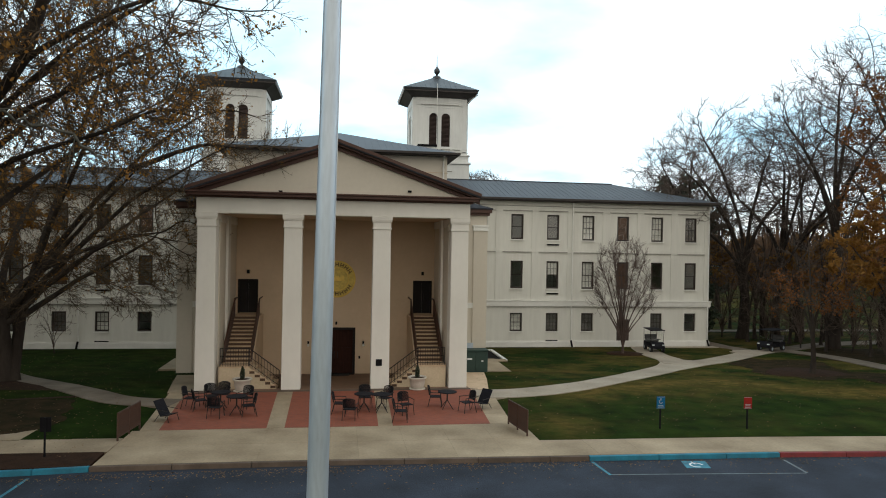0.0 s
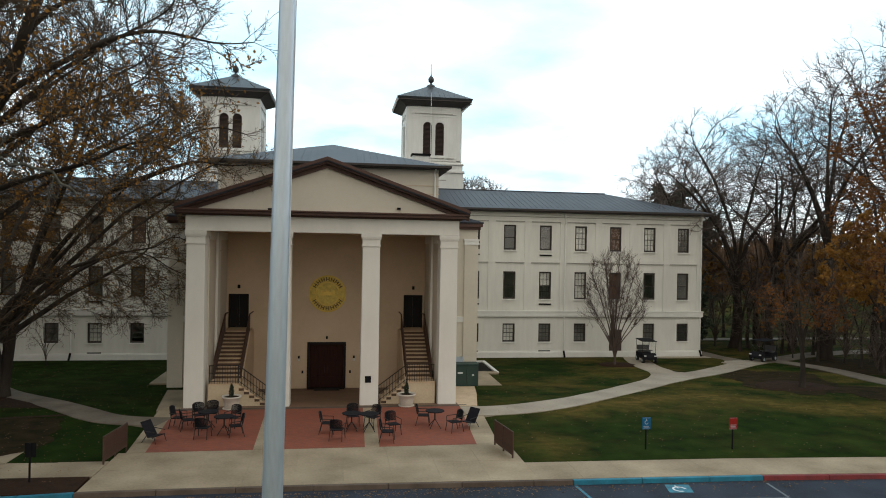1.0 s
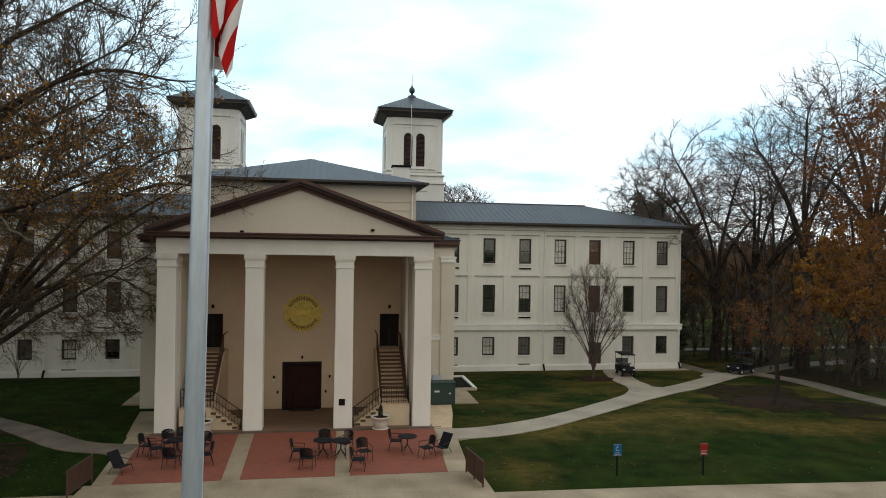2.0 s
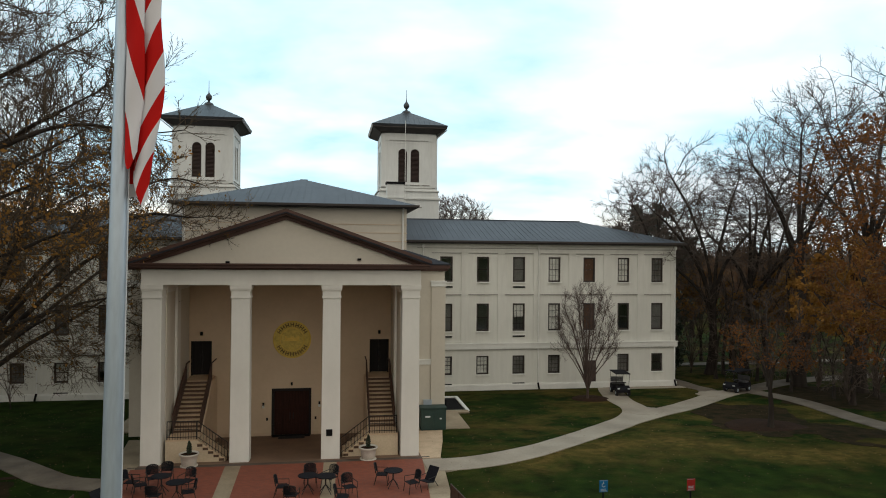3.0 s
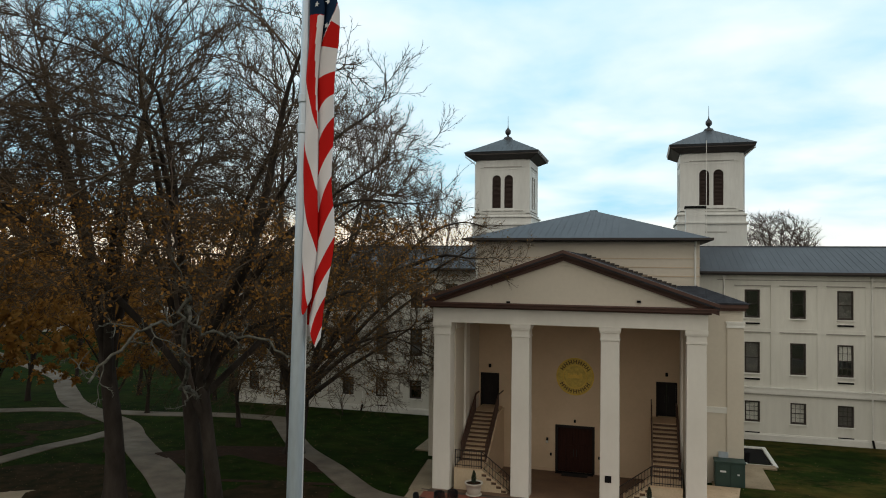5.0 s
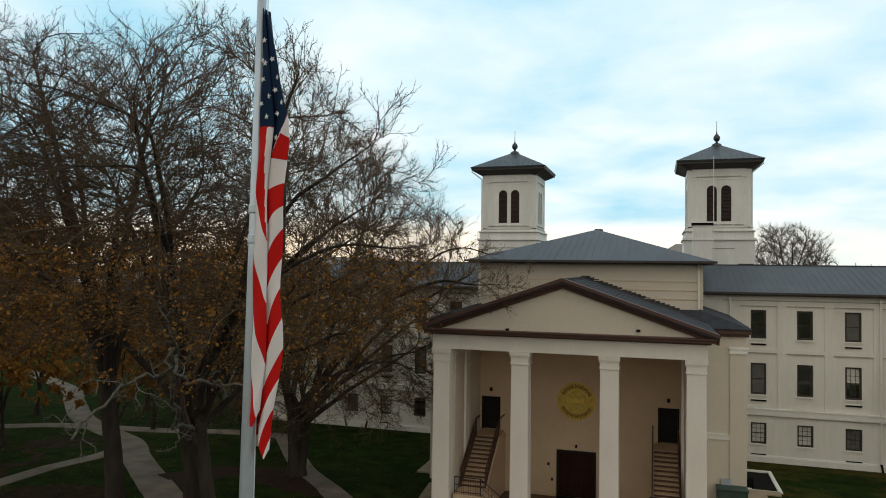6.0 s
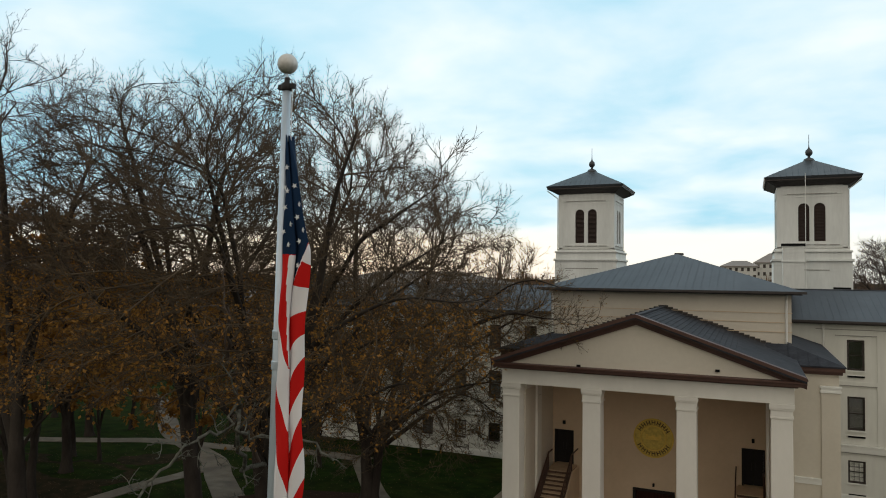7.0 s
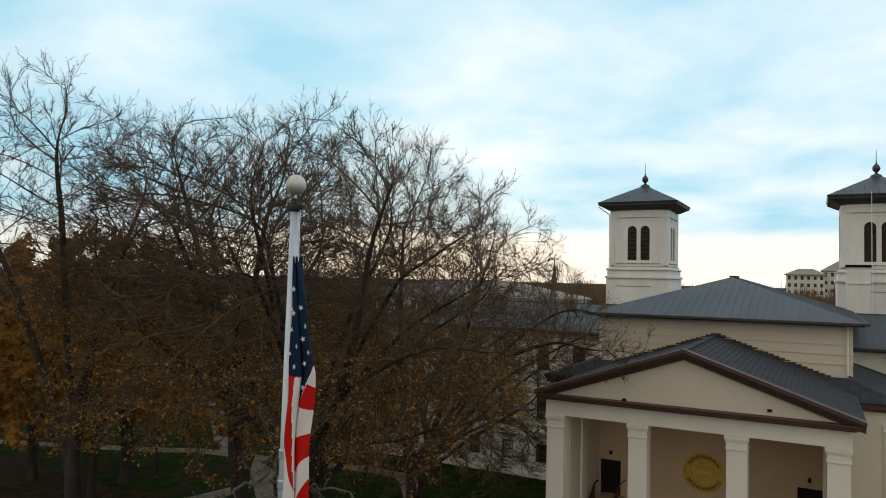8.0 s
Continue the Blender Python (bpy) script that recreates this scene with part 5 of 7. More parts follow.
def tower_parts(s):
    TX = 9.78 if s > 0 else 10.02
    tw = hp("tower", boxes((s * TX - 3.05, s * TX + 3.05, TC - 3.05, TC + 3.05, GRADE, 15.35)), "tower", "square white-painted bell tower", bevel=0.02)
    bm = bmesh.new()
    for z0, z1, h in ((15.35, 15.55, 3.16), (15.55, 16.15, 2.98), (16.15, 16.3, 3.06), (16.3, 16.5, 2.86)):
        box(bm, s * TX - h, s * TX + h, TC - h, TC + h, z0, z1)
    hp("tower_moulding", bm, "tower", "stepped white mouldings", tw, bevel=0.015)
    # belfry: walls as frames round the paired openings on the four faces
    cx = s * TX
    w0, w1 = 17.1, 20.45
    for q in range(4):
        bm = bmesh.new()
        T = 0.35
        holed(bm, -TH, TH, -TH, -TH + T, 16.5, 22.3, [(-1.06, -0.18, w0, w1), (0.18, 1.06, w0, w1)])
        for c in (-0.62, 0.62):          # spandrels over the round heads
            r = 0.44
            for sg in (-1, 1):
                pts = [(c + sg * r, w1)] + [(c + sg * r * math.cos(math.pi / 2 * k / 6), w1 - r + r * math.sin(math.pi / 2 * k / 6)) for k in range(7)]
                va, vb = [bm.verts.new((x, -TH, z)) for x, z in pts], [bm.verts.new((x, -TH + T, z)) for x, z in pts]
                bm.faces.new(va), bm.faces.new(vb[::-1])
                for k in range(len(pts)):
                    j = (k + 1) % len(pts)
                    bm.faces.new((va[k], vb[k], vb[j], va[j]))
        # corner strips, sunk panel edge, sill line
        for x0, x1, z0, z1, d in ((-TH, -TH + 0.42, 16.6, 21.9, 0.05), (TH - 0.42, TH, 16.6, 21.9, 0.05), (-TH + 0.42, TH - 0.42, 21.2, 21.9, 0.05), (-1.5, -1.1, 16.82, 16.92, 0.07), (-0.3, 0.3, 16.82, 16.92, 0.07), (1.1, 1.5, 16.82, 16.92, 0.07), (-1.55, 1.55, 20.98, 21.03, 0.03)):
            box(bm, x0, x1, -TH - d, -TH, z0, z1)
        R = Matrix.Rotation(radians(90 * q), 3, "Z")
        bmesh.ops.rotate(bm, cent=(0, 0, 0), matrix=R, verts=bm.verts[:])
        bmesh.ops.translate(bm, vec=(cx, TC, 0), verts=bm.verts[:])
        hp("belfry_wall", bm, "tower", "white-painted belfry wall with paired arches", tw)
        for c in (-0.62, 0.62):
            bm = bmesh.new()
            for k in range(26):
                z = w0 + 0.06 + k * 0.128
                half = 0.42 if z < w1 - 0.44 else math.sqrt(max(0.01, 0.42 ** 2 - (z - w1 + 0.44) ** 2))
                v = [bm.verts.new((c + x, y, zz)) for x in (-half, half) for y, zz in ((-TH + 0.08, z), (-TH + 0.2, z + 0.09), (-TH + 0.2, z + 0.11), (-TH + 0.08, z + 0.02))]
                for f in ((0, 1, 2, 3), (7, 6, 5, 4), (0, 4, 5, 1), (1, 5, 6, 2), (2, 6, 7, 3), (3, 7, 4, 0)):
                    bm.faces.new([v[i] for i in f])
            box(bm, c - 0.44, c + 0.44, -TH + 0.24, -TH + 0.27, w0, w1)
            bmesh.ops.rotate(bm, cent=(0, 0, 0), matrix=R, verts=bm.verts[:])
            bmesh.ops.translate(bm, vec=(cx, TC, 0), verts=bm.verts[:])
            hp("louvre", bm, "louvre", "dark louvred arch", tw)
    hp("tower_cornice", boxes((cx - TH - 0.12, cx + TH + 0.12, TC - TH - 0.12, TC + TH + 0.12, 22.1, 22.42)), "tower", "", tw)
    bm = bmesh.new()
    taper(bm, cx, TC, 22.0, 22.42, TH + 0.14, 3.62)
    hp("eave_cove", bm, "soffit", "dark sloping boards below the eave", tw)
    for z0, h in ((15.33, 3.19), (16.13, 3.09), (16.48, 2.9)):          # weathered ledges and drip lines
        hp("drip_ledge", boxes((cx - h, cx + h, TC - h, TC + h, z0, z0 + 0.035)), "weathered", "grey weathered ledge", tw)
    for x0, x1, z0 in ((-1.95, 1.95, 21.24), (-2.1, -1.35, 16.78), (-1.1, -0.14, 16.78), (0.14, 1.1, 16.78), (1.35, 2.1, 16.78)):
        hp("drip_ledge", boxes((cx + x0, cx + x1, TC - TH - 0.09, TC - TH, z0, z0 + 0.05)), "weathered", "grey weathered ledge", tw)
        hp("drip_ledge", boxes((cx + TH, cx + TH + 0.09, TC + x0, TC + x1, z0, z0 + 0.05)), "weathered", "grey weathered ledge", tw)
    hp("tower_soffit", boxes((cx - 3.7, cx + 3.7, TC - 3.7, TC + 3.7, 22.42, 22.56)), "soffit", "dark soffit", tw)
    bm = bmesh.new()
    taper(bm, cx, TC, 22.54, 22.74, 3.72, 3.8)
    taper(bm, cx, TC, 22.74, 24.7, 3.76, 0.12)
    hp("tower_roof", bm, "tower_roof", "low dark pyramid roof with seams", tw)
    bm = bmesh.new()
    for k in range(-7, 8):
        x = k * 0.5
        f = 1 - abs(x) / 3.76
        for q in range(4):
            a, b = Vector((x, -3.76, 22.76)), Vector((x, -3.76 * (1 - f) if f else -3.76, 22.76 + 1.96 * f))
            Rz = Matrix.Rotation(radians(90 * q), 3, "Z")
            if f > 0.08:
                rod(bm, Rz @ a + Vector((cx, TC, 0)), Rz @ b + Vector((cx, TC, 0)), 0.02, sides=4)
    hp("roof_seam", bm, "tower_roof", "", tw)
    bm = lathe(bmesh.new(), ((0.52, -0.12), (0.50, 0.05), (0.38, 0.22), (0.14, 0.32), (0.10, 0.42), (0.16, 0.5), (0.28, 0.62), (0.32, 0.8), (0.27, 0.98), (0.14, 1.12), (0.06, 1.25), (0.03, 1.5), (0.02, 2.45)), 12, (cx, TC, 24.55))
    hp("finial", bm, "tower_roof", "dark turned finial with a spike", tw, smooth=True)
    hp("tower_gutter", rod(bmesh.new(), (cx + s * 3.7, TC - 3.6, 22.3), (cx + s * 2.85, TC - 2.8, 21.6), 0.05), "tower", "white rainwater pipe", tw)
    hp("tower_pipe", rod(bmesh.new(), (cx + s * 2.82, TC - 2.82, 21.6), (cx + s * 2.82, TC - 2.82, 13.0), 0.05), "tower", "white rainwater pipe", tw)
    hp("panel_edge", boxes((cx - 2.0, cx + 1.3, TC - 3.09, TC - 3.05, 14.55, 14.62)), "weathered", "", tw)


for s in (1, -1):
    tower_parts(s)
chim = hp("chimney", boxes((7.35, 8.95, 31.4, 32.4, 11.5, 16.55), (7.28, 9.02, 31.33, 32.47, 15.2, 15.32)), "tower", "white-painted chimney by a tower")
hp("chimney_cap", boxes((7.25, 9.05, 31.3, 32.5, 16.55, 16.75)), "black", "dark chimney cap", chim)
hp("mast", rod(bmesh.new(), (9.1, 31.9, 13.0), (9.1, 31.9, 22.7), 0.034, 0.022), "trim", "thin white mast", chim)
hp("roof_vent", boxes((11.0, 12.2, 30.4, 31.0, 11.5, 13.15)), "black", "low dark roof vent")

# ---- trees ----
def tubes(P, R, k):
    """Tapered tubes along many polylines at once: P is (B, n, 3), R is (B, n)."""
    B, n, _ = P.shape
    T = np.gradient(P, axis=1)
    T /= np.linalg.norm(T, axis=2, keepdims=True) + 1e-9
    ref = np.tile(np.array([0.31, 0.83, 0.46]), (B, n, 1))
    U = np.cross(T, ref)
    U /= np.linalg.norm(U, axis=2, keepdims=True) + 1e-9
    W = np.cross(T, U)
    ang = 2 * np.pi * np.arange(k) / k
    V = P[:, :, None, :] + R[:, :, None, None] * (np.cos(ang)[None, None, :, None] * U[:, :, None, :] + np.sin(ang)[None, None, :, None] * W[:, :, None, :])
    idx = np.arange(B * n * k).reshape(B, n, k)
    a, b = idx[:, :-1, :], idx[:, 1:, :]
    F = np.stack([a, np.roll(a, -1, 2), np.roll(b, -1, 2), b], -1).reshape(-1, 4)
    return V.reshape(-1, 3), F


def spikes(P, R):
    """Fine twigs as slender three-sided points: P is (B, 2, 3), R is (B, 2)."""
    T = P[:, 1] - P[:, 0]
    T /= np.linalg.norm(T, axis=1, keepdims=True) + 1e-9
    U = np.cross(T, np.array([0.31, 0.83, 0.46]))
    U /= np.linalg.norm(U, axis=1, keepdims=True) + 1e-9
    W = np.cross(T, U)
    ring = [P[:, 0] + R[:, :1] * (math.cos(a) * U + math.sin(a) * W) for a in (0.0, 2.0944, 4.1888)]
    V = np.stack([*ring, P[:, 1]], 1).reshape(-1, 3)
    b = 4 * np.arange(len(P))[:, None]
    return V, np.concatenate([b + np.array(f) for f in ((0, 1, 3), (1, 2, 3), (2, 0, 3))])


def shoots(rng, P, R, per, t0, t1, angle, ratio, n, rise, wig, rtip, rfac=0.62, taper_len=0.45):
    """Side branches on every branch of a level."""
    B, m, _ = P.shape
    L = np.linalg.norm(np.diff(P, axis=1), axis=2).sum(1)
    t = t0 + (t1 - t0) * (np.arange(per)[None, :] + rng.random((B, per))) / per
    f = t * (m - 1)
    i = np.clip(f.astype(int), 0, m - 2)
    fr = (f - i)[..., None]
    bi = np.arange(B)[:, None]
    base = P[bi, i] * (1 - fr) + P[bi, i + 1] * fr
    tan = P[bi, i + 1] - P[bi, i]
    tan /= np.linalg.norm(tan, axis=-1, keepdims=True) + 1e-9
    rb = R[bi, i] * (1 - fr[..., 0]) + R[bi, i + 1] * fr[..., 0]
    az = np.arange(per)[None, :] * 2.4 + rng.random((B, 1)) * 6.28 + rng.normal(0, 0.5, (B, per))
    an = np.radians(rng.normal(angle, angle * 0.22, (B, per)))
    ref = np.where(np.abs(tan[..., 2:3]) > 0.92, np.array([1.0, 0, 0]), np.array([0, 0, 1.0]))
    u = np.cross(tan, ref)
    u /= np.linalg.norm(u, axis=-1, keepdims=True) + 1e-9
    w = np.cross(tan, u)
    d = np.cos(an)[..., None] * tan + np.sin(an)[..., None] * (np.cos(az)[..., None] * u + np.sin(az)[..., None] * w)
    ln = L[:, None] * ratio * (1 - taper_len * t) * rng.uniform(0.65, 1.25, (B, per))
    d, base, ln, rb = d.reshape(-1, 3), base.reshape(-1, 3), ln.reshape(-1), rb.reshape(-1)
    Q = [base]
    for s_ in range(n - 1):
        d = d + np.array([0, 0, rise]) + rng.normal(0, wig, d.shape)
        d /= np.linalg.norm(d, axis=1, keepdims=True)
        Q.append(Q[-1] + d * (ln / (n - 1))[:, None])
    Q = np.stack(Q, 1)
    r0 = np.maximum(rb * rfac, rtip * 1.3)
    RR = r0[:, None] + (rtip - r0[:, None]) * np.linspace(0, 1, n)[None, :] ** 0.8
    return Q, RR


def leaf_quads(rng, pts, size, droop=0.4):
    k = len(pts)
    a = rng.normal(0, 1, (k, 3))
    a[:, 2] -= droop
    a /= np.linalg.norm(a, axis=1, keepdims=True)
    b = np.cross(a, rng.normal(0, 1, (k, 3)))
    b /= np.linalg.norm(b, axis=1, keepdims=True) + 1e-9
    sz = size * rng.uniform(0.6, 1.4, (k, 1))
    V = np.stack([pts, pts + a * sz * 0.5 + b * sz * 0.32, pts + a * sz, pts + a * sz * 0.5 - b * sz * 0.32], 1).reshape(-1, 3)
    return V, np.arange(4 * k).reshape(-1, 4)


def along(rng, P, count, jitter=0.0, lo=0.2):
    B, m, _ = P.shape
    b = rng.integers(0, B, count)
    f = (lo + (1 - lo) * rng.random(count)) * (m - 1)
    i = np.clip(f.astype(int), 0, m - 2)
    fr = (f - i)[:, None]
    return P[b, i] * (1 - fr) + P[b, i + 1] * fr + rng.normal(0, jitter, (count, 3)) if jitter else P[b, i] * (1 - fr) + P[b, i + 1] * fr


def join(*sets):
    V, F, o = [], [], 0
    for v, f in sets:
        V.append(v), F.append(f + o)
        o += len(v)
    return np.concatenate(V), np.concatenate(F)


def resampled(line, spacing):
    """A polyline with even spacing."""
    line = np.asarray(line, float)
    d = np.concatenate([[0], np.cumsum(np.linalg.norm(np.diff(line, axis=0), axis=1))])
    t = np.linspace(0, d[-1], max(2, int(round(d[-1] / spacing)) + 1))
    return np.stack([np.interp(t, d, line[:, k]) for k in range(3)], 1)


def unit(v):
    return v / (np.linalg.norm(v, axis=-1, keepdims=True) + 1e-9)


def grow(rng, P, par, A, step, kill, reach, lift, hub, mid, half):
    """Branches that grow towards free points of the crown, each step drawn by the points nearest to a bud."""
    cap, n = 12000, len(P)
    X = np.zeros((cap, 3))
    X[:n] = P
    up = np.full(cap, -1)
    up[:n] = par
    kids, last = np.zeros(cap, int), np.full(cap, -1)
    for i in range(n):
        if up[i] >= 0:
            kids[up[i]] += 1
            last[up[i]] = i
    heading = np.zeros((cap, 3))
    heading[:n] = unit(X[:n] - X[np.maximum(up[:n], 0)])
    d2 = ((A[:, None] - X[None, :n]) ** 2).sum(2)
    near, dist = d2.argmin(1), np.sqrt(d2.min(1))
    for _ in range(160):
        keep = dist > kill
        A, near, dist = A[keep], near[keep], dist[keep]
        act = dist < reach
        if not act.any():
            break
        u, inv = np.unique(near[act], return_inverse=True)
        S = np.zeros((len(u), 3))
        np.add.at(S, inv, unit(A[act] - X[near[act]]))
        S = unit(unit(S) + 0.5 * heading[u] + 0.25 * unit(X[u] - hub) + np.array([0, 0, lift]) + rng.normal(0, 0.09, S.shape))
        Q = X[u] + S * step
        ok = (kids[u] < 3) & ((last[u] < 0) | (np.linalg.norm(Q - X[last[u]], axis=1) > 0.45 * step))
        ok &= (Q[:, 2] < mid[2] + 0.15 * half[2]) | ((((Q - mid) / half) ** 2).sum(1) < 1.0)     # no shoot leaves the head of the crown
        u, Q, S = u[ok], Q[ok], S[ok]
        k = min(len(u), cap - n)
        if k <= 0:
            break
        u, Q, S = u[:k], Q[:k], S[:k]
        X[n:n + k], up[n:n + k], heading[n:n + k] = Q, u, S
        kids[u] += 1
        last[u] = np.arange(n, n + k)
        d2 = ((A[:, None] - Q[None]) ** 2).sum(2)
        j, m = d2.argmin(1), np.sqrt(d2.min(1))
        near, dist = np.where(m < dist, n + j, near), np.minimum(m, dist)
        n += k
    return X[:n], up[:n]


def build_tree(name, seed, H, at, label, trunk_r=0.38, fork=0.2, stems=6, crown=(9, 9, 9), off=(0, 0), points=1500, twigs=(0.9, 4, 2), leaves=0, leaf="leaf_rust", leaf_size=0.14, bark="bark", twig="twig", tip=0.010, group="", leaf_zone=(0, 1), category="tree", low=0.0, trunks=1, bow=0.5, gap=0.2, lift=0.10, twig_len=0.044, limbs=(), open_=0.5, rise=0.10, stem_len=0.62, grain=0.019):
    """A broadleaf winter tree: trunk and limbs are one part, the spray of branches and twigs another, leaves a third."""
    rng = np.random.default_rng(seed)
    ob = thing(name, at, label, category, group)
    n, tl, step = 9, H * fork, H * grain
    c, r = np.array([off[0], off[1], H - crown[2]]), np.array(crown, float)
    z = np.linspace(-0.06, 1, n)
    zz = np.linspace(0, 1, n)
    P, par, R0, girth = [], [], [], {}
    tops = []
    for q in range(trunks):
        a = 2.4 * q + seed
        lean = rng.normal(0, 0.05, 2) + np.array([off[0], off[1]]) * 0.3 / H
        if trunks > 1:
            lean = lean + 0.16 * (1 if gap < 0.5 else 0.3) * np.array([math.cos(a), math.sin(a)])
        T = np.stack([lean[0] * tl * np.maximum(z, 0) + 0.03 * tl * np.sin(3 * z + q) + gap * q * math.cos(a),
                      lean[1] * tl * np.maximum(z, 0) + 0.03 * tl * np.cos(2.5 * z + q) - 0.03 * tl + gap * q * math.sin(a),
                      tl * z * (1 - 0.12 * q)], 1)
        TR = trunk_r * (1 - 0.15 * q) * (1.0 - 0.28 * zz + 0.7 * np.exp(-zz * 9))
        ids = []
        for p, rr in zip(T, TR):
            par.append(ids[-1] if ids else -1), P.append(p), R0.append(rr)
            ids.append(len(P) - 1)
        tops.append(ids)
    # the main stems part from the trunk and fan out through the crown
    for q in range(stems):
        u = (q + 0.5) / stems
        el = math.asin(min(0.99, low + (1 - low) * (1 - u) ** 0.8))
        az = 2.39996 * q + seed + rng.normal(0, 0.2)
        tgt = c + r * stem_len * np.array([math.cos(el) * math.cos(az), math.cos(el) * math.sin(az), math.sin(el)])
        ids = tops[q % trunks]
        i0 = ids[-1 - (0 if q < trunks else int(rng.integers(0, 3)))]
        p, d = P[i0], unit(P[i0] - P[i0 - 1])
        ctl = p + d * np.linalg.norm(tgt - p) * bow * rng.uniform(0.8, 1.15)
        t = np.linspace(0, 1, 12)[:, None]
        line = resampled((1 - t) ** 2 * p + 2 * t * (1 - t) * ctl + t ** 2 * tgt, step)
        k = i0
        for j, v in enumerate(line[1:]):
            P.append(v + rng.normal(0, 0.10 * step, 3)), par.append(k), R0.append(0)
            k = len(P) - 1
            girth[k] = trunk_r * 0.46 * (1 - 0.85 * j / len(line))
    extra = []
    for row in limbs:
        line = resampled(np.array(row, float) - np.array(at), step)
        k = int(np.argmin([np.linalg.norm(p - line[0]) for p in P]))
        for j, v in enumerate(line):
            P.append(v + rng.normal(0, 0.10 * step, 3)), par.append(k), R0.append(0)
            k = len(P) - 1
            girth[k] = trunk_r * 0.40 * (1 - 0.85 * j / len(line))
        m = int(len(line) * 3.2)
        f = rng.uniform(0.3, 1.08, m)
        pos = np.stack([np.interp(f * (len(line) - 1), np.arange(len(line)), line[:, j]) for j in range(3)], 1)
        extra.append(pos + rng.normal(0, 1.0, (m, 3)) * (0.35 + 0.75 * f[:, None]) * np.array([1, 1, 0.8]) + np.array([0, 0, 0.3]))
    # free points fill the lumpy crown, thinner inside and with gaps
    A = unit(rng.normal(0, 1, (points * 3, 3)))
    lump = 1 + 0.09 * np.sin(5.1 * A[:, 0] + seed) * np.cos(4.3 * A[:, 1] + 2 * seed) + 0.07 * np.sin(9.7 * A[:, 2] + 7.3 * A[:, 0] + seed)
    rho = rng.random(len(A)) ** (1 / (3 + 5 * open_))
    A = A * (rho * lump)[:, None]
    hole = np.sin(A @ np.array([7.1, 3.3, 2.9]) + seed) + np.sin(A @ np.array([-3.7, 6.9, 4.1]) + 2 * seed) + np.sin(A @ np.array([2.3, -4.9, 7.7]))
    A = A[(A[:, 2] > low - 0.12 * rng.random(len(A))) & (hole > -2.4 + 1.6 * open_)][:points]
    A = np.concatenate([c + r * A * 0.88, *extra])
    X, up = grow(rng, P, par, A, step, 2.1 * step, 14 * step, lift, np.array([0, 0, tl * 0.9]), c, r)
    n0, n = len(R0), len(X)
    kids = np.bincount(up[up >= 0], minlength=n)
    thin = tip * 1.25
    ex = min(3.0, max(1.75, math.log(max(2, (kids == 0).sum())) / math.log(max(1.5, trunk_r * 1.05 / thin))))
    acc, main, best = np.zeros(n), np.full(n, -1), np.zeros(n)
    R = np.zeros(n)
    for i in range(n - 1, -1, -1):
        R[i] = max(thin, acc[i] ** (1 / ex), girth.get(i, 0))
        if i < n0 and R0[i]:
            R[i] = R0[i]
        q = up[i]
        if q >= 0:
            acc[q] += min(R[i], acc[i] ** (1 / ex) if acc[i] else thin) ** ex
            if R[i] > best[q]:
                best[q], main[q] = R[i], i
    free = (up >= 0) & (main >= 0)
    free[:trunks * 9] = False
    for _ in range(3):
        Y = X.copy()
        Y[free] = 0.5 * X[free] + 0.25 * (X[up[free]] + X[main[free]])
        X = Y
    # follow each branch from its fork to its tip
    wood, spray = {}, {}
    for i in range(n):
        if up[i] >= 0 and main[up[i]] == i:
            continue
        ids, k = [], i
        while k >= 0:
            ids.append(k)
            k = main[k]
        pts, rad = X[ids], R[ids]
        if up[i] >= 0:
            pts, rad = np.concatenate([X[up[i]][None], pts]), np.concatenate([[R[i] * 1.08], rad])
        if len(pts) < 2:
            continue
        m = 4 if len(pts) <= 4 else 8 if len(pts) <= 9 else 16 if len(pts) <= 20 else 34
        f = np.linspace(0, len(pts) - 1, m)
        g = np.arange(len(pts))
        row = np.stack([np.interp(f, g, pts[:, j]) for j in range(3)], 1), np.interp(f, g, rad)
        (wood if R[i] > 4 * tip else spray).setdefault((m, 9 if R[i] > 0.12 else 6 if R[i] > 4 * tip else 4), []).append(row)

    def tube_sets(groups):
        return [tubes(np.array([v[0] for v in rows]), np.array([v[1] for v in rows]), sides) for (m, sides), rows in groups.items()]
    place("trunk", raw_mesh("trunk", *join(*tube_sets(wood)), bark, True), ob)
    # twigs along the thin wood, most at the tips, turning up to the light
    ok = np.flatnonzero((R < 4.5 * tip) & (np.arange(n) >= trunks * 9))
    num = rng.poisson(twigs[0], len(ok)) + np.where(kids[ok] == 0, 2, 0)
    who = np.repeat(ok, num)
    tan = unit(X[who] - X[up[who]])
    an = np.radians(rng.normal(33, 9, len(who)))[:, None]
    side_ = unit(np.cross(tan, rng.normal(0, 1, tan.shape)))
    d = np.cos(an) * tan + np.sin(an) * side_
    ln = H * twig_len * rng.uniform(0.5, 1.3, (len(who), 1))
    Q, segs = [X[who]], 1 if tip > 0.0125 else 2
    for _ in range(segs):
        d = unit(d + np.array([0, 0, rise]) + 0.06 * unit(Q[-1] - np.array([0, 0, tl])) + rng.normal(0, 0.05, d.shape))
        Q.append(Q[-1] + d * ln / segs)
    T1 = np.stack(Q, 1)
    R1 = np.minimum(R[who] * 0.75, tip * 1.2)[:, None] * np.linspace(1, 0.7, segs + 1)
    place("crown", raw_mesh("crown", *join(*tube_sets(spray), tubes(T1, R1, 3)), twig, True), ob, label="spray of bare branches")
    sets, last = [], T1
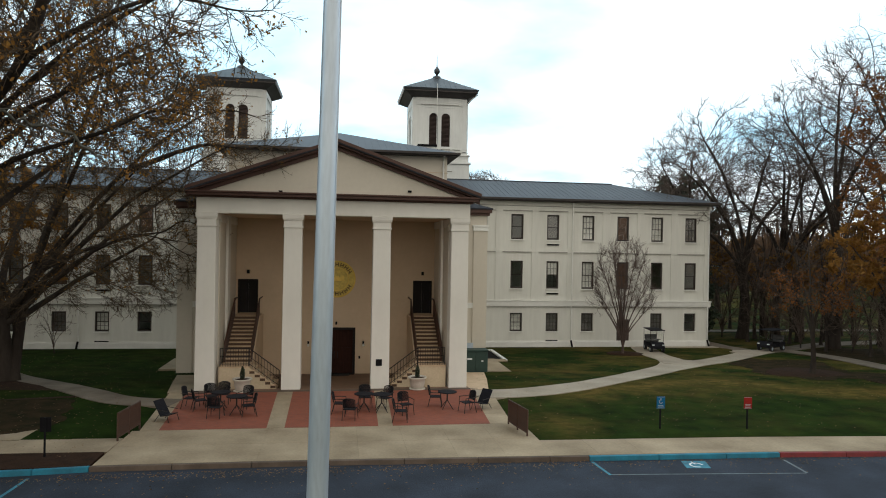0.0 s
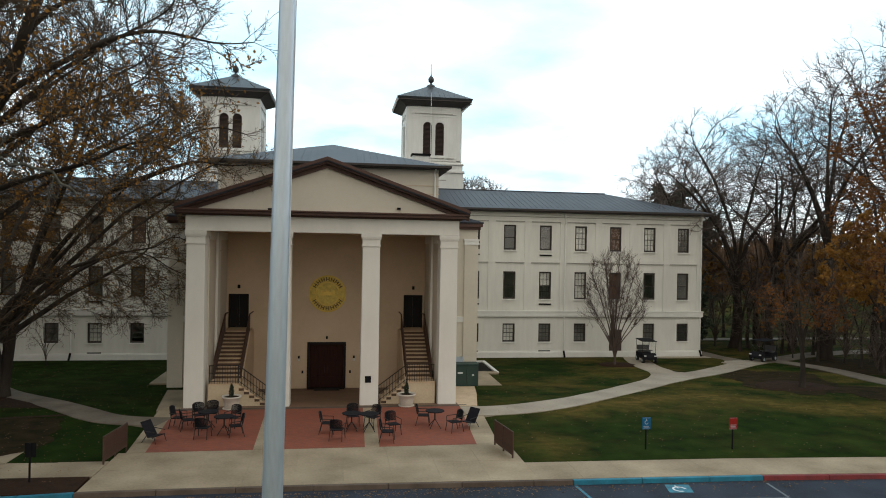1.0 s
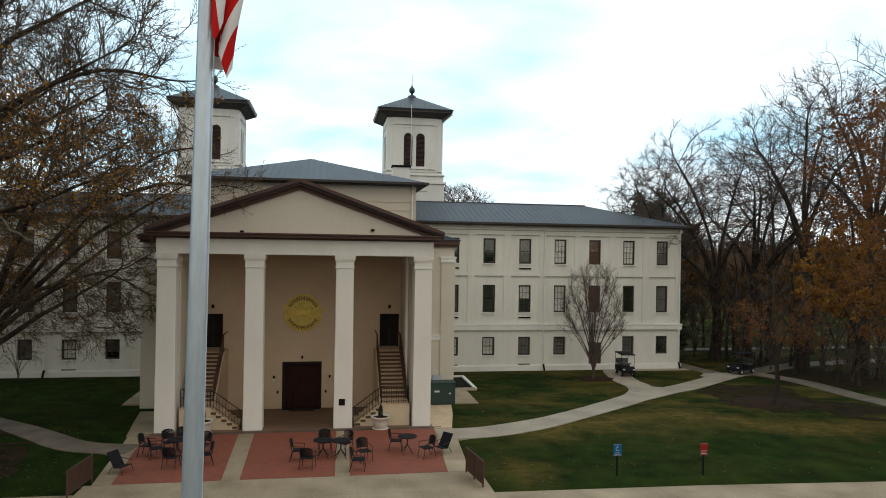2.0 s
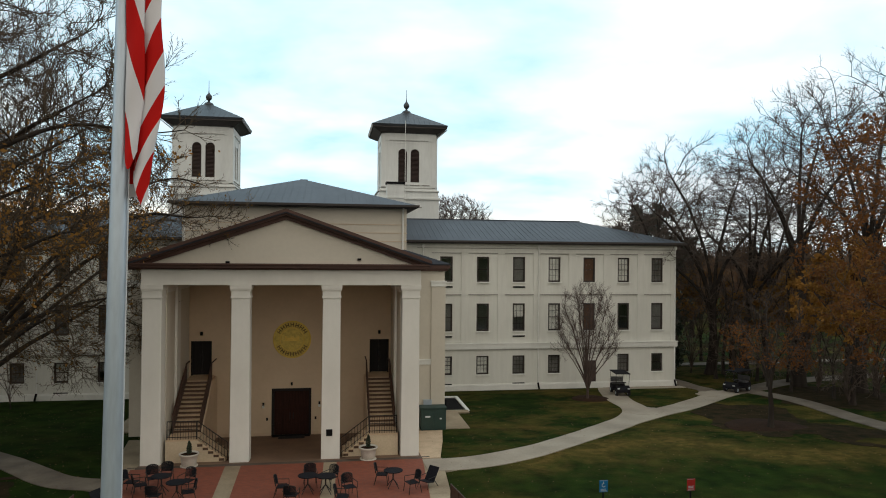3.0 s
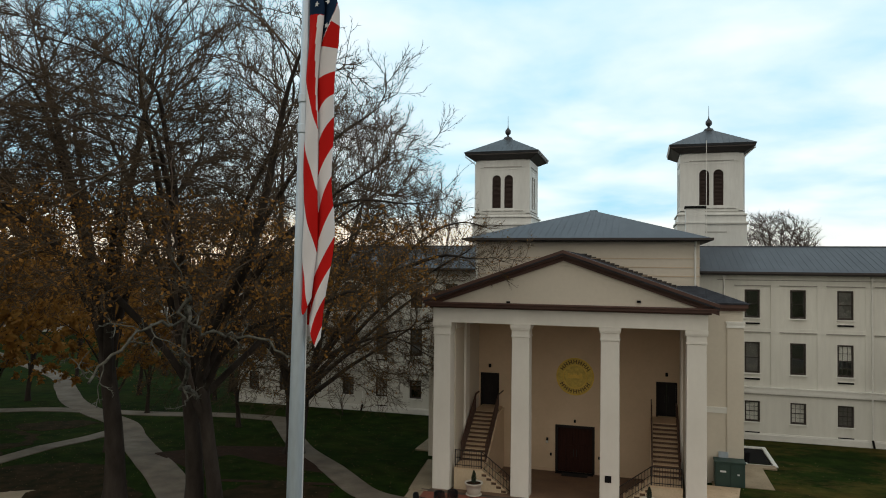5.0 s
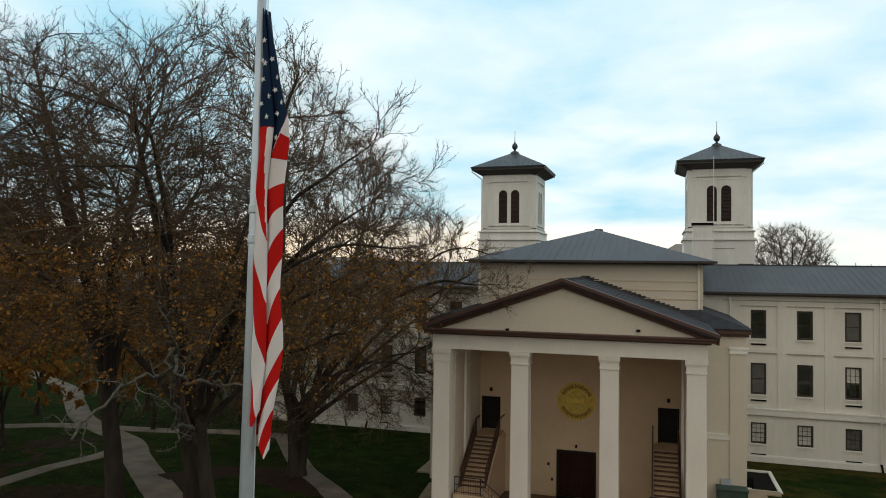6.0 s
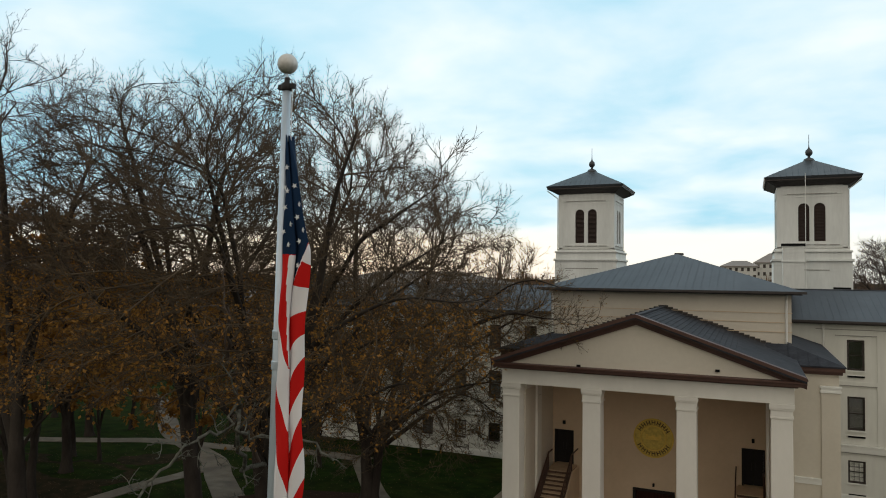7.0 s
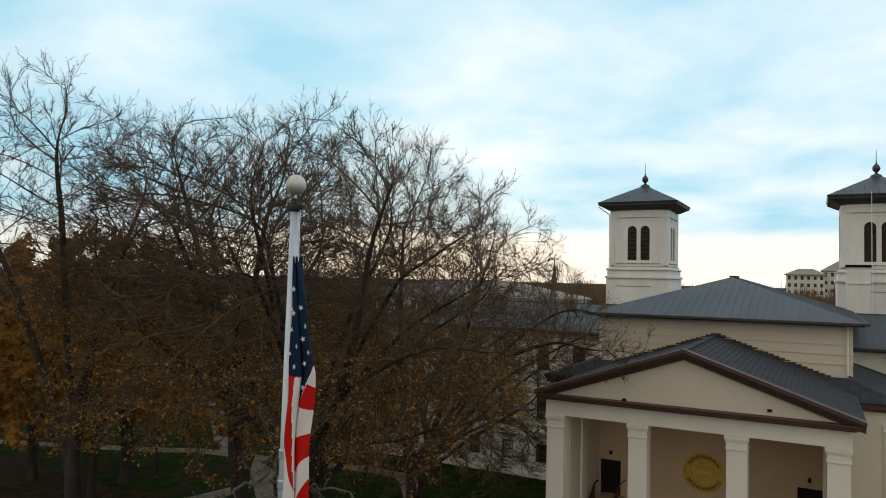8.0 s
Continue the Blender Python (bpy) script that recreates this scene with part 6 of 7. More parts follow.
    for per, ratio in ((twigs[1], 0.50), (twigs[2], 0.58)):
        if per:
            last, R1 = shoots(rng, last, R1, per, 0.12, 1.0, 32, ratio, 2, rise * 0.7, 0.04, tip * 0.66, 0.95, 0.3)
            sets.append(spikes(last, R1))
    tagged(place("twig_spray", raw_mesh("twig_spray", *join(*sets), twig), ob), "fine bare twigs", kind="stuff")
    if leaves:
        pts = along(rng, last, leaves * 4, 0.08)
        zr = pts[:, 2] / H
        pts = pts[(zr >= leaf_zone[0]) & (zr <= leaf_zone[1])][:leaves]
        tagged(place("leaves", raw_mesh("leaves", *leaf_quads(rng, pts, leaf_size), leaf), ob), "dry leaves still on the twigs", kind="stuff")
    return ob


def at_ground(x, y):
    return (x, y, ground_z(x, y) - 0.05)


def copy_tree(ob, x, y, scale, turn, label=""):
    m = Matrix.Translation(at_ground(x, y)) @ Matrix.Rotation(radians(turn), 4, "Z")
    ob2 = copy_thing(ob, m)
    ob2.scale = (scale, scale, scale)
    if label:
        ob2["label"] = label
    return ob2


BARE = "tall bare winter tree with grey-brown bark"
RUST = "tall tree holding rust-coloured dry leaves"
OB, OA = at_ground(-14.4, -8.6), at_ground(-16.8, 4.4)
LIMBS_B = (
    ((-14.0, -9.2, 5.5), (-11.2, -12.2, 8.6), (-7.6, -15.5, 11.4), (-5.6, -15.8, 12.6), (-4.1, -15.8, 13.2), (-2.8, -15.4, 13.0)),
    ((-7.6, -15.5, 11.4), (-6.6, -16.2, 13.6), (-5.6, -17.0, 16.0), (-4.8, -17.2, 17.6)),
    ((-14.0, -9.1, 6.0), (-12.0, -9.2, 9.6), (-10.0, -9.8, 12.0), (-8.2, -10.6, 13.2), (-5.6, -11.6, 14.4)),
    ((-14.0, -9.1, 5.2), (-11.6, -11.0, 7.8), (-9.0, -13.0, 9.2), (-6.4, -14.0, 9.8), (-4.6, -14.4, 10.6)),
    ((-14.0, -9.0, 6.2), (-11.5, -8.8, 9.8), (-8.6, -8.4, 12.8), (-6.2, -8.1, 14.3)),
    ((-14.0, -9.0, 7.0), (-11.4, -9.4, 12.0), (-8.8, -10.4, 15.0), (-5.6, -11.2, 16.6)),
    ((-14.0, -9.0, 5.5), (-11.0, -7.6, 8.8), (-8.4, -6.6, 11.2), (-6.4, -5.8, 12.6)),
    ((-14.0, -9.4, 6.4), (-12.6, -12.0, 10.6), (-11.0, -14.6, 14.0), (-10.4, -16.4, 17.0)))
LIMBS_A = (
    ((-16.6, 4.2, 3.2), (-13.6, 3.6, 7.4), (-10.8, 3.0, 10.4), (-8.4, 2.6, 12.4), (-6.6, 1.8, 13.4), (-5.2, 1.4, 13.6), (-4.1, 1.2, 13.2)),
    ((-10.8, 3.0, 10.4), (-8.2, 2.2, 11.4), (-6.2, 1.4, 11.9), (-4.6, 0.9, 11.6)),
    ((-16.6, 4.2, 3.2), (-13.8, 2.8, 6.2), (-11.4, 1.6, 8.6), (-9.4, 0.6, 10.4)),
    ((-16.6, 4.4, 3.2), (-13.4, 4.6, 6.6), (-10.6, 4.8, 9.4), (-8.6, 4.6, 10.6), (-6.6, 3.9, 11.7), (-5.2, 3.2, 12.2)),
    ((-16.6, 4.6, 3.2), (-13.6, 6.0, 6.0), (-11.0, 7.4, 8.6), (-9.0, 8.4, 10.2)),
    ((-16.6, 4.6, 2.6), (-14.4, 6.6, 4.6), (-12.2, 8.6, 6.2), (-10.4, 10.0, 7.6)),
    ((-16.6, 4.2, 2.6), (-14.2, 3.0, 4.8), (-12.0, 2.2, 6.4), (-10.0, 1.8, 7.4)))
oak_a = build_tree("tree", 11, 23.6, OA, "tall forked bare tree in a mulch bed", 0.44, 0.13, 7, (11, 10.5, 13.0), (1.0, -0.5), 4200, (1.4, 4, 3), 13000, "leaf_brown", 0.10, leaf_zone=(0.20, 0.62), twig_len=0.036, grain=0.0145, twig="twig_rust", trunks=2, low=-0.52, limbs=LIMBS_A, tip=0.0105, bow=0.4, open_=0.35)
oak_b = build_tree("tree", 23, 21.5, OB, "tall broad twin-stemmed tree with lichened limbs", 0.40, 0.30, 7, (9.2, 9.2, 9.4), (3.2, -4.6), 4200, (1.35, 4, 3), 13000, "leaf_rust", 0.10, leaf_zone=(0.30, 0.60), twig_len=0.038, grain=0.0150, twig="twig_rust", trunks=2, gap=0.95, low=-0.20, limbs=LIMBS_B, tip=0.0105, bow=0.4, open_=0.3)
oak_d = build_tree("tree", 29, 22.9, at_ground(-19.2, -7.7), "tall bare tree with a dense round crown", 0.46, 0.30, 7, (8.2, 8.4, 8.8), (1.2, -3.0), 3300, (1.25, 4, 3), 12000, "leaf_rust", 0.11, leaf_zone=(0.36, 0.60), twig="twig_rust", twig_len=0.038, grain=0.0150, low=-0.16, tip=0.0105, bow=0.4, open_=0.3)
oak_c = build_tree("tree", 37, 17.5, at_ground(-38.0, 0.0), BARE, 0.36, 0.2, 6, (7.5, 7.5, 8), (0, 0), 500, (1.0, 4, 0), 11000, "leaf_rust", 0.18, leaf_zone=(0.12, 0.85), low=-0.3, tip=0.013, grain=0.026)
oak_e = build_tree("tree", 43, 22.8, at_ground(-19.6, -16.2), "tall open bare tree with heavy upswept limbs", 0.38, 0.34, 5, (6.6, 6.8, 7.8), (-0.6, 0.3), 1900, (1.3, 4, 3), 1500, "leaf_rust", 0.12, leaf_zone=(0.2, 0.65), low=-0.2, open_=0.7, bow=0.36, twig_len=0.038, grain=0.0155)
rust_a = build_tree("tree", 41, 14.0, at_ground(-23.5, 18.0), RUST, 0.24, 0.16, 5, (5.5, 5.5, 6.3), (0, 0), 200, (0.5, 2, 0), 6800, "leaf_rust", 0.30, low=-0.4, tip=0.013, grain=0.032)
light_a = build_tree("tree", 53, 22.5, at_ground(37.0, 25.3), BARE, 0.40, 0.26, 6, (9.5, 9.0, 9.5), (-1.5, 0), 1500, (1.2, 4, 2), twig_len=0.042, tip=0.0135, low=-0.3, grain=0.0185, open_=0.35)
light_b = build_tree("tree", 67, 26.0, at_ground(41.0, 18.4), BARE, 0.45, 0.34, 6, (8.0, 8.0, 9.8), (0, 0), 1400, (1.2, 4, 2), twig_len=0.042, tip=0.0135, low=-0.3, grain=0.0185, open_=0.35)
far_a = build_tree("tree", 71, 20.0, at_ground(-68, 24), BARE, 0.34, 0.26, 5, (6.5, 6.5, 8.0), (0, 0), 330, (0.8, 3, 0), tip=0.020, low=-0.2, grain=0.030)
far_rust = build_tree("tree", 73, 14.0, at_ground(-60, 20), RUST, 0.24, 0.16, 5, (5.5, 5.5, 6.3), (0, 0), 160, (0.5, 2, 0), 4200, "leaf_brown", 0.40, low=-0.3, tip=0.013, grain=0.034)
build_tree("tree", 79, 20.6, at_ground(22.0, 75), "bare round-headed tree behind the wing roof", 0.30, 0.34, 12, (6.4, 6.4, 7.0), (0, 0), 1900, (1.5, 4, 2), tip=0.020, low=-0.4, grain=0.019, open_=0.12, lift=0.45, rise=0.3, twig_len=0.055, stem_len=0.8)

# left grove
copy_tree(oak_c, -47.6, 9.6, 0.95, 200, BARE)
for x, y, sc, tn in ((-33, 20, 0.85, 10), (-41, 20, 0.95, 150), (-47, 13.5, 0.95, 200), (-30, 25, 0.85, 70), (-52, 2, 0.95, 20), (-39, 3.5, 0.7, 320), (-34, 12.5, 0.72, 120), (-48, -7, 0.8, 60), (-34.5, -5, 1.3, 260), (-29.5, -9.4, 1.15, 40), (-32, -15, 1.3, 300), (-27, 0.5, 0.8, 160), (-42, 3.5, 1.3, 80), (-44, -3, 1.3, 20), (-24.5, 10.5, 0.8, 30), (-40, -8, 0.75, 100)):
    copy_tree(rust_a, x, y, sc, tn)
for x, y, sc, tn in ((-52, 24, 0.9, 250), (-37, 33, 0.85, 300), (-57, 9, 0.95, 30), (-47, 40, 0.95, 160), (-62, 38, 1.0, 220), (-72, 14, 1.0, 280), (-74, 30, 1.05, 340), (-28, 41, 0.9, 55), (-66, 2, 1.0, 140), (-85, 22, 1.1, 100), (-60, 54, 1.0, 10), (-40, 52, 0.95, 200), (-82, 46, 1.1, 130), (-27, 55, 0.95, 260)):
    copy_tree(far_rust, x, y, sc, tn)
for x, y, sc, tn in ((-46, 30, 0.72, 250), (-58, 14, 0.78, 10), (-64, 46, 0.85, 170), (-80, 8, 0.85, 300), (-26, 36, 0.7, 120), (-85, 36, 0.9, 40), (-55, 0, 0.9, 220), (-72, 0, 0.9, 90), (-34, 24, 0.65, 60), (-40, 40, 0.75, 180)):
    copy_tree(far_a, x, y, sc, tn)
# trees behind the building and to the right
for k, (x, y, sc, tn) in enumerate(((43.8, 15.0, 1.06, 50), (35.0, 35, 0.72, 75), (44, 6.5, 0.96, 340), (40.6, 25.5, 0.96, 120), (33.8, 30.5, 0.80, 160))):
    copy_tree((light_b, light_a)[k % 2], x, y, sc, tn, BARE)
for x, y, sc, tn in ((55, 24, 1.15, 300), (46, 30, 1.1, 120), (52, 8, 1.05, 10), (47.5, 20.5, 1.1, 75), (58, 40, 1.05, 80), (66, 18, 1.3, 160), (50, 52, 1.0, 250), (70, 33, 1.2, 10), (62, 5, 1.2, 200), (80, 24, 1.3, 100), (27, 84, 0.9, 140)):
    copy_tree(far_a, x, y, sc, tn)
rust_b = build_tree("tree", 83, 9.0, at_ground(28.0, 3.4), "young bare tree with few orange dry leaves", 0.17, 0.24, 6, (3.0, 3.0, 3.9), (0, 0), 300, (1.0, 3, 0), 1500, "leaf_orange", 0.14, leaf_zone=(0.10, 0.70), low=-0.4, tip=0.008, grain=0.026)
rust_c = build_tree("tree", 97, 21.5, at_ground(33.0, -3.8), "broad tree with orange-brown dry leaves", 0.32, 0.12, 10, (7.6, 7.4, 10.6), (0, 0), 950, (0.9, 3, 2), 19000, "leaf_orange", 0.18, leaf_zone=(0, 0.80), low=-0.9, grain=0.020)
for x, y, sc, tn in ((39, 10, 0.9, 40), (46, 19, 0.8, 100), (36.5, 0.5, 0.85, 170)):
    copy_tree(rust_a, x, y, sc, tn)
for x, y, sc, tn in ((52, 33, 0.9, 230), (43, 25, 0.7, 310), (40.5, 33, 0.75, 20), (56, 14, 0.95, 85), (64, 26, 0.9, 190)):
    copy_tree(far_rust, x, y, sc, tn)
for x, y, sc, tn in ((38.5, 16, 0.36, 10), (43.5, 13, 0.42, 130), (47, 23.5, 0.45, 220), (35.5, 29, 0.36, 300), (41.5, 20.5, 0.4, 60), (39.5, 12.5, 0.34, 270), (45.5, 16.5, 0.45, 20), (50, 19, 0.5, 150), (37, 20.5, 0.3, 200), (38.5, 28, 0.6, 40), (42, 29.5, 0.62, 110), (44.5, 24, 0.6, 330), (36.6, 33, 0.55, 180), (41.0, 23.0, 0.52, 250), (48.5, 27, 0.65, 90), (39.2, 21.5, 0.42, 0), (36.2, 23.0, 0.45, 80), (38.2, 25.0, 0.5, 140), (43.0, 21.5, 0.5, 320), (40.5, 27.5, 0.55, 210)):
    copy_tree(far_a, x, y, sc, tn, "low twiggy bare tree in the undergrowth")
thicket = build_tree("bare_shrub", 151, 6.0, at_ground(38.2, 18.6), "tall bare thicket at the edge of the wood", 0.07, 0.06, 14, (2.6, 2.4, 3.3), (0, 0), 330, (1.3, 3, 0), tip=0.011, low=-0.5, category="shrub", lift=0.25, grain=0.03)
for x, y, sc, tn in ((40.2, 15.2, 1.1, 70), (37.6, 22.4, 1.15, 190), (35.6, 26.2, 1.2, 20), (41.6, 18.8, 1.3, 140), (38.6, 9.8, 0.9, 250), (42.6, 11.6, 1.2, 310), (39.4, 24.6, 1.4, 100), (36.4, 30.6, 1.3, 220)):
    copy_tree(thicket, x, y, sc, tn)
# ornamental tree before the wing
build_tree("small_tree", 101, 9.0, at_ground(21.1, 15.1), "small bare tree with upswept reddish branches", 0.12, 0.07, 20, (2.6, 2.6, 4.2), (0, 0), 520, (1.2, 3, 2), bark="twig_purple", twig="twig_purple", tip=0.0075, low=-0.45, bow=0.30, lift=0.5, twig_len=0.075, grain=0.022, stem_len=0.85, rise=0.4)
solid("mulch_bed", lathe(bmesh.new(), ((1.5, -0.1), (1.4, 0.03), (0.4, 0.09)), 24, (21.4, 15.1, ground_z(0, 15.1))), "mulch", "round mulch bed under a small tree", "mulch", smooth=True)
solid("mulch_bed", lathe(bmesh.new(), ((2.6, -0.1), (2.4, 0.03), (0.5, 0.1)), 28, (28.0, 3.4, ground_z(0, 3.4))), "mulch", "round mulch bed under a young tree", "mulch", smooth=True)


def long_limb(tree, at, points, radius, seed, counts, mat, label, rise=0.03, wig=0.22, ratio=0.30, tip=0.006, leaves=0):
    """A long crooked limb of a tree, with its own branches and twigs."""
    rng = np.random.default_rng(seed)
    P = np.array(points, float) - np.array(at)
    t = np.linspace(0, len(P) - 1, 22)
    line = np.stack([np.interp(t, np.arange(len(P)), P[:, k]) for k in range(3)], 1) + rng.normal(0, 0.05, (22, 3))
    R = np.linspace(radius, 0.03, 22)
    L1, R1 = shoots(rng, line[None, 5:], R[None, 5:], counts[0], 0.02, 1.0, 52, ratio, 8, rise, wig, min(0.016, radius * 0.16), 0.55, 0.3)
    L2, R2 = shoots(rng, L1, R1, counts[1], 0.12, 1.0, 48, 0.48, 5, rise, wig, 0.009, 0.6, 0.3)
    L3, R3 = shoots(rng, L2, R2, counts[2], 0.12, 1.0, 44, 0.55, 3, rise, wig, 0.007, 0.6, 0.3)
    sets = [tubes(line[None], R[None], 9), tubes(L1, R1, 6), tubes(L2, R2, 4), tubes(L3, R3, 3)]
    last = L3
    if counts[3]:
        last, R4 = shoots(rng, L3, R3, counts[3], 0.1, 1.0, 40, 0.66, 2, rise, wig, tip, 0.6, 0.3)
        sets.append(tubes(last, R4, 3))
    me = raw_mesh("limb", *join(*sets), "bark" if mat == "twig_rust" else mat, True)
    me.materials.append(M[mat])
    wood = len(sets[0][1]) + len(sets[1][1])
    me.polygons.foreach_set("material_index", [0 if k < wood else 1 for k in range(len(me.polygons))])
    limb = place("limb", me, tree, label=label)
    if leaves:
        place("leaves", raw_mesh("leaves", *leaf_quads(rng, along(rng, last, leaves, 0.06), 0.095), "leaf_rust"), limb, label="dry leaves still on the twigs")


LICHEN, PLAIN = "crooked limb crusted with pale lichen", "long bare limb with a spray of twigs"
long_limb(oak_b, OB, ((-13.8, -9.2, 5.6), (-12.0, -12.0, 6.6), (-10.0, -15.2, 7.4), (-8.4, -17.4, 8.8), (-7.5, -18.6, 10.1), (-7.1, -18.9, 10.5)), 0.10, 1, (3, 3, 3, 3), "twig_pale", LICHEN, ratio=0.16)
long_limb(oak_b, OB, ((-7.3, -18.7, 10.2), (-6.7, -19.5, 9.85), (-6.8, -18.9, 9.6), (-6.5, -18.2, 9.45), (-5.8, -17.8, 9.3), (-5.2, -17.5, 8.9)), 0.045, 2, (6, 3, 3, 2), "twig_pale", LICHEN, ratio=0.26, rise=-0.01, wig=0.28)
long_limb(oak_b, OB, ((-7.3, -18.8, 10.4), (-7.2, -19.4, 9.8), (-7.0, -20.2, 9.85), (-6.9, -20.9, 9.8), (-7.2, -21.4, 9.3), (-7.5, -21.7, 8.8)), 0.04, 3, (6, 3, 3, 2), "twig_pale", LICHEN, ratio=0.34, rise=-0.03, wig=0.3)
long_limb(oak_b, OB, ((-12.0, -12.0, 6.6), (-10.6, -14.6, 9.0), (-9.2, -16.8, 10.6), (-8.2, -18.2, 11.8), (-7.4, -19.2, 12.9)), 0.09, 4, (6, 4, 4, 3), "twig", PLAIN, ratio=0.30, wig=0.25)


def evergreen(name, seed, at, h, w, label, count, size=0.22):
    """A dense leafy evergreen: stems inside, an uneven mass of leaves in clumps outside."""
    rng = np.random.default_rng(seed)
    ob = thing(name, at, label, "tree" if h > 6 else "shrub")
    T = np.zeros((1, 8, 3))
    T[0, :, 2] = np.linspace(-0.2, h * 0.8, 8)
    TR = np.linspace(0.03 * w + 0.05, 0.02, 8)[None]
    L1, R1 = shoots(rng, T, TR, 26, 0.05, 1.0, 62, 0.42 * w / h * 2.0, 6, 0.06, 0.12, 0.01)
    L2, R2 = shoots(rng, L1, R1, 6, 0.2, 1.0, 45, 0.5, 4, 0.05, 0.15, 0.006)
    place("trunk", raw_mesh("trunk", *join(tubes(T, TR, 8), tubes(L1, R1, 5), tubes(L2, R2, 3)), "bark", True), ob)
    pts = along(rng, L2, count, 0.10 * w / 4)
    place("leaves", raw_mesh("leaves", *leaf_quads(rng, pts, size, 0.1), "leaf_green"), ob, label="dark glossy evergreen leaves")
    return ob


build_tree("bare_shrub", 141, 4.2, at_ground(-19.4, 17.4), "thin bare shrub beside the wing wall", 0.05, 0.08, 8, (1.5, 1.2, 2.2), (0, 0), 160, (0.9, 3, 0), tip=0.006, low=-0.3, category="shrub", lift=0.2, grain=0.03)
evergreen("magnolia", 5, at_ground(41.5, 47), 17.5, 9.5, "dark dense evergreen tree behind the wing", 16000, 0.5)
evergreen("shrub", 9, at_ground(32.4, 24.5), 7.5, 2.6, "dark tall evergreen beside the wing end", 8000, 0.2)

# distant woods: uncountable, one object
rng = np.random.default_rng(300)
pts, sizes = [], []
for k in range(1500):
    az = rng.uniform(-75, 62)
    d = rng.uniform(115, 420) if az < -14 or az > 22 else rng.uniform(190, 420)
    x, y = d * math.sin(radians(az)), -33 + d * math.cos(radians(az))
    h = rng.uniform(6.5, 14.0) + 2.5 * noise.noise(Vector((x * 0.02, y * 0.02, 0))) + d * 0.005
    pts.append((x, y, -1)), sizes.append(h)
V, F = [], []
for (x, y, z), h in zip(pts, sizes):
    m = 46
    a, r = rng.uniform(0, 6.28, m), np.sqrt(rng.random(m)) * h * 0.36
    bz = h * rng.uniform(0.08, 0.55, m)
    tz = np.minimum(h * (1.02 - 0.5 * (r / (h * 0.36)) ** 2) * rng.uniform(0.85, 1.06, m), h * 1.1)
    bx, by = x + r * 0.55 * np.cos(a), y + r * 0.55 * np.sin(a)
    tx, ty = x + r * np.cos(a), y + r * np.sin(a)
    wd = rng.uniform(0.10, 0.5, m)
    sx, sy = rng.normal(0, 1, m), rng.normal(0, 1, m)
    nn = np.hypot(sx, sy)
    sx, sy = sx / nn * wd, sy / nn * wd
    quad = np.stack([np.stack([bx - sx, by - sy, bz], 1), np.stack([bx + sx, by + sy, bz], 1), np.stack([tx + sx * 0.15, ty + sy * 0.15, tz], 1), np.stack([tx - sx * 0.15, ty - sy * 0.15, tz], 1)], 1).reshape(-1, 3)
    V.append(quad)
V = np.concatenate(V)
F = np.arange(len(V)).reshape(-1, 4)
tagged(new("far_woods", raw_mesh("far_woods", V, F, "far_wood")), "distant winter woods in brown haze", "woods", "", "stuff")

# far buildings
def far_block(name, x, y, w, d, h, label, storeys, cols, rise=3.0, base=-1.0):
    ob = thing(name, (x, y, base), label, "building")
    part("wall", boxes((-w / 2, w / 2, 0, d, 0, h)), "far_wall", ob)
    part("roof", hip_roof(-w / 2 - 0.8, w / 2 + 0.8, -0.8, d + 0.8, h + 0.3, -w * 0.2, w * 0.2, d / 2, h + rise, 0.4), "far_roof", ob, "low dark hipped roof")
    me = mesh_of("window", boxes((-0.6, 0.6, -0.06, 0.05, 0, 1.7)), "frame")
    for r in range(storeys):
        for c in range(cols):
            place("window", me, ob, (-w / 2 + w * (c + 0.5) / cols, 0, h * (r + 0.35) / storeys))
    return ob


far_block("apartment_block", 0.0, 330, 16, 14, 20.5, "pale far-off apartment block with hipped roof", 6, 6)
far_block("apartment_block", 18.0, 338, 22, 16, 22.5, "wide pale far-off apartment block with hipped roof", 6, 8, 5.0)
ch = thing("church_spire", (-132, 357, -1), "slender far-off church spire above the woods", "church")
part("tower", boxes((-1.3, 1.3, -1.3, 1.3, 0, 16)), "far_wood", ch)
part("spire", taper(bmesh.new(), 0, 0, 16, 29, 1.1, 0.08), "far_roof", ch, "dark pointed spire")
far_block("campus_building", -88, 62, 34, 14, 9.5, "pale low building far behind the grove", 3, 9, 2.5)
far_block("campus_building", -60, 92, 46, 16, 12.0, "grey-roofed building behind the trees", 3, 12, 3.5)

# ---- flagpole and flag ----
PX, PY, LEAN = -0.02, -26.92, radians(0.75)
fp = thing("flagpole", (PX, PY, 0), "tall tapered aluminium flagpole with a round finial", "flagpole")
part("pole", lathe(bmesh.new(), ((0.16, -0.3), (0.16, 0.1), (0.107, 0.12), (0.105, 5), (0.086, 9), (0.066, 12.5), (0.048, 15.78)), 24), "pole", fp, smooth=True)
part("base_collar", lathe(bmesh.new(), ((0.3, -0.05), (0.3, 0.05), (0.22, 0.12), (0.12, 0.2)), 24), "pole", fp, smooth=True)
part("truck", lathe(bmesh.new(), ((0.05, 15.78), (0.06, 15.79), (0.06, 15.86), (0.03, 15.88), (0.03, 15.93)), 16), "iron", fp, "dark pulley truck", smooth=True)
for s in (1, -1):
    part("pulley", boxes((s * 0.03, s * 0.11, -0.025, 0.025, 15.80, 15.86)), "iron", fp, bevel=0.008)
part("stem", rod(bmesh.new(), (0, 0, 15.9), (0, 0, 16.02), 0.014, sides=8), "pole", fp)
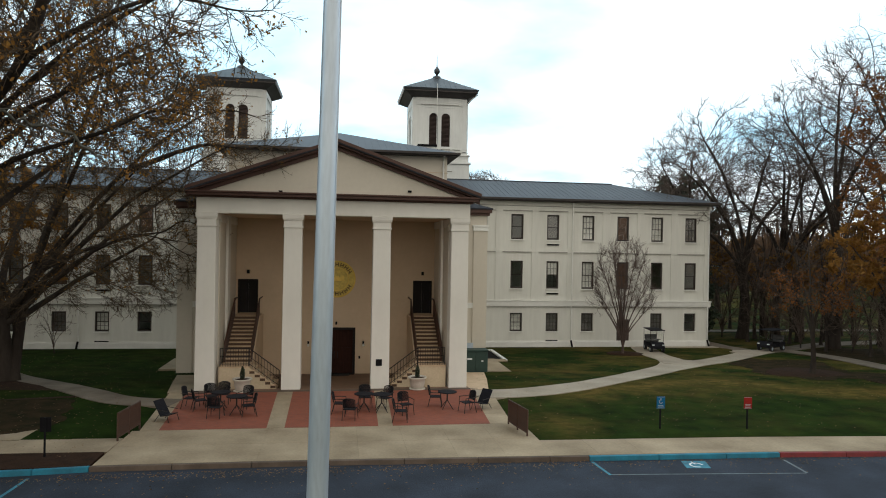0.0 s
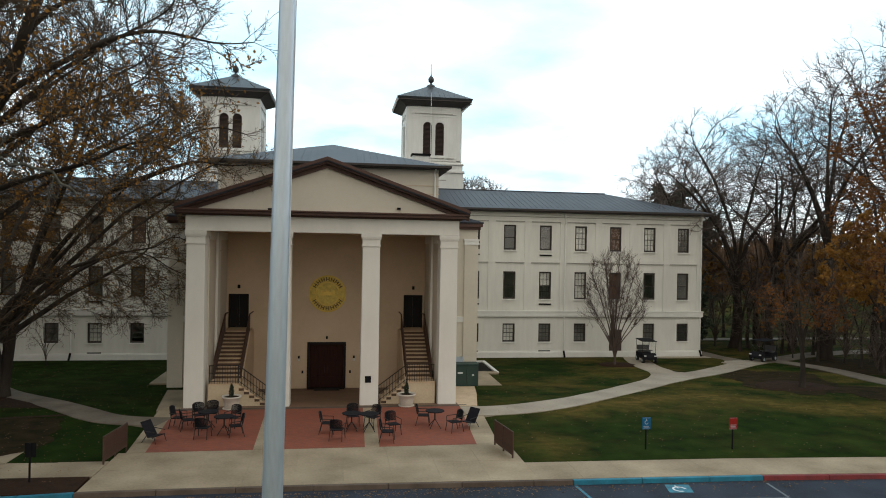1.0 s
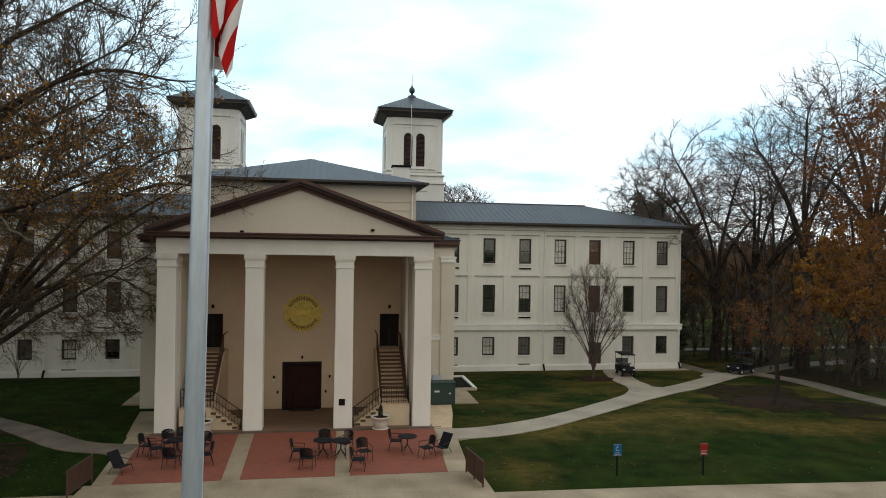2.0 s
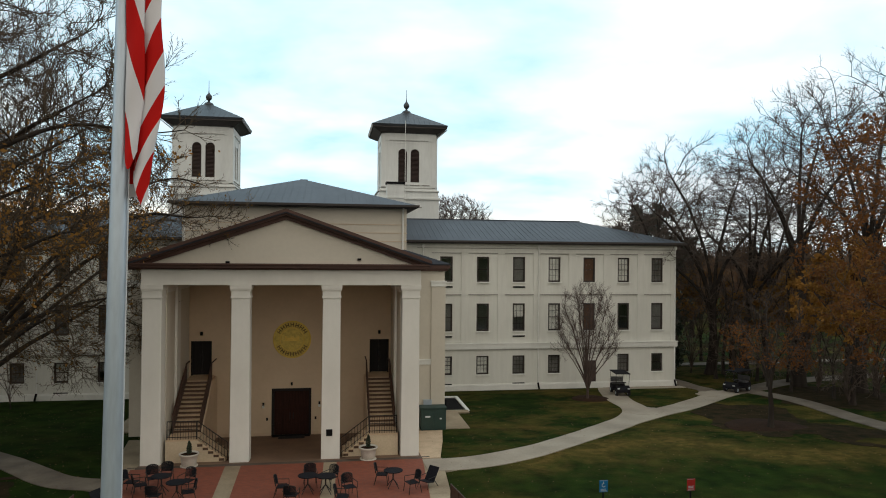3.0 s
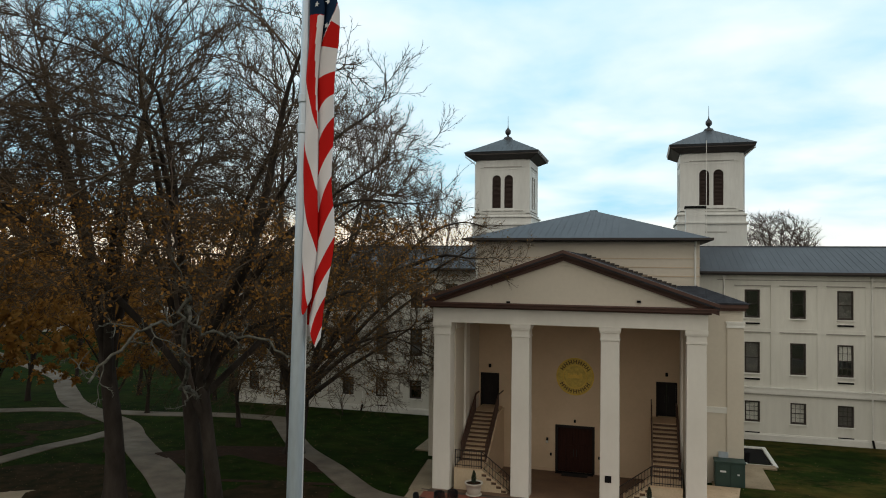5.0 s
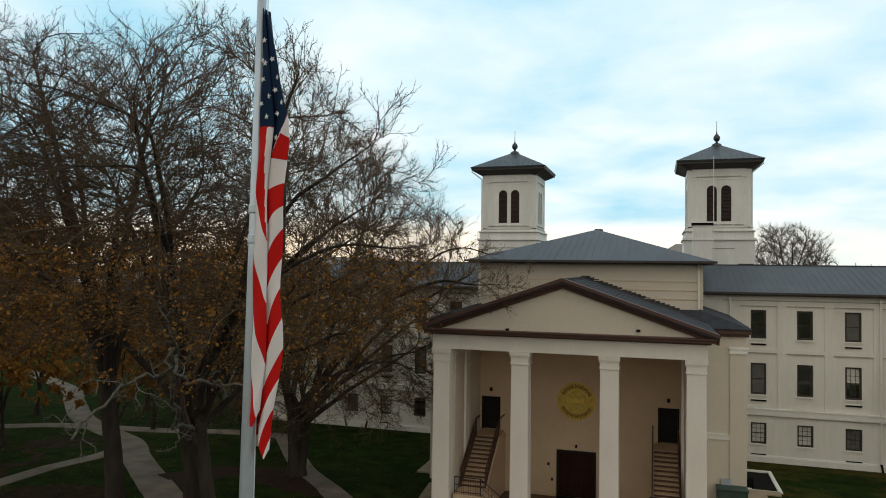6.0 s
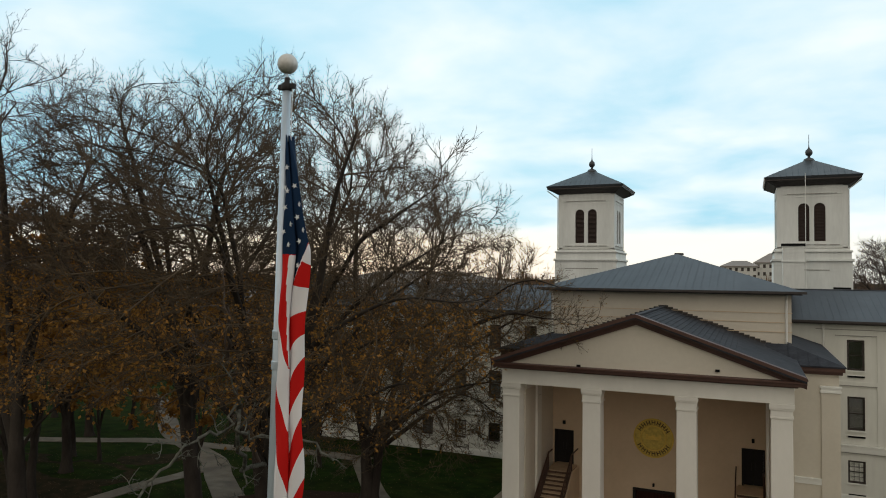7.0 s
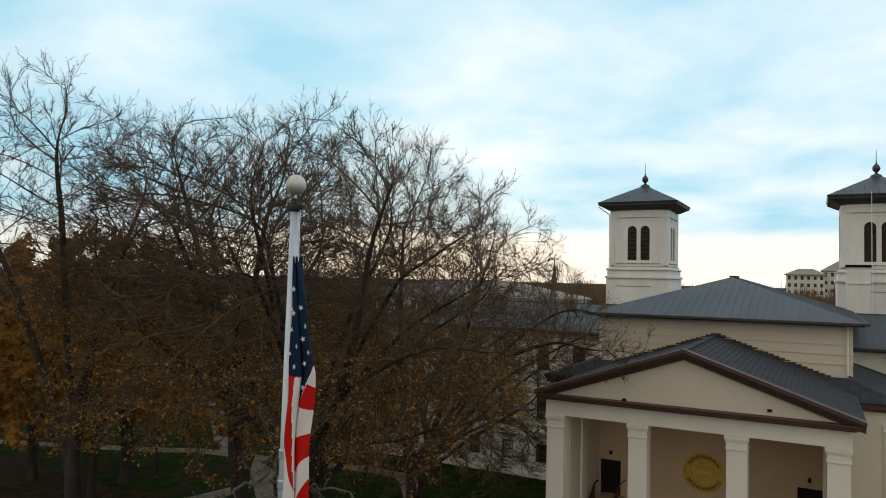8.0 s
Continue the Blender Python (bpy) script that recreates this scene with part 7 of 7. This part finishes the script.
part("ball", lathe(bmesh.new(), [(max(0.002, 0.112 * math.cos(radians(a))), 16.085 + 0.112 * math.sin(radians(a))) for a in range(-90, 91, 12)], 24), "ball", fp, "dull aluminium ball", smooth=True)
part("halyard", rod(bmesh.new(), (0.075, 0.0, 15.82), (0.105, 0.0, 1.4), 0.006, sides=5), "sign_white", fp, "white halyard")
for z in (13.05, 12.72):
    part("clamp", lathe(bmesh.new(), ((0.068, z), (0.075, z + 0.01), (0.075, z + 0.09), (0.068, z + 0.1)), 20), "pole", fp, "metal clamp band")


def flag_row(z):
    """Where the folds of the limp flag lie at height z: inner edge, crease and outer edge."""
    d = 15.28 - z
    full = min(1.0, d / 1.25) * (1 - 0.28 * max(0.0, (d - 3.4) / 1.5))
    sway = 0.018 * math.sin(2.3 * d) + 0.010 * math.sin(5.1 * d + 1)
    inner = 0.066 + 0.012 * math.sin(1.9 * d) - 0.02 * min(1, d / 4)
    return inner, inner + (0.16 + sway) * full, inner + (0.32 + 0.02 * math.sin(3.1 * d + 2) + sway) * full


def flag_point(u, z):
    """u runs 0..1 over the near fold, 1..1.4 back into the crease, 1.4..2.4 over the outer fold, 2.4..3 behind."""
    a, m, o = flag_row(z)
    d = 15.28 - z
    puff = 0.05 * min(1, d / 0.9)
    if u <= 1:
        return Vector((a + (m - a) * u, -0.07 - puff * math.sin(math.pi * u) ** 0.7 - 0.012 * math.sin(7 * d + 4 * u), z))
    if u <= 1.4:
        f = (u - 1) / 0.4
        return Vector((m - 0.03 * f, -0.07 + 0.05 * f, z))
    if u <= 2.4:
        f = u - 1.4
        return Vector((m - 0.03 + (o - m + 0.03) * f, -0.02 - puff * 0.8 * math.sin(math.pi * f) ** 0.8 + 0.012 * math.sin(6 * d + 5 * f), z))
    f = (u - 2.4) / 0.6
    return Vector((o + (a + 0.01 - o) * f, -0.02 + 0.09 * math.sin(math.pi * f * 0.8), z))


def flag_cloth(u, z):
    """Fly and hoist coordinates of the cloth at that place: long stripes on the near fold, short ones on the outer."""
    if u <= 1.2:
        f = min(1, u)
        edge, idx = 13.97, max(0.01, (13.97 - z) / 0.66 - 0.85 * f)
        if 13.97 - z < 1.2 * max(0.0, (f - 0.66) / 0.34):      # a white wedge beside the crease
            idx = -0.5
    else:
        f = max(0.0, min(1, u - 1.4))
        edge = 13.65 + 0.46 * f
        outer = (14.11 - z) / 0.245 if z > 12.89 else 5 + (12.89 - z) / 0.32
        idx = 1 + (1 - f) * (2 + (13.65 - z) / 0.36) + f * outer
    if z > edge:
        return 0.4 * (15.28 - z) / (15.28 - edge) - 1e-4, 0.2
    return 0.41 + 0.58 * (edge - z) / 3.6, (idx + 2.0) / 13


def flag_end(u):
    """The lower hem hangs in points."""
    return 10.95 - 0.18 * math.sin(math.pi * min(1, u)) if u <= 1.2 else 10.42 + 0.35 * abs(min(2.4, u) - 2.1)


fg = thing("flag", (PX, PY, 0), "limp flag of red and white stripes with starred blue canton", "flag")
NU, NZ = 60, 240
fv, co, ff = [], [], []
for j in range(NZ + 1):
    for i in range(NU + 1):
        u = 3.0 * i / NU
        z = 15.28 - (15.28 - flag_end(u)) * j / NZ
        fv.append(tuple(flag_point(u, z)))
        co.append(flag_cloth(u, z))
for j in range(NZ):
    for i in range(NU):
        q = j * (NU + 1) + i
        ff.append((q, q + 1, q + NU + 2, q + NU + 1))
cloth = raw_mesh("cloth", fv, ff, "flag", True)
uv = cloth.uv_layers.new(name="cloth")
uv.data.foreach_set("uv", [c for f in ff for v in f for c in co[v]])
place("cloth", cloth, fg)
bm = bmesh.new()
vs = [[bm.verts.new(((0.034 if k % 2 == 0 else 0.0135) * math.sin(math.pi * k / 5), y, (0.034 if k % 2 == 0 else 0.0135) * math.cos(math.pi * k / 5))) for k in range(10)] for y in (-0.003, 0.003)]
bm.faces.new(vs[0]), bm.faces.new(vs[1][::-1])
star = mesh_of("star", bm, "sign_white")
for k, (u, z) in enumerate(((0.5, 14.92), (0.25, 14.70), (0.72, 14.66), (0.45, 14.48), (0.8, 14.30), (0.25, 14.22), (0.6, 14.08), (2.0, 14.72), (2.2, 14.52), (1.9, 14.38), (2.25, 14.24), (1.85, 14.12), (1.75, 13.86))):
    p = flag_point(u, z)
    st = place("star", star, fg, (p.x, p.y - 0.006, p.z))
    st.rotation_euler = (0, radians(37 * k), radians(20 * math.sin(3 * k)))

fp.rotation_euler = fg.rotation_euler = (0, LEAN, 0)

# ---- plaza furniture ----
def build_chair(at, rz):
    ob = thing("patio_chair", at, "dark steel mesh patio armchair on the brick plaza", "chair", "chairs on the plaza")
    ob.rotation_euler = (0, 0, radians(rz))
    part("seat", boxes((-0.25, 0.25, -0.24, 0.24, 0.42, 0.45)), "mesh_furn", ob, bevel=0.012)
    def back_at(f, z):
        """A point of the curved backrest, f from -1 to 1 across it."""
        return (0.25 * f, 0.23 + 0.055 * (1 - f * f) + 0.20 * (z - 0.45), z)

    bm = bmesh.new()
    for k in range(8):
        f0, f1 = -1 + k / 4, -1 + (k + 1) / 4
        rod(bm, back_at(f0, 0.92 - 0.07 * abs(f0) ** 3), back_at(f1, 0.92 - 0.07 * abs(f1) ** 3), 0.016)
        rod(bm, back_at(f0, 0.52), back_at(f1, 0.52), 0.012)
    for sx in (-1, 1):
        rod(bm, back_at(sx, 0.44), back_at(sx, 0.85), 0.017)
    part("back_frame", bm, "iron", ob)
    bm = bmesh.new()
    for k in range(13):
        f = -0.86 + 1.72 * k / 12
        rod(bm, back_at(f, 0.52), back_at(f, 0.91 - 0.07 * abs(f) ** 3), 0.0165, sides=4)
    part("backrest", bm, "mesh_furn", ob, "close wire back")
    for sx in (-1, 1):
        part("arm", rod(rod(bmesh.new(), (sx * 0.28, 0.30, 0.66), (sx * 0.29, -0.22, 0.65), 0.016), (sx * 0.29, -0.22, 0.65), (sx * 0.28, -0.23, 0.42), 0.014), "iron", ob)
        part("leg", rod(bmesh.new(), (sx * 0.25, -0.22, 0.43), (sx * 0.28, -0.28, 0.0), 0.016), "iron", ob)
        part("leg", rod(bmesh.new(), (sx * 0.25, 0.24, 0.43), (sx * 0.27, 0.34, 0.0), 0.016), "iron", ob)
    return ob


def build_table(at, r=0.41):
    ob = thing("patio_table", at, "round dark steel mesh patio table on the brick plaza", "table", "tables on the plaza")
    part("tabletop", lathe(bmesh.new(), ((r - 0.02, 0.70), (r, 0.71), (r, 0.735), (r - 0.02, 0.74)), 28), "mesh_furn", ob)
    part("stem", rod(bmesh.new(), (0, 0, 0.32), (0, 0, 0.71), 0.03, sides=8), "iron", ob)
    for k in range(4):
        a = math.pi / 4 + math.pi / 2 * k
        c, s_ = math.cos(a), math.sin(a)
        part("leg", rod(rod(bmesh.new(), (0.02 * c, 0.02 * s_, 0.36), (0.16 * c, 0.16 * s_, 0.2), 0.016), (0.16 * c, 0.16 * s_, 0.2), (0.33 * c, 0.33 * s_, 0.0), 0.016), "iron", ob)
    return ob


def plaza_z(y):
    return 0.018 + (0.075 - 0.018) * (y + 0.62) / (-7.36 + 0.62)


chairs = ((-5.9, -3.75, 80), (-5.45, -4.15, 110), (-5.15, -3.3, 25), (-4.73, -2.95, 0), (-4.6, -5.5, 172), (-3.7, -3.85, -25), (-3.38, -5.3, -75),
          (0.28, -5.15, 85), (0.68, -6.2, 168), (2.17, -4.25, -40), (1.35, -4.0, 5), (2.95, -5.55, 20), (2.66, -6.7, 82), (4.40, -4.1, 80), (5.55, -5.35, -70))
first = None
for x, y, rz in chairs:
    if first is None:
        first = build_chair((x, y, plaza_z(y)), rz)
        first.scale = (0.98, 0.98, 0.98)
    else:
        copy_thing(first, Matrix.Translation((x, y, plaza_z(y))) @ Matrix.Rotation(radians(rz), 4, "Z") @ Matrix.Scale(0.98, 4))
first = None
for x, y in ((-4.65, -4.1), (-3.87, -5.0), (1.27, -4.85), (2.0, -5.0), (4.82, -4.65)):
    if first is None:
        first = build_table((x, y, plaza_z(y)))
    else:
        copy_thing(first, Matrix.Translation((x, y, plaza_z(y))))


def build_recliner(at, rz):
    ob = thing("lounge_chair", at, "dark slung lounge chair at the plaza edge", "chair", "lounge chairs by the plaza")
    ob.rotation_euler = (0, 0, radians(rz))
    bm = bmesh.new()
    prof = [(-0.42, 0.36), (0.12, 0.28), (0.62, 1.0)]
    a = [[bm.verts.new((x, y, z + t)) for x in (-0.4, 0.4)] for t in (0.0, 0.035) for y, z in prof]
    for k in (0, 1):
        bm.faces.new((a[k][0], a[k][1], a[k + 1][1], a[k + 1][0])), bm.faces.new((a[k + 3][1], a[k + 3][0], a[k + 4][0], a[k + 4][1]))
        for q in (0, 1):
            bm.faces.new((a[k][q], a[k + 1][q], a[k + 4][q], a[k + 3][q]))
    bm.faces.new((a[0][0], a[3][0], a[3][1], a[0][1])), bm.faces.new((a[2][0], a[2][1], a[5][1], a[5][0]))
    part("sling", bm, "mesh_furn", ob, "dark slung seat and back")
    for sx in (-1, 1):
        part("leg", rod(bmesh.new(), (sx * 0.4, -0.36, 0.36), (sx * 0.42, -0.5, 0.0), 0.018), "iron", ob)
        part("leg", rod(bmesh.new(), (sx * 0.4, 0.2, 0.36), (sx * 0.42, 0.5, 0.0), 0.018), "iron", ob)
        part("arm", rod(bmesh.new(), (sx * 0.42, -0.4, 0.58), (sx * 0.42, 0.34, 0.62), 0.018), "iron", ob)
    return ob


build_recliner((-6.35, -5.9, 0.055), 62).scale = (0.68, 0.68, 0.76)
build_recliner((6.3, -4.75, 0.05), -50).scale = (0.68, 0.68, 0.76)


def planter(x, y):
    z = plaza_z(y)
    ob = thing("planter", (x, y, z), "round white planter with a small clipped conifer", "planter", "planters by the stairs")
    part("saucer", lathe(bmesh.new(), ((0.34, 0), (0.40, 0.02), (0.40, 0.05), (0.32, 0.05)), 24), "pot", ob, smooth=True)
    part("pot", lathe(bmesh.new(), ((0.31, 0.04), (0.355, 0.28), (0.385, 0.50), (0.44, 0.53), (0.455, 0.57), (0.455, 0.61), (0.40, 0.61), (0.38, 0.55)), 24), "pot", ob, smooth=True)
    part("soil", lathe(bmesh.new(), ((0.375, 0.50), (0.38, 0.55), (0.1, 0.58)), 20), "mulch", ob)
    rng = np.random.default_rng(int(abs(x) * 10))
    n = 1500
    h = rng.random(n)
    r = 0.135 * np.sin(np.pi * np.clip(0.10 + 0.90 * h, 0, 1)) ** 0.75 * (1 - 0.35 * h) * (0.5 + 0.5 * rng.random(n))
    a = rng.uniform(0, 6.28, n)
    pts = np.stack([r * np.cos(a), r * np.sin(a), 0.56 + 0.60 * h], 1)
    place("plant", raw_mesh("plant", *leaf_quads(rng, pts, 0.045, -0.5), "leaf_green"), ob, label="small dark conifer")


planter(4.0, -0.38)
planter(-4.28, -0.40)

mat_ = thing("door_mat", (0.05, 5.55, -0.373), "dark rubber mat before the main door", "mat")
bm = boxes((-0.72, 0.72, -0.32, 0.32, 0.0, 0.022))
for k in range(11):
    box(bm, -0.66, 0.66, -0.29 + 0.054 * k, -0.26 + 0.054 * k, 0.022, 0.028)
part("rubber_pad", bm, "rubber", mat_)

# low rail panels at the plaza corners
def rail_panel(x0, y0, x1, y1):
    a, b = Vector((x0, y0, ground_z(x0, y0))), Vector((x1, y1, ground_z(x1, y1)))
    ob = thing("handrail", tuple(a), "low rust-brown metal rail beside the plaza", "railing", "rails by the plaza")
    d = b - a
    for k, f in enumerate((0.0, 0.5, 1.0)):
        p = d * f
        part("post", rod(bmesh.new(), (p.x, p.y, -0.1), (p.x, p.y, 0.98), 0.035, sides=8), "rail_brown", ob)
    for z in (0.96, 0.14):
        part("rail", rod(bmesh.new(), (0, 0, z), (d.x, d.y, d.z + z), 0.032, sides=8), "rail_brown", ob)
    n = 30
    me = mesh_of("slat", boxes((-0.012, 0.012, -0.03, 0.03, 0.14, 0.95)), "rail_brown")
    ang = math.degrees(math.atan2(d.y, d.x)) - 90
    for k in range(1, n):
        p = d * (k / n)
        place("slat", me, ob, (p.x, p.y, p.z), rz=ang)


rail_panel(7.08, -9.3, 6.82, -7.5)
rail_panel(-7.3, -8.7, -7.1, -6.8)

# sign posts
def sign_post(x, y, mat, label, h=1.25, sign=(0.34, 0.46), bars=3, symbol=False):
    ob = thing("sign_post", (x, y, ground_z(x, y)), label, "sign")
    part("post", rod(bmesh.new(), (0, 0.03, -0.2), (0, 0.03, h), 0.034, sides=8), "black", ob, "black steel post")
    w, t = sign
    part("sign_plate", boxes((-w / 2, w / 2, -0.02, 0.0, h - t, h)), mat, ob, bevel=0.004)
    part("border", boxes((-w / 2 + 0.012, w / 2 - 0.012, -0.023, -0.02, h - 0.022, h - 0.012), (-w / 2 + 0.012, w / 2 - 0.012, -0.023, -0.02, h - t + 0.012, h - t + 0.022)), "sign_faint", ob)
    for k in range(bars):
        z = h - t + 0.05 + k * 0.055
        part("text_bar", boxes((-w * 0.36, w * 0.36 - 0.03 * (k % 2), -0.024, -0.02, z, z + 0.02)), "sign_faint", ob)
    if symbol:
        bm = bmesh.new()
        for k in range(12):
            a0, a1 = 2 * math.pi * (k + 3) / 16, 2 * math.pi * (k + 4) / 16
            bm.faces.new([bm.verts.new((r * math.cos(a), -0.024, h - 0.19 + r * math.sin(a))) for r, a in ((0.055, a0), (0.08, a0), (0.08, a1), (0.055, a1))])
        box(bm, -0.02, 0.01, -0.025, -0.02, h - 0.14, h - 0.05)
        part("symbol", bm, "sign_faint", ob, "white access symbol")
    return ob


sign_post(12.57, -8.65, "sign_blue", "blue parking sign on a black post in the lawn", bars=2, symbol=True)
sign_post(16.03, -8.95, "sign_red", "red parking sign on a black post in the lawn", bars=3)
sb = sign_post(-8.98, -10.35, "black", "black-backed sign on a post in a mulch bed", bars=0)
sb.rotation_euler = (0, 0, radians(180))

# utility cabinet and pipe beside the building
ub = thing("utility_cabinet", (8.2, 6.75, -0.46), "dark green metal utility cabinet beside the portico", "cabinet")
part("body", boxes((-0.75, 0.75, -0.42, 0.42, 0.0, 1.28)), "green_box", ub, bevel=0.02)
part("lid", boxes((-0.79, 0.79, -0.47, 0.44, 1.28, 1.36)), "green_box", ub, bevel=0.015)
part("door", boxes((-0.7, -0.02, -0.44, -0.42, 0.12, 1.2)), "green_box", ub, bevel=0.004)
part("door", boxes((0.02, 0.7, -0.44, -0.42, 0.12, 1.2)), "green_box", ub, bevel=0.004)
part("label_plate", boxes((-0.5, -0.2, -0.445, -0.44, 0.78, 0.88)), "sign_white", ub)
part("label_plate", boxes((0.36, 0.48, -0.445, -0.44, 0.66, 0.74)), "sign_white", ub)
part("base", boxes((-0.85, 0.85, -0.5, 0.5, -0.25, 0.0)), "concrete", ub)
part("meter", boxes((-0.5, 0.0, 0.38, 0.5, 1.36, 1.66)), "pole", ub, "grey meter box above the cabinet")
aw = thing("areaway", (10.55, 14.1, ground_z(0, 14.1)), "low white concrete rim round a dark basement stair", "areaway")
part("rim", boxes((-0.95, -0.72, -2.3, 2.4, -0.2, 0.16), (0.72, 0.95, -2.3, 2.4, -0.2, 0.16), (-0.72, 0.72, 2.17, 2.4, -0.2, 0.16), (-0.72, 0.72, -2.3, -2.08, -0.2, 0.16)), "trim", aw)
# a black slab stands in for the shaded depth of the well
part("well", boxes((-0.72, 0.72, -2.08, 2.17, 0.02, 0.06)), "black", aw, "black slab in place of the shaded stair well")
bn_ = thing("bin", (9.75, 12.5, -0.685), "small black lidded bin beside the basement stair", "bin")
bm = lathe(bmesh.new(), ((0.21, 0.0), (0.23, 0.03), (0.27, 0.62), (0.28, 0.64)), 20)
part("body", bm, "black", bn_, smooth=True)
part("lid", lathe(bmesh.new(), ((0.29, 0.64), (0.30, 0.68), (0.20, 0.75), (0.05, 0.77)), 20), "black", bn_, smooth=True)

# golf carts
def build_cart(at, rz, label):
    ob = thing("golf_cart", at, label, "golf cart", "parked carts")
    ob.rotation_euler = (0, 0, radians(rz))
    bm = bmesh.new()
    prof = [(-1.15, 0.32), (-1.15, 0.68), (-0.95, 0.78), (-0.35, 0.72), (-0.3, 0.4), (0.55, 0.36), (0.7, 0.85), (0.95, 0.82), (1.2, 0.55), (1.2, 0.32)]
    va, vb = [bm.verts.new((-0.55, y, z)) for y, z in prof], [bm.verts.new((0.55, y, z)) for y, z in prof]
    bm.faces.new(va), bm.faces.new(vb[::-1])
    for k in range(len(prof)):
        j = (k + 1) % len(prof)
        bm.faces.new((va[k], vb[k], vb[j], va[j]))
    part("body", bm, "cart", ob, bevel=0.03)
    part("seat", boxes((-0.52, 0.52, -0.85, -0.35, 0.74, 0.88)), "seatmat", ob, bevel=0.03)
    part("backrest", boxes((-0.52, 0.52, -0.98, -0.88, 0.88, 1.3)), "seatmat", ob, bevel=0.03)
    part("canopy", boxes((-0.62, 0.62, -1.1, 0.95, 1.80, 1.86)), "cart", ob, "dark flat canopy", bevel=0.02)
    part("windscreen", boxes((-0.52, 0.52, 0.80, 0.81, 0.88, 1.76)), "glass", ob)
    for sx in (-1, 1):
        for y0, y1 in ((0.75, 0.85), (-1.05, -1.0)):
            part("canopy_post", rod(bmesh.new(), (sx * 0.54, y0, 0.7), (sx * 0.56, y1, 1.81), 0.02), "iron", ob)
        part("headlight", boxes((sx * 0.42 - 0.09, sx * 0.42 + 0.09, 1.14, 1.2, 0.6, 0.68)), "sign_white", ob)
        for y in (-0.78, 0.85):
            bm = lathe(bmesh.new(), ((0.13, -0.1), (0.23, -0.1), (0.25, -0.06), (0.25, 0.06), (0.23, 0.1), (0.13, 0.1)), 18)
            bmesh.ops.rotate(bm, cent=(0, 0, 0), matrix=Matrix.Rotation(radians(90), 3, "Y"), verts=bm.verts[:])
            bmesh.ops.translate(bm, vec=(sx * 0.5, y, 0.25), verts=bm.verts[:])
            whl = part("wheel", bm, "rubber", ob)
            bm = lathe(bmesh.new(), ((0.13, -0.105), (0.13, 0.105)), 14)
            bmesh.ops.rotate(bm, cent=(0, 0, 0), matrix=Matrix.Rotation(radians(90), 3, "Y"), verts=bm.verts[:])
            bmesh.ops.translate(bm, vec=(sx * 0.5, y, 0.25), verts=bm.verts[:])
            part("rim", bm, "pole", whl)
    part("steering_wheel", lathe(bmesh.new(), ((0.15, 0.0), (0.17, 0.015), (0.15, 0.03)), 16, (-0.25, 0.45, 1.02)), "black", ob)
    return ob


build_cart((24.45, 16.9, ground_z(0, 16.9) + 0.04), 172, "dark golf cart with canopy parked on the path").scale = (0.92, 0.92, 0.92)
build_cart((34.3, 16.75, ground_z(0, 16.75) + 0.06), 116, "dark golf cart parked under the trees").scale = (0.98, 0.98, 0.9)

# fallen leaves: uncountable, one object
rng = np.random.default_rng(77)
P = np.concatenate([
    np.stack([rng.uniform(-12, 24, 700), -12.12 - rng.exponential(0.16, 700), np.full(700, -0.045)], 1),
    np.stack([rng.uniform(-8, 9, 500), -11.85 - rng.exponential(0.14, 500), np.full(500, -0.045)], 1),
    np.stack([rng.uniform(-12, 24, 420), -12.2 - rng.exponential(0.9, 420), np.full(420, -0.045)], 1)])
Q = np.stack([rng.uniform(7.5, 34, 900), rng.uniform(-9.5, 14, 900), np.zeros(900)], 1)
Q2 = np.stack([rng.uniform(-45, -8, 3600), rng.uniform(-11, 16, 3600), np.zeros(3600)], 1)
Q = np.concatenate([Q, Q2])
Q[:, 2] = np.interp(Q[:, 1], (-12, 0, 6.3, 20.3), (0.1, 0.0, -0.43, -1.0)) + 0.045
P = np.concatenate([P, Q])
a = rng.uniform(0, 6.28, len(P))
sz = rng.uniform(0.018, 0.045, len(P))
dx, dy = np.cos(a) * sz, np.sin(a) * sz
tilt = rng.uniform(-0.02, 0.03, len(P))
V = np.stack([P + np.stack([dx, dy, tilt * 0], 1), P + np.stack([-dy * 0.6, dx * 0.6, np.abs(tilt)], 1), P - np.stack([dx, dy, tilt * 0], 1), P + np.stack([dy * 0.6, -dx * 0.6, np.abs(tilt) * 0.5], 1)], 1).reshape(-1, 3)
tagged(new("fallen_leaves", raw_mesh("fallen_leaves", V, np.arange(len(V)).reshape(-1, 4), "leaf_litter")), "scattered dry fallen leaves", "leaves", "", "stuff")
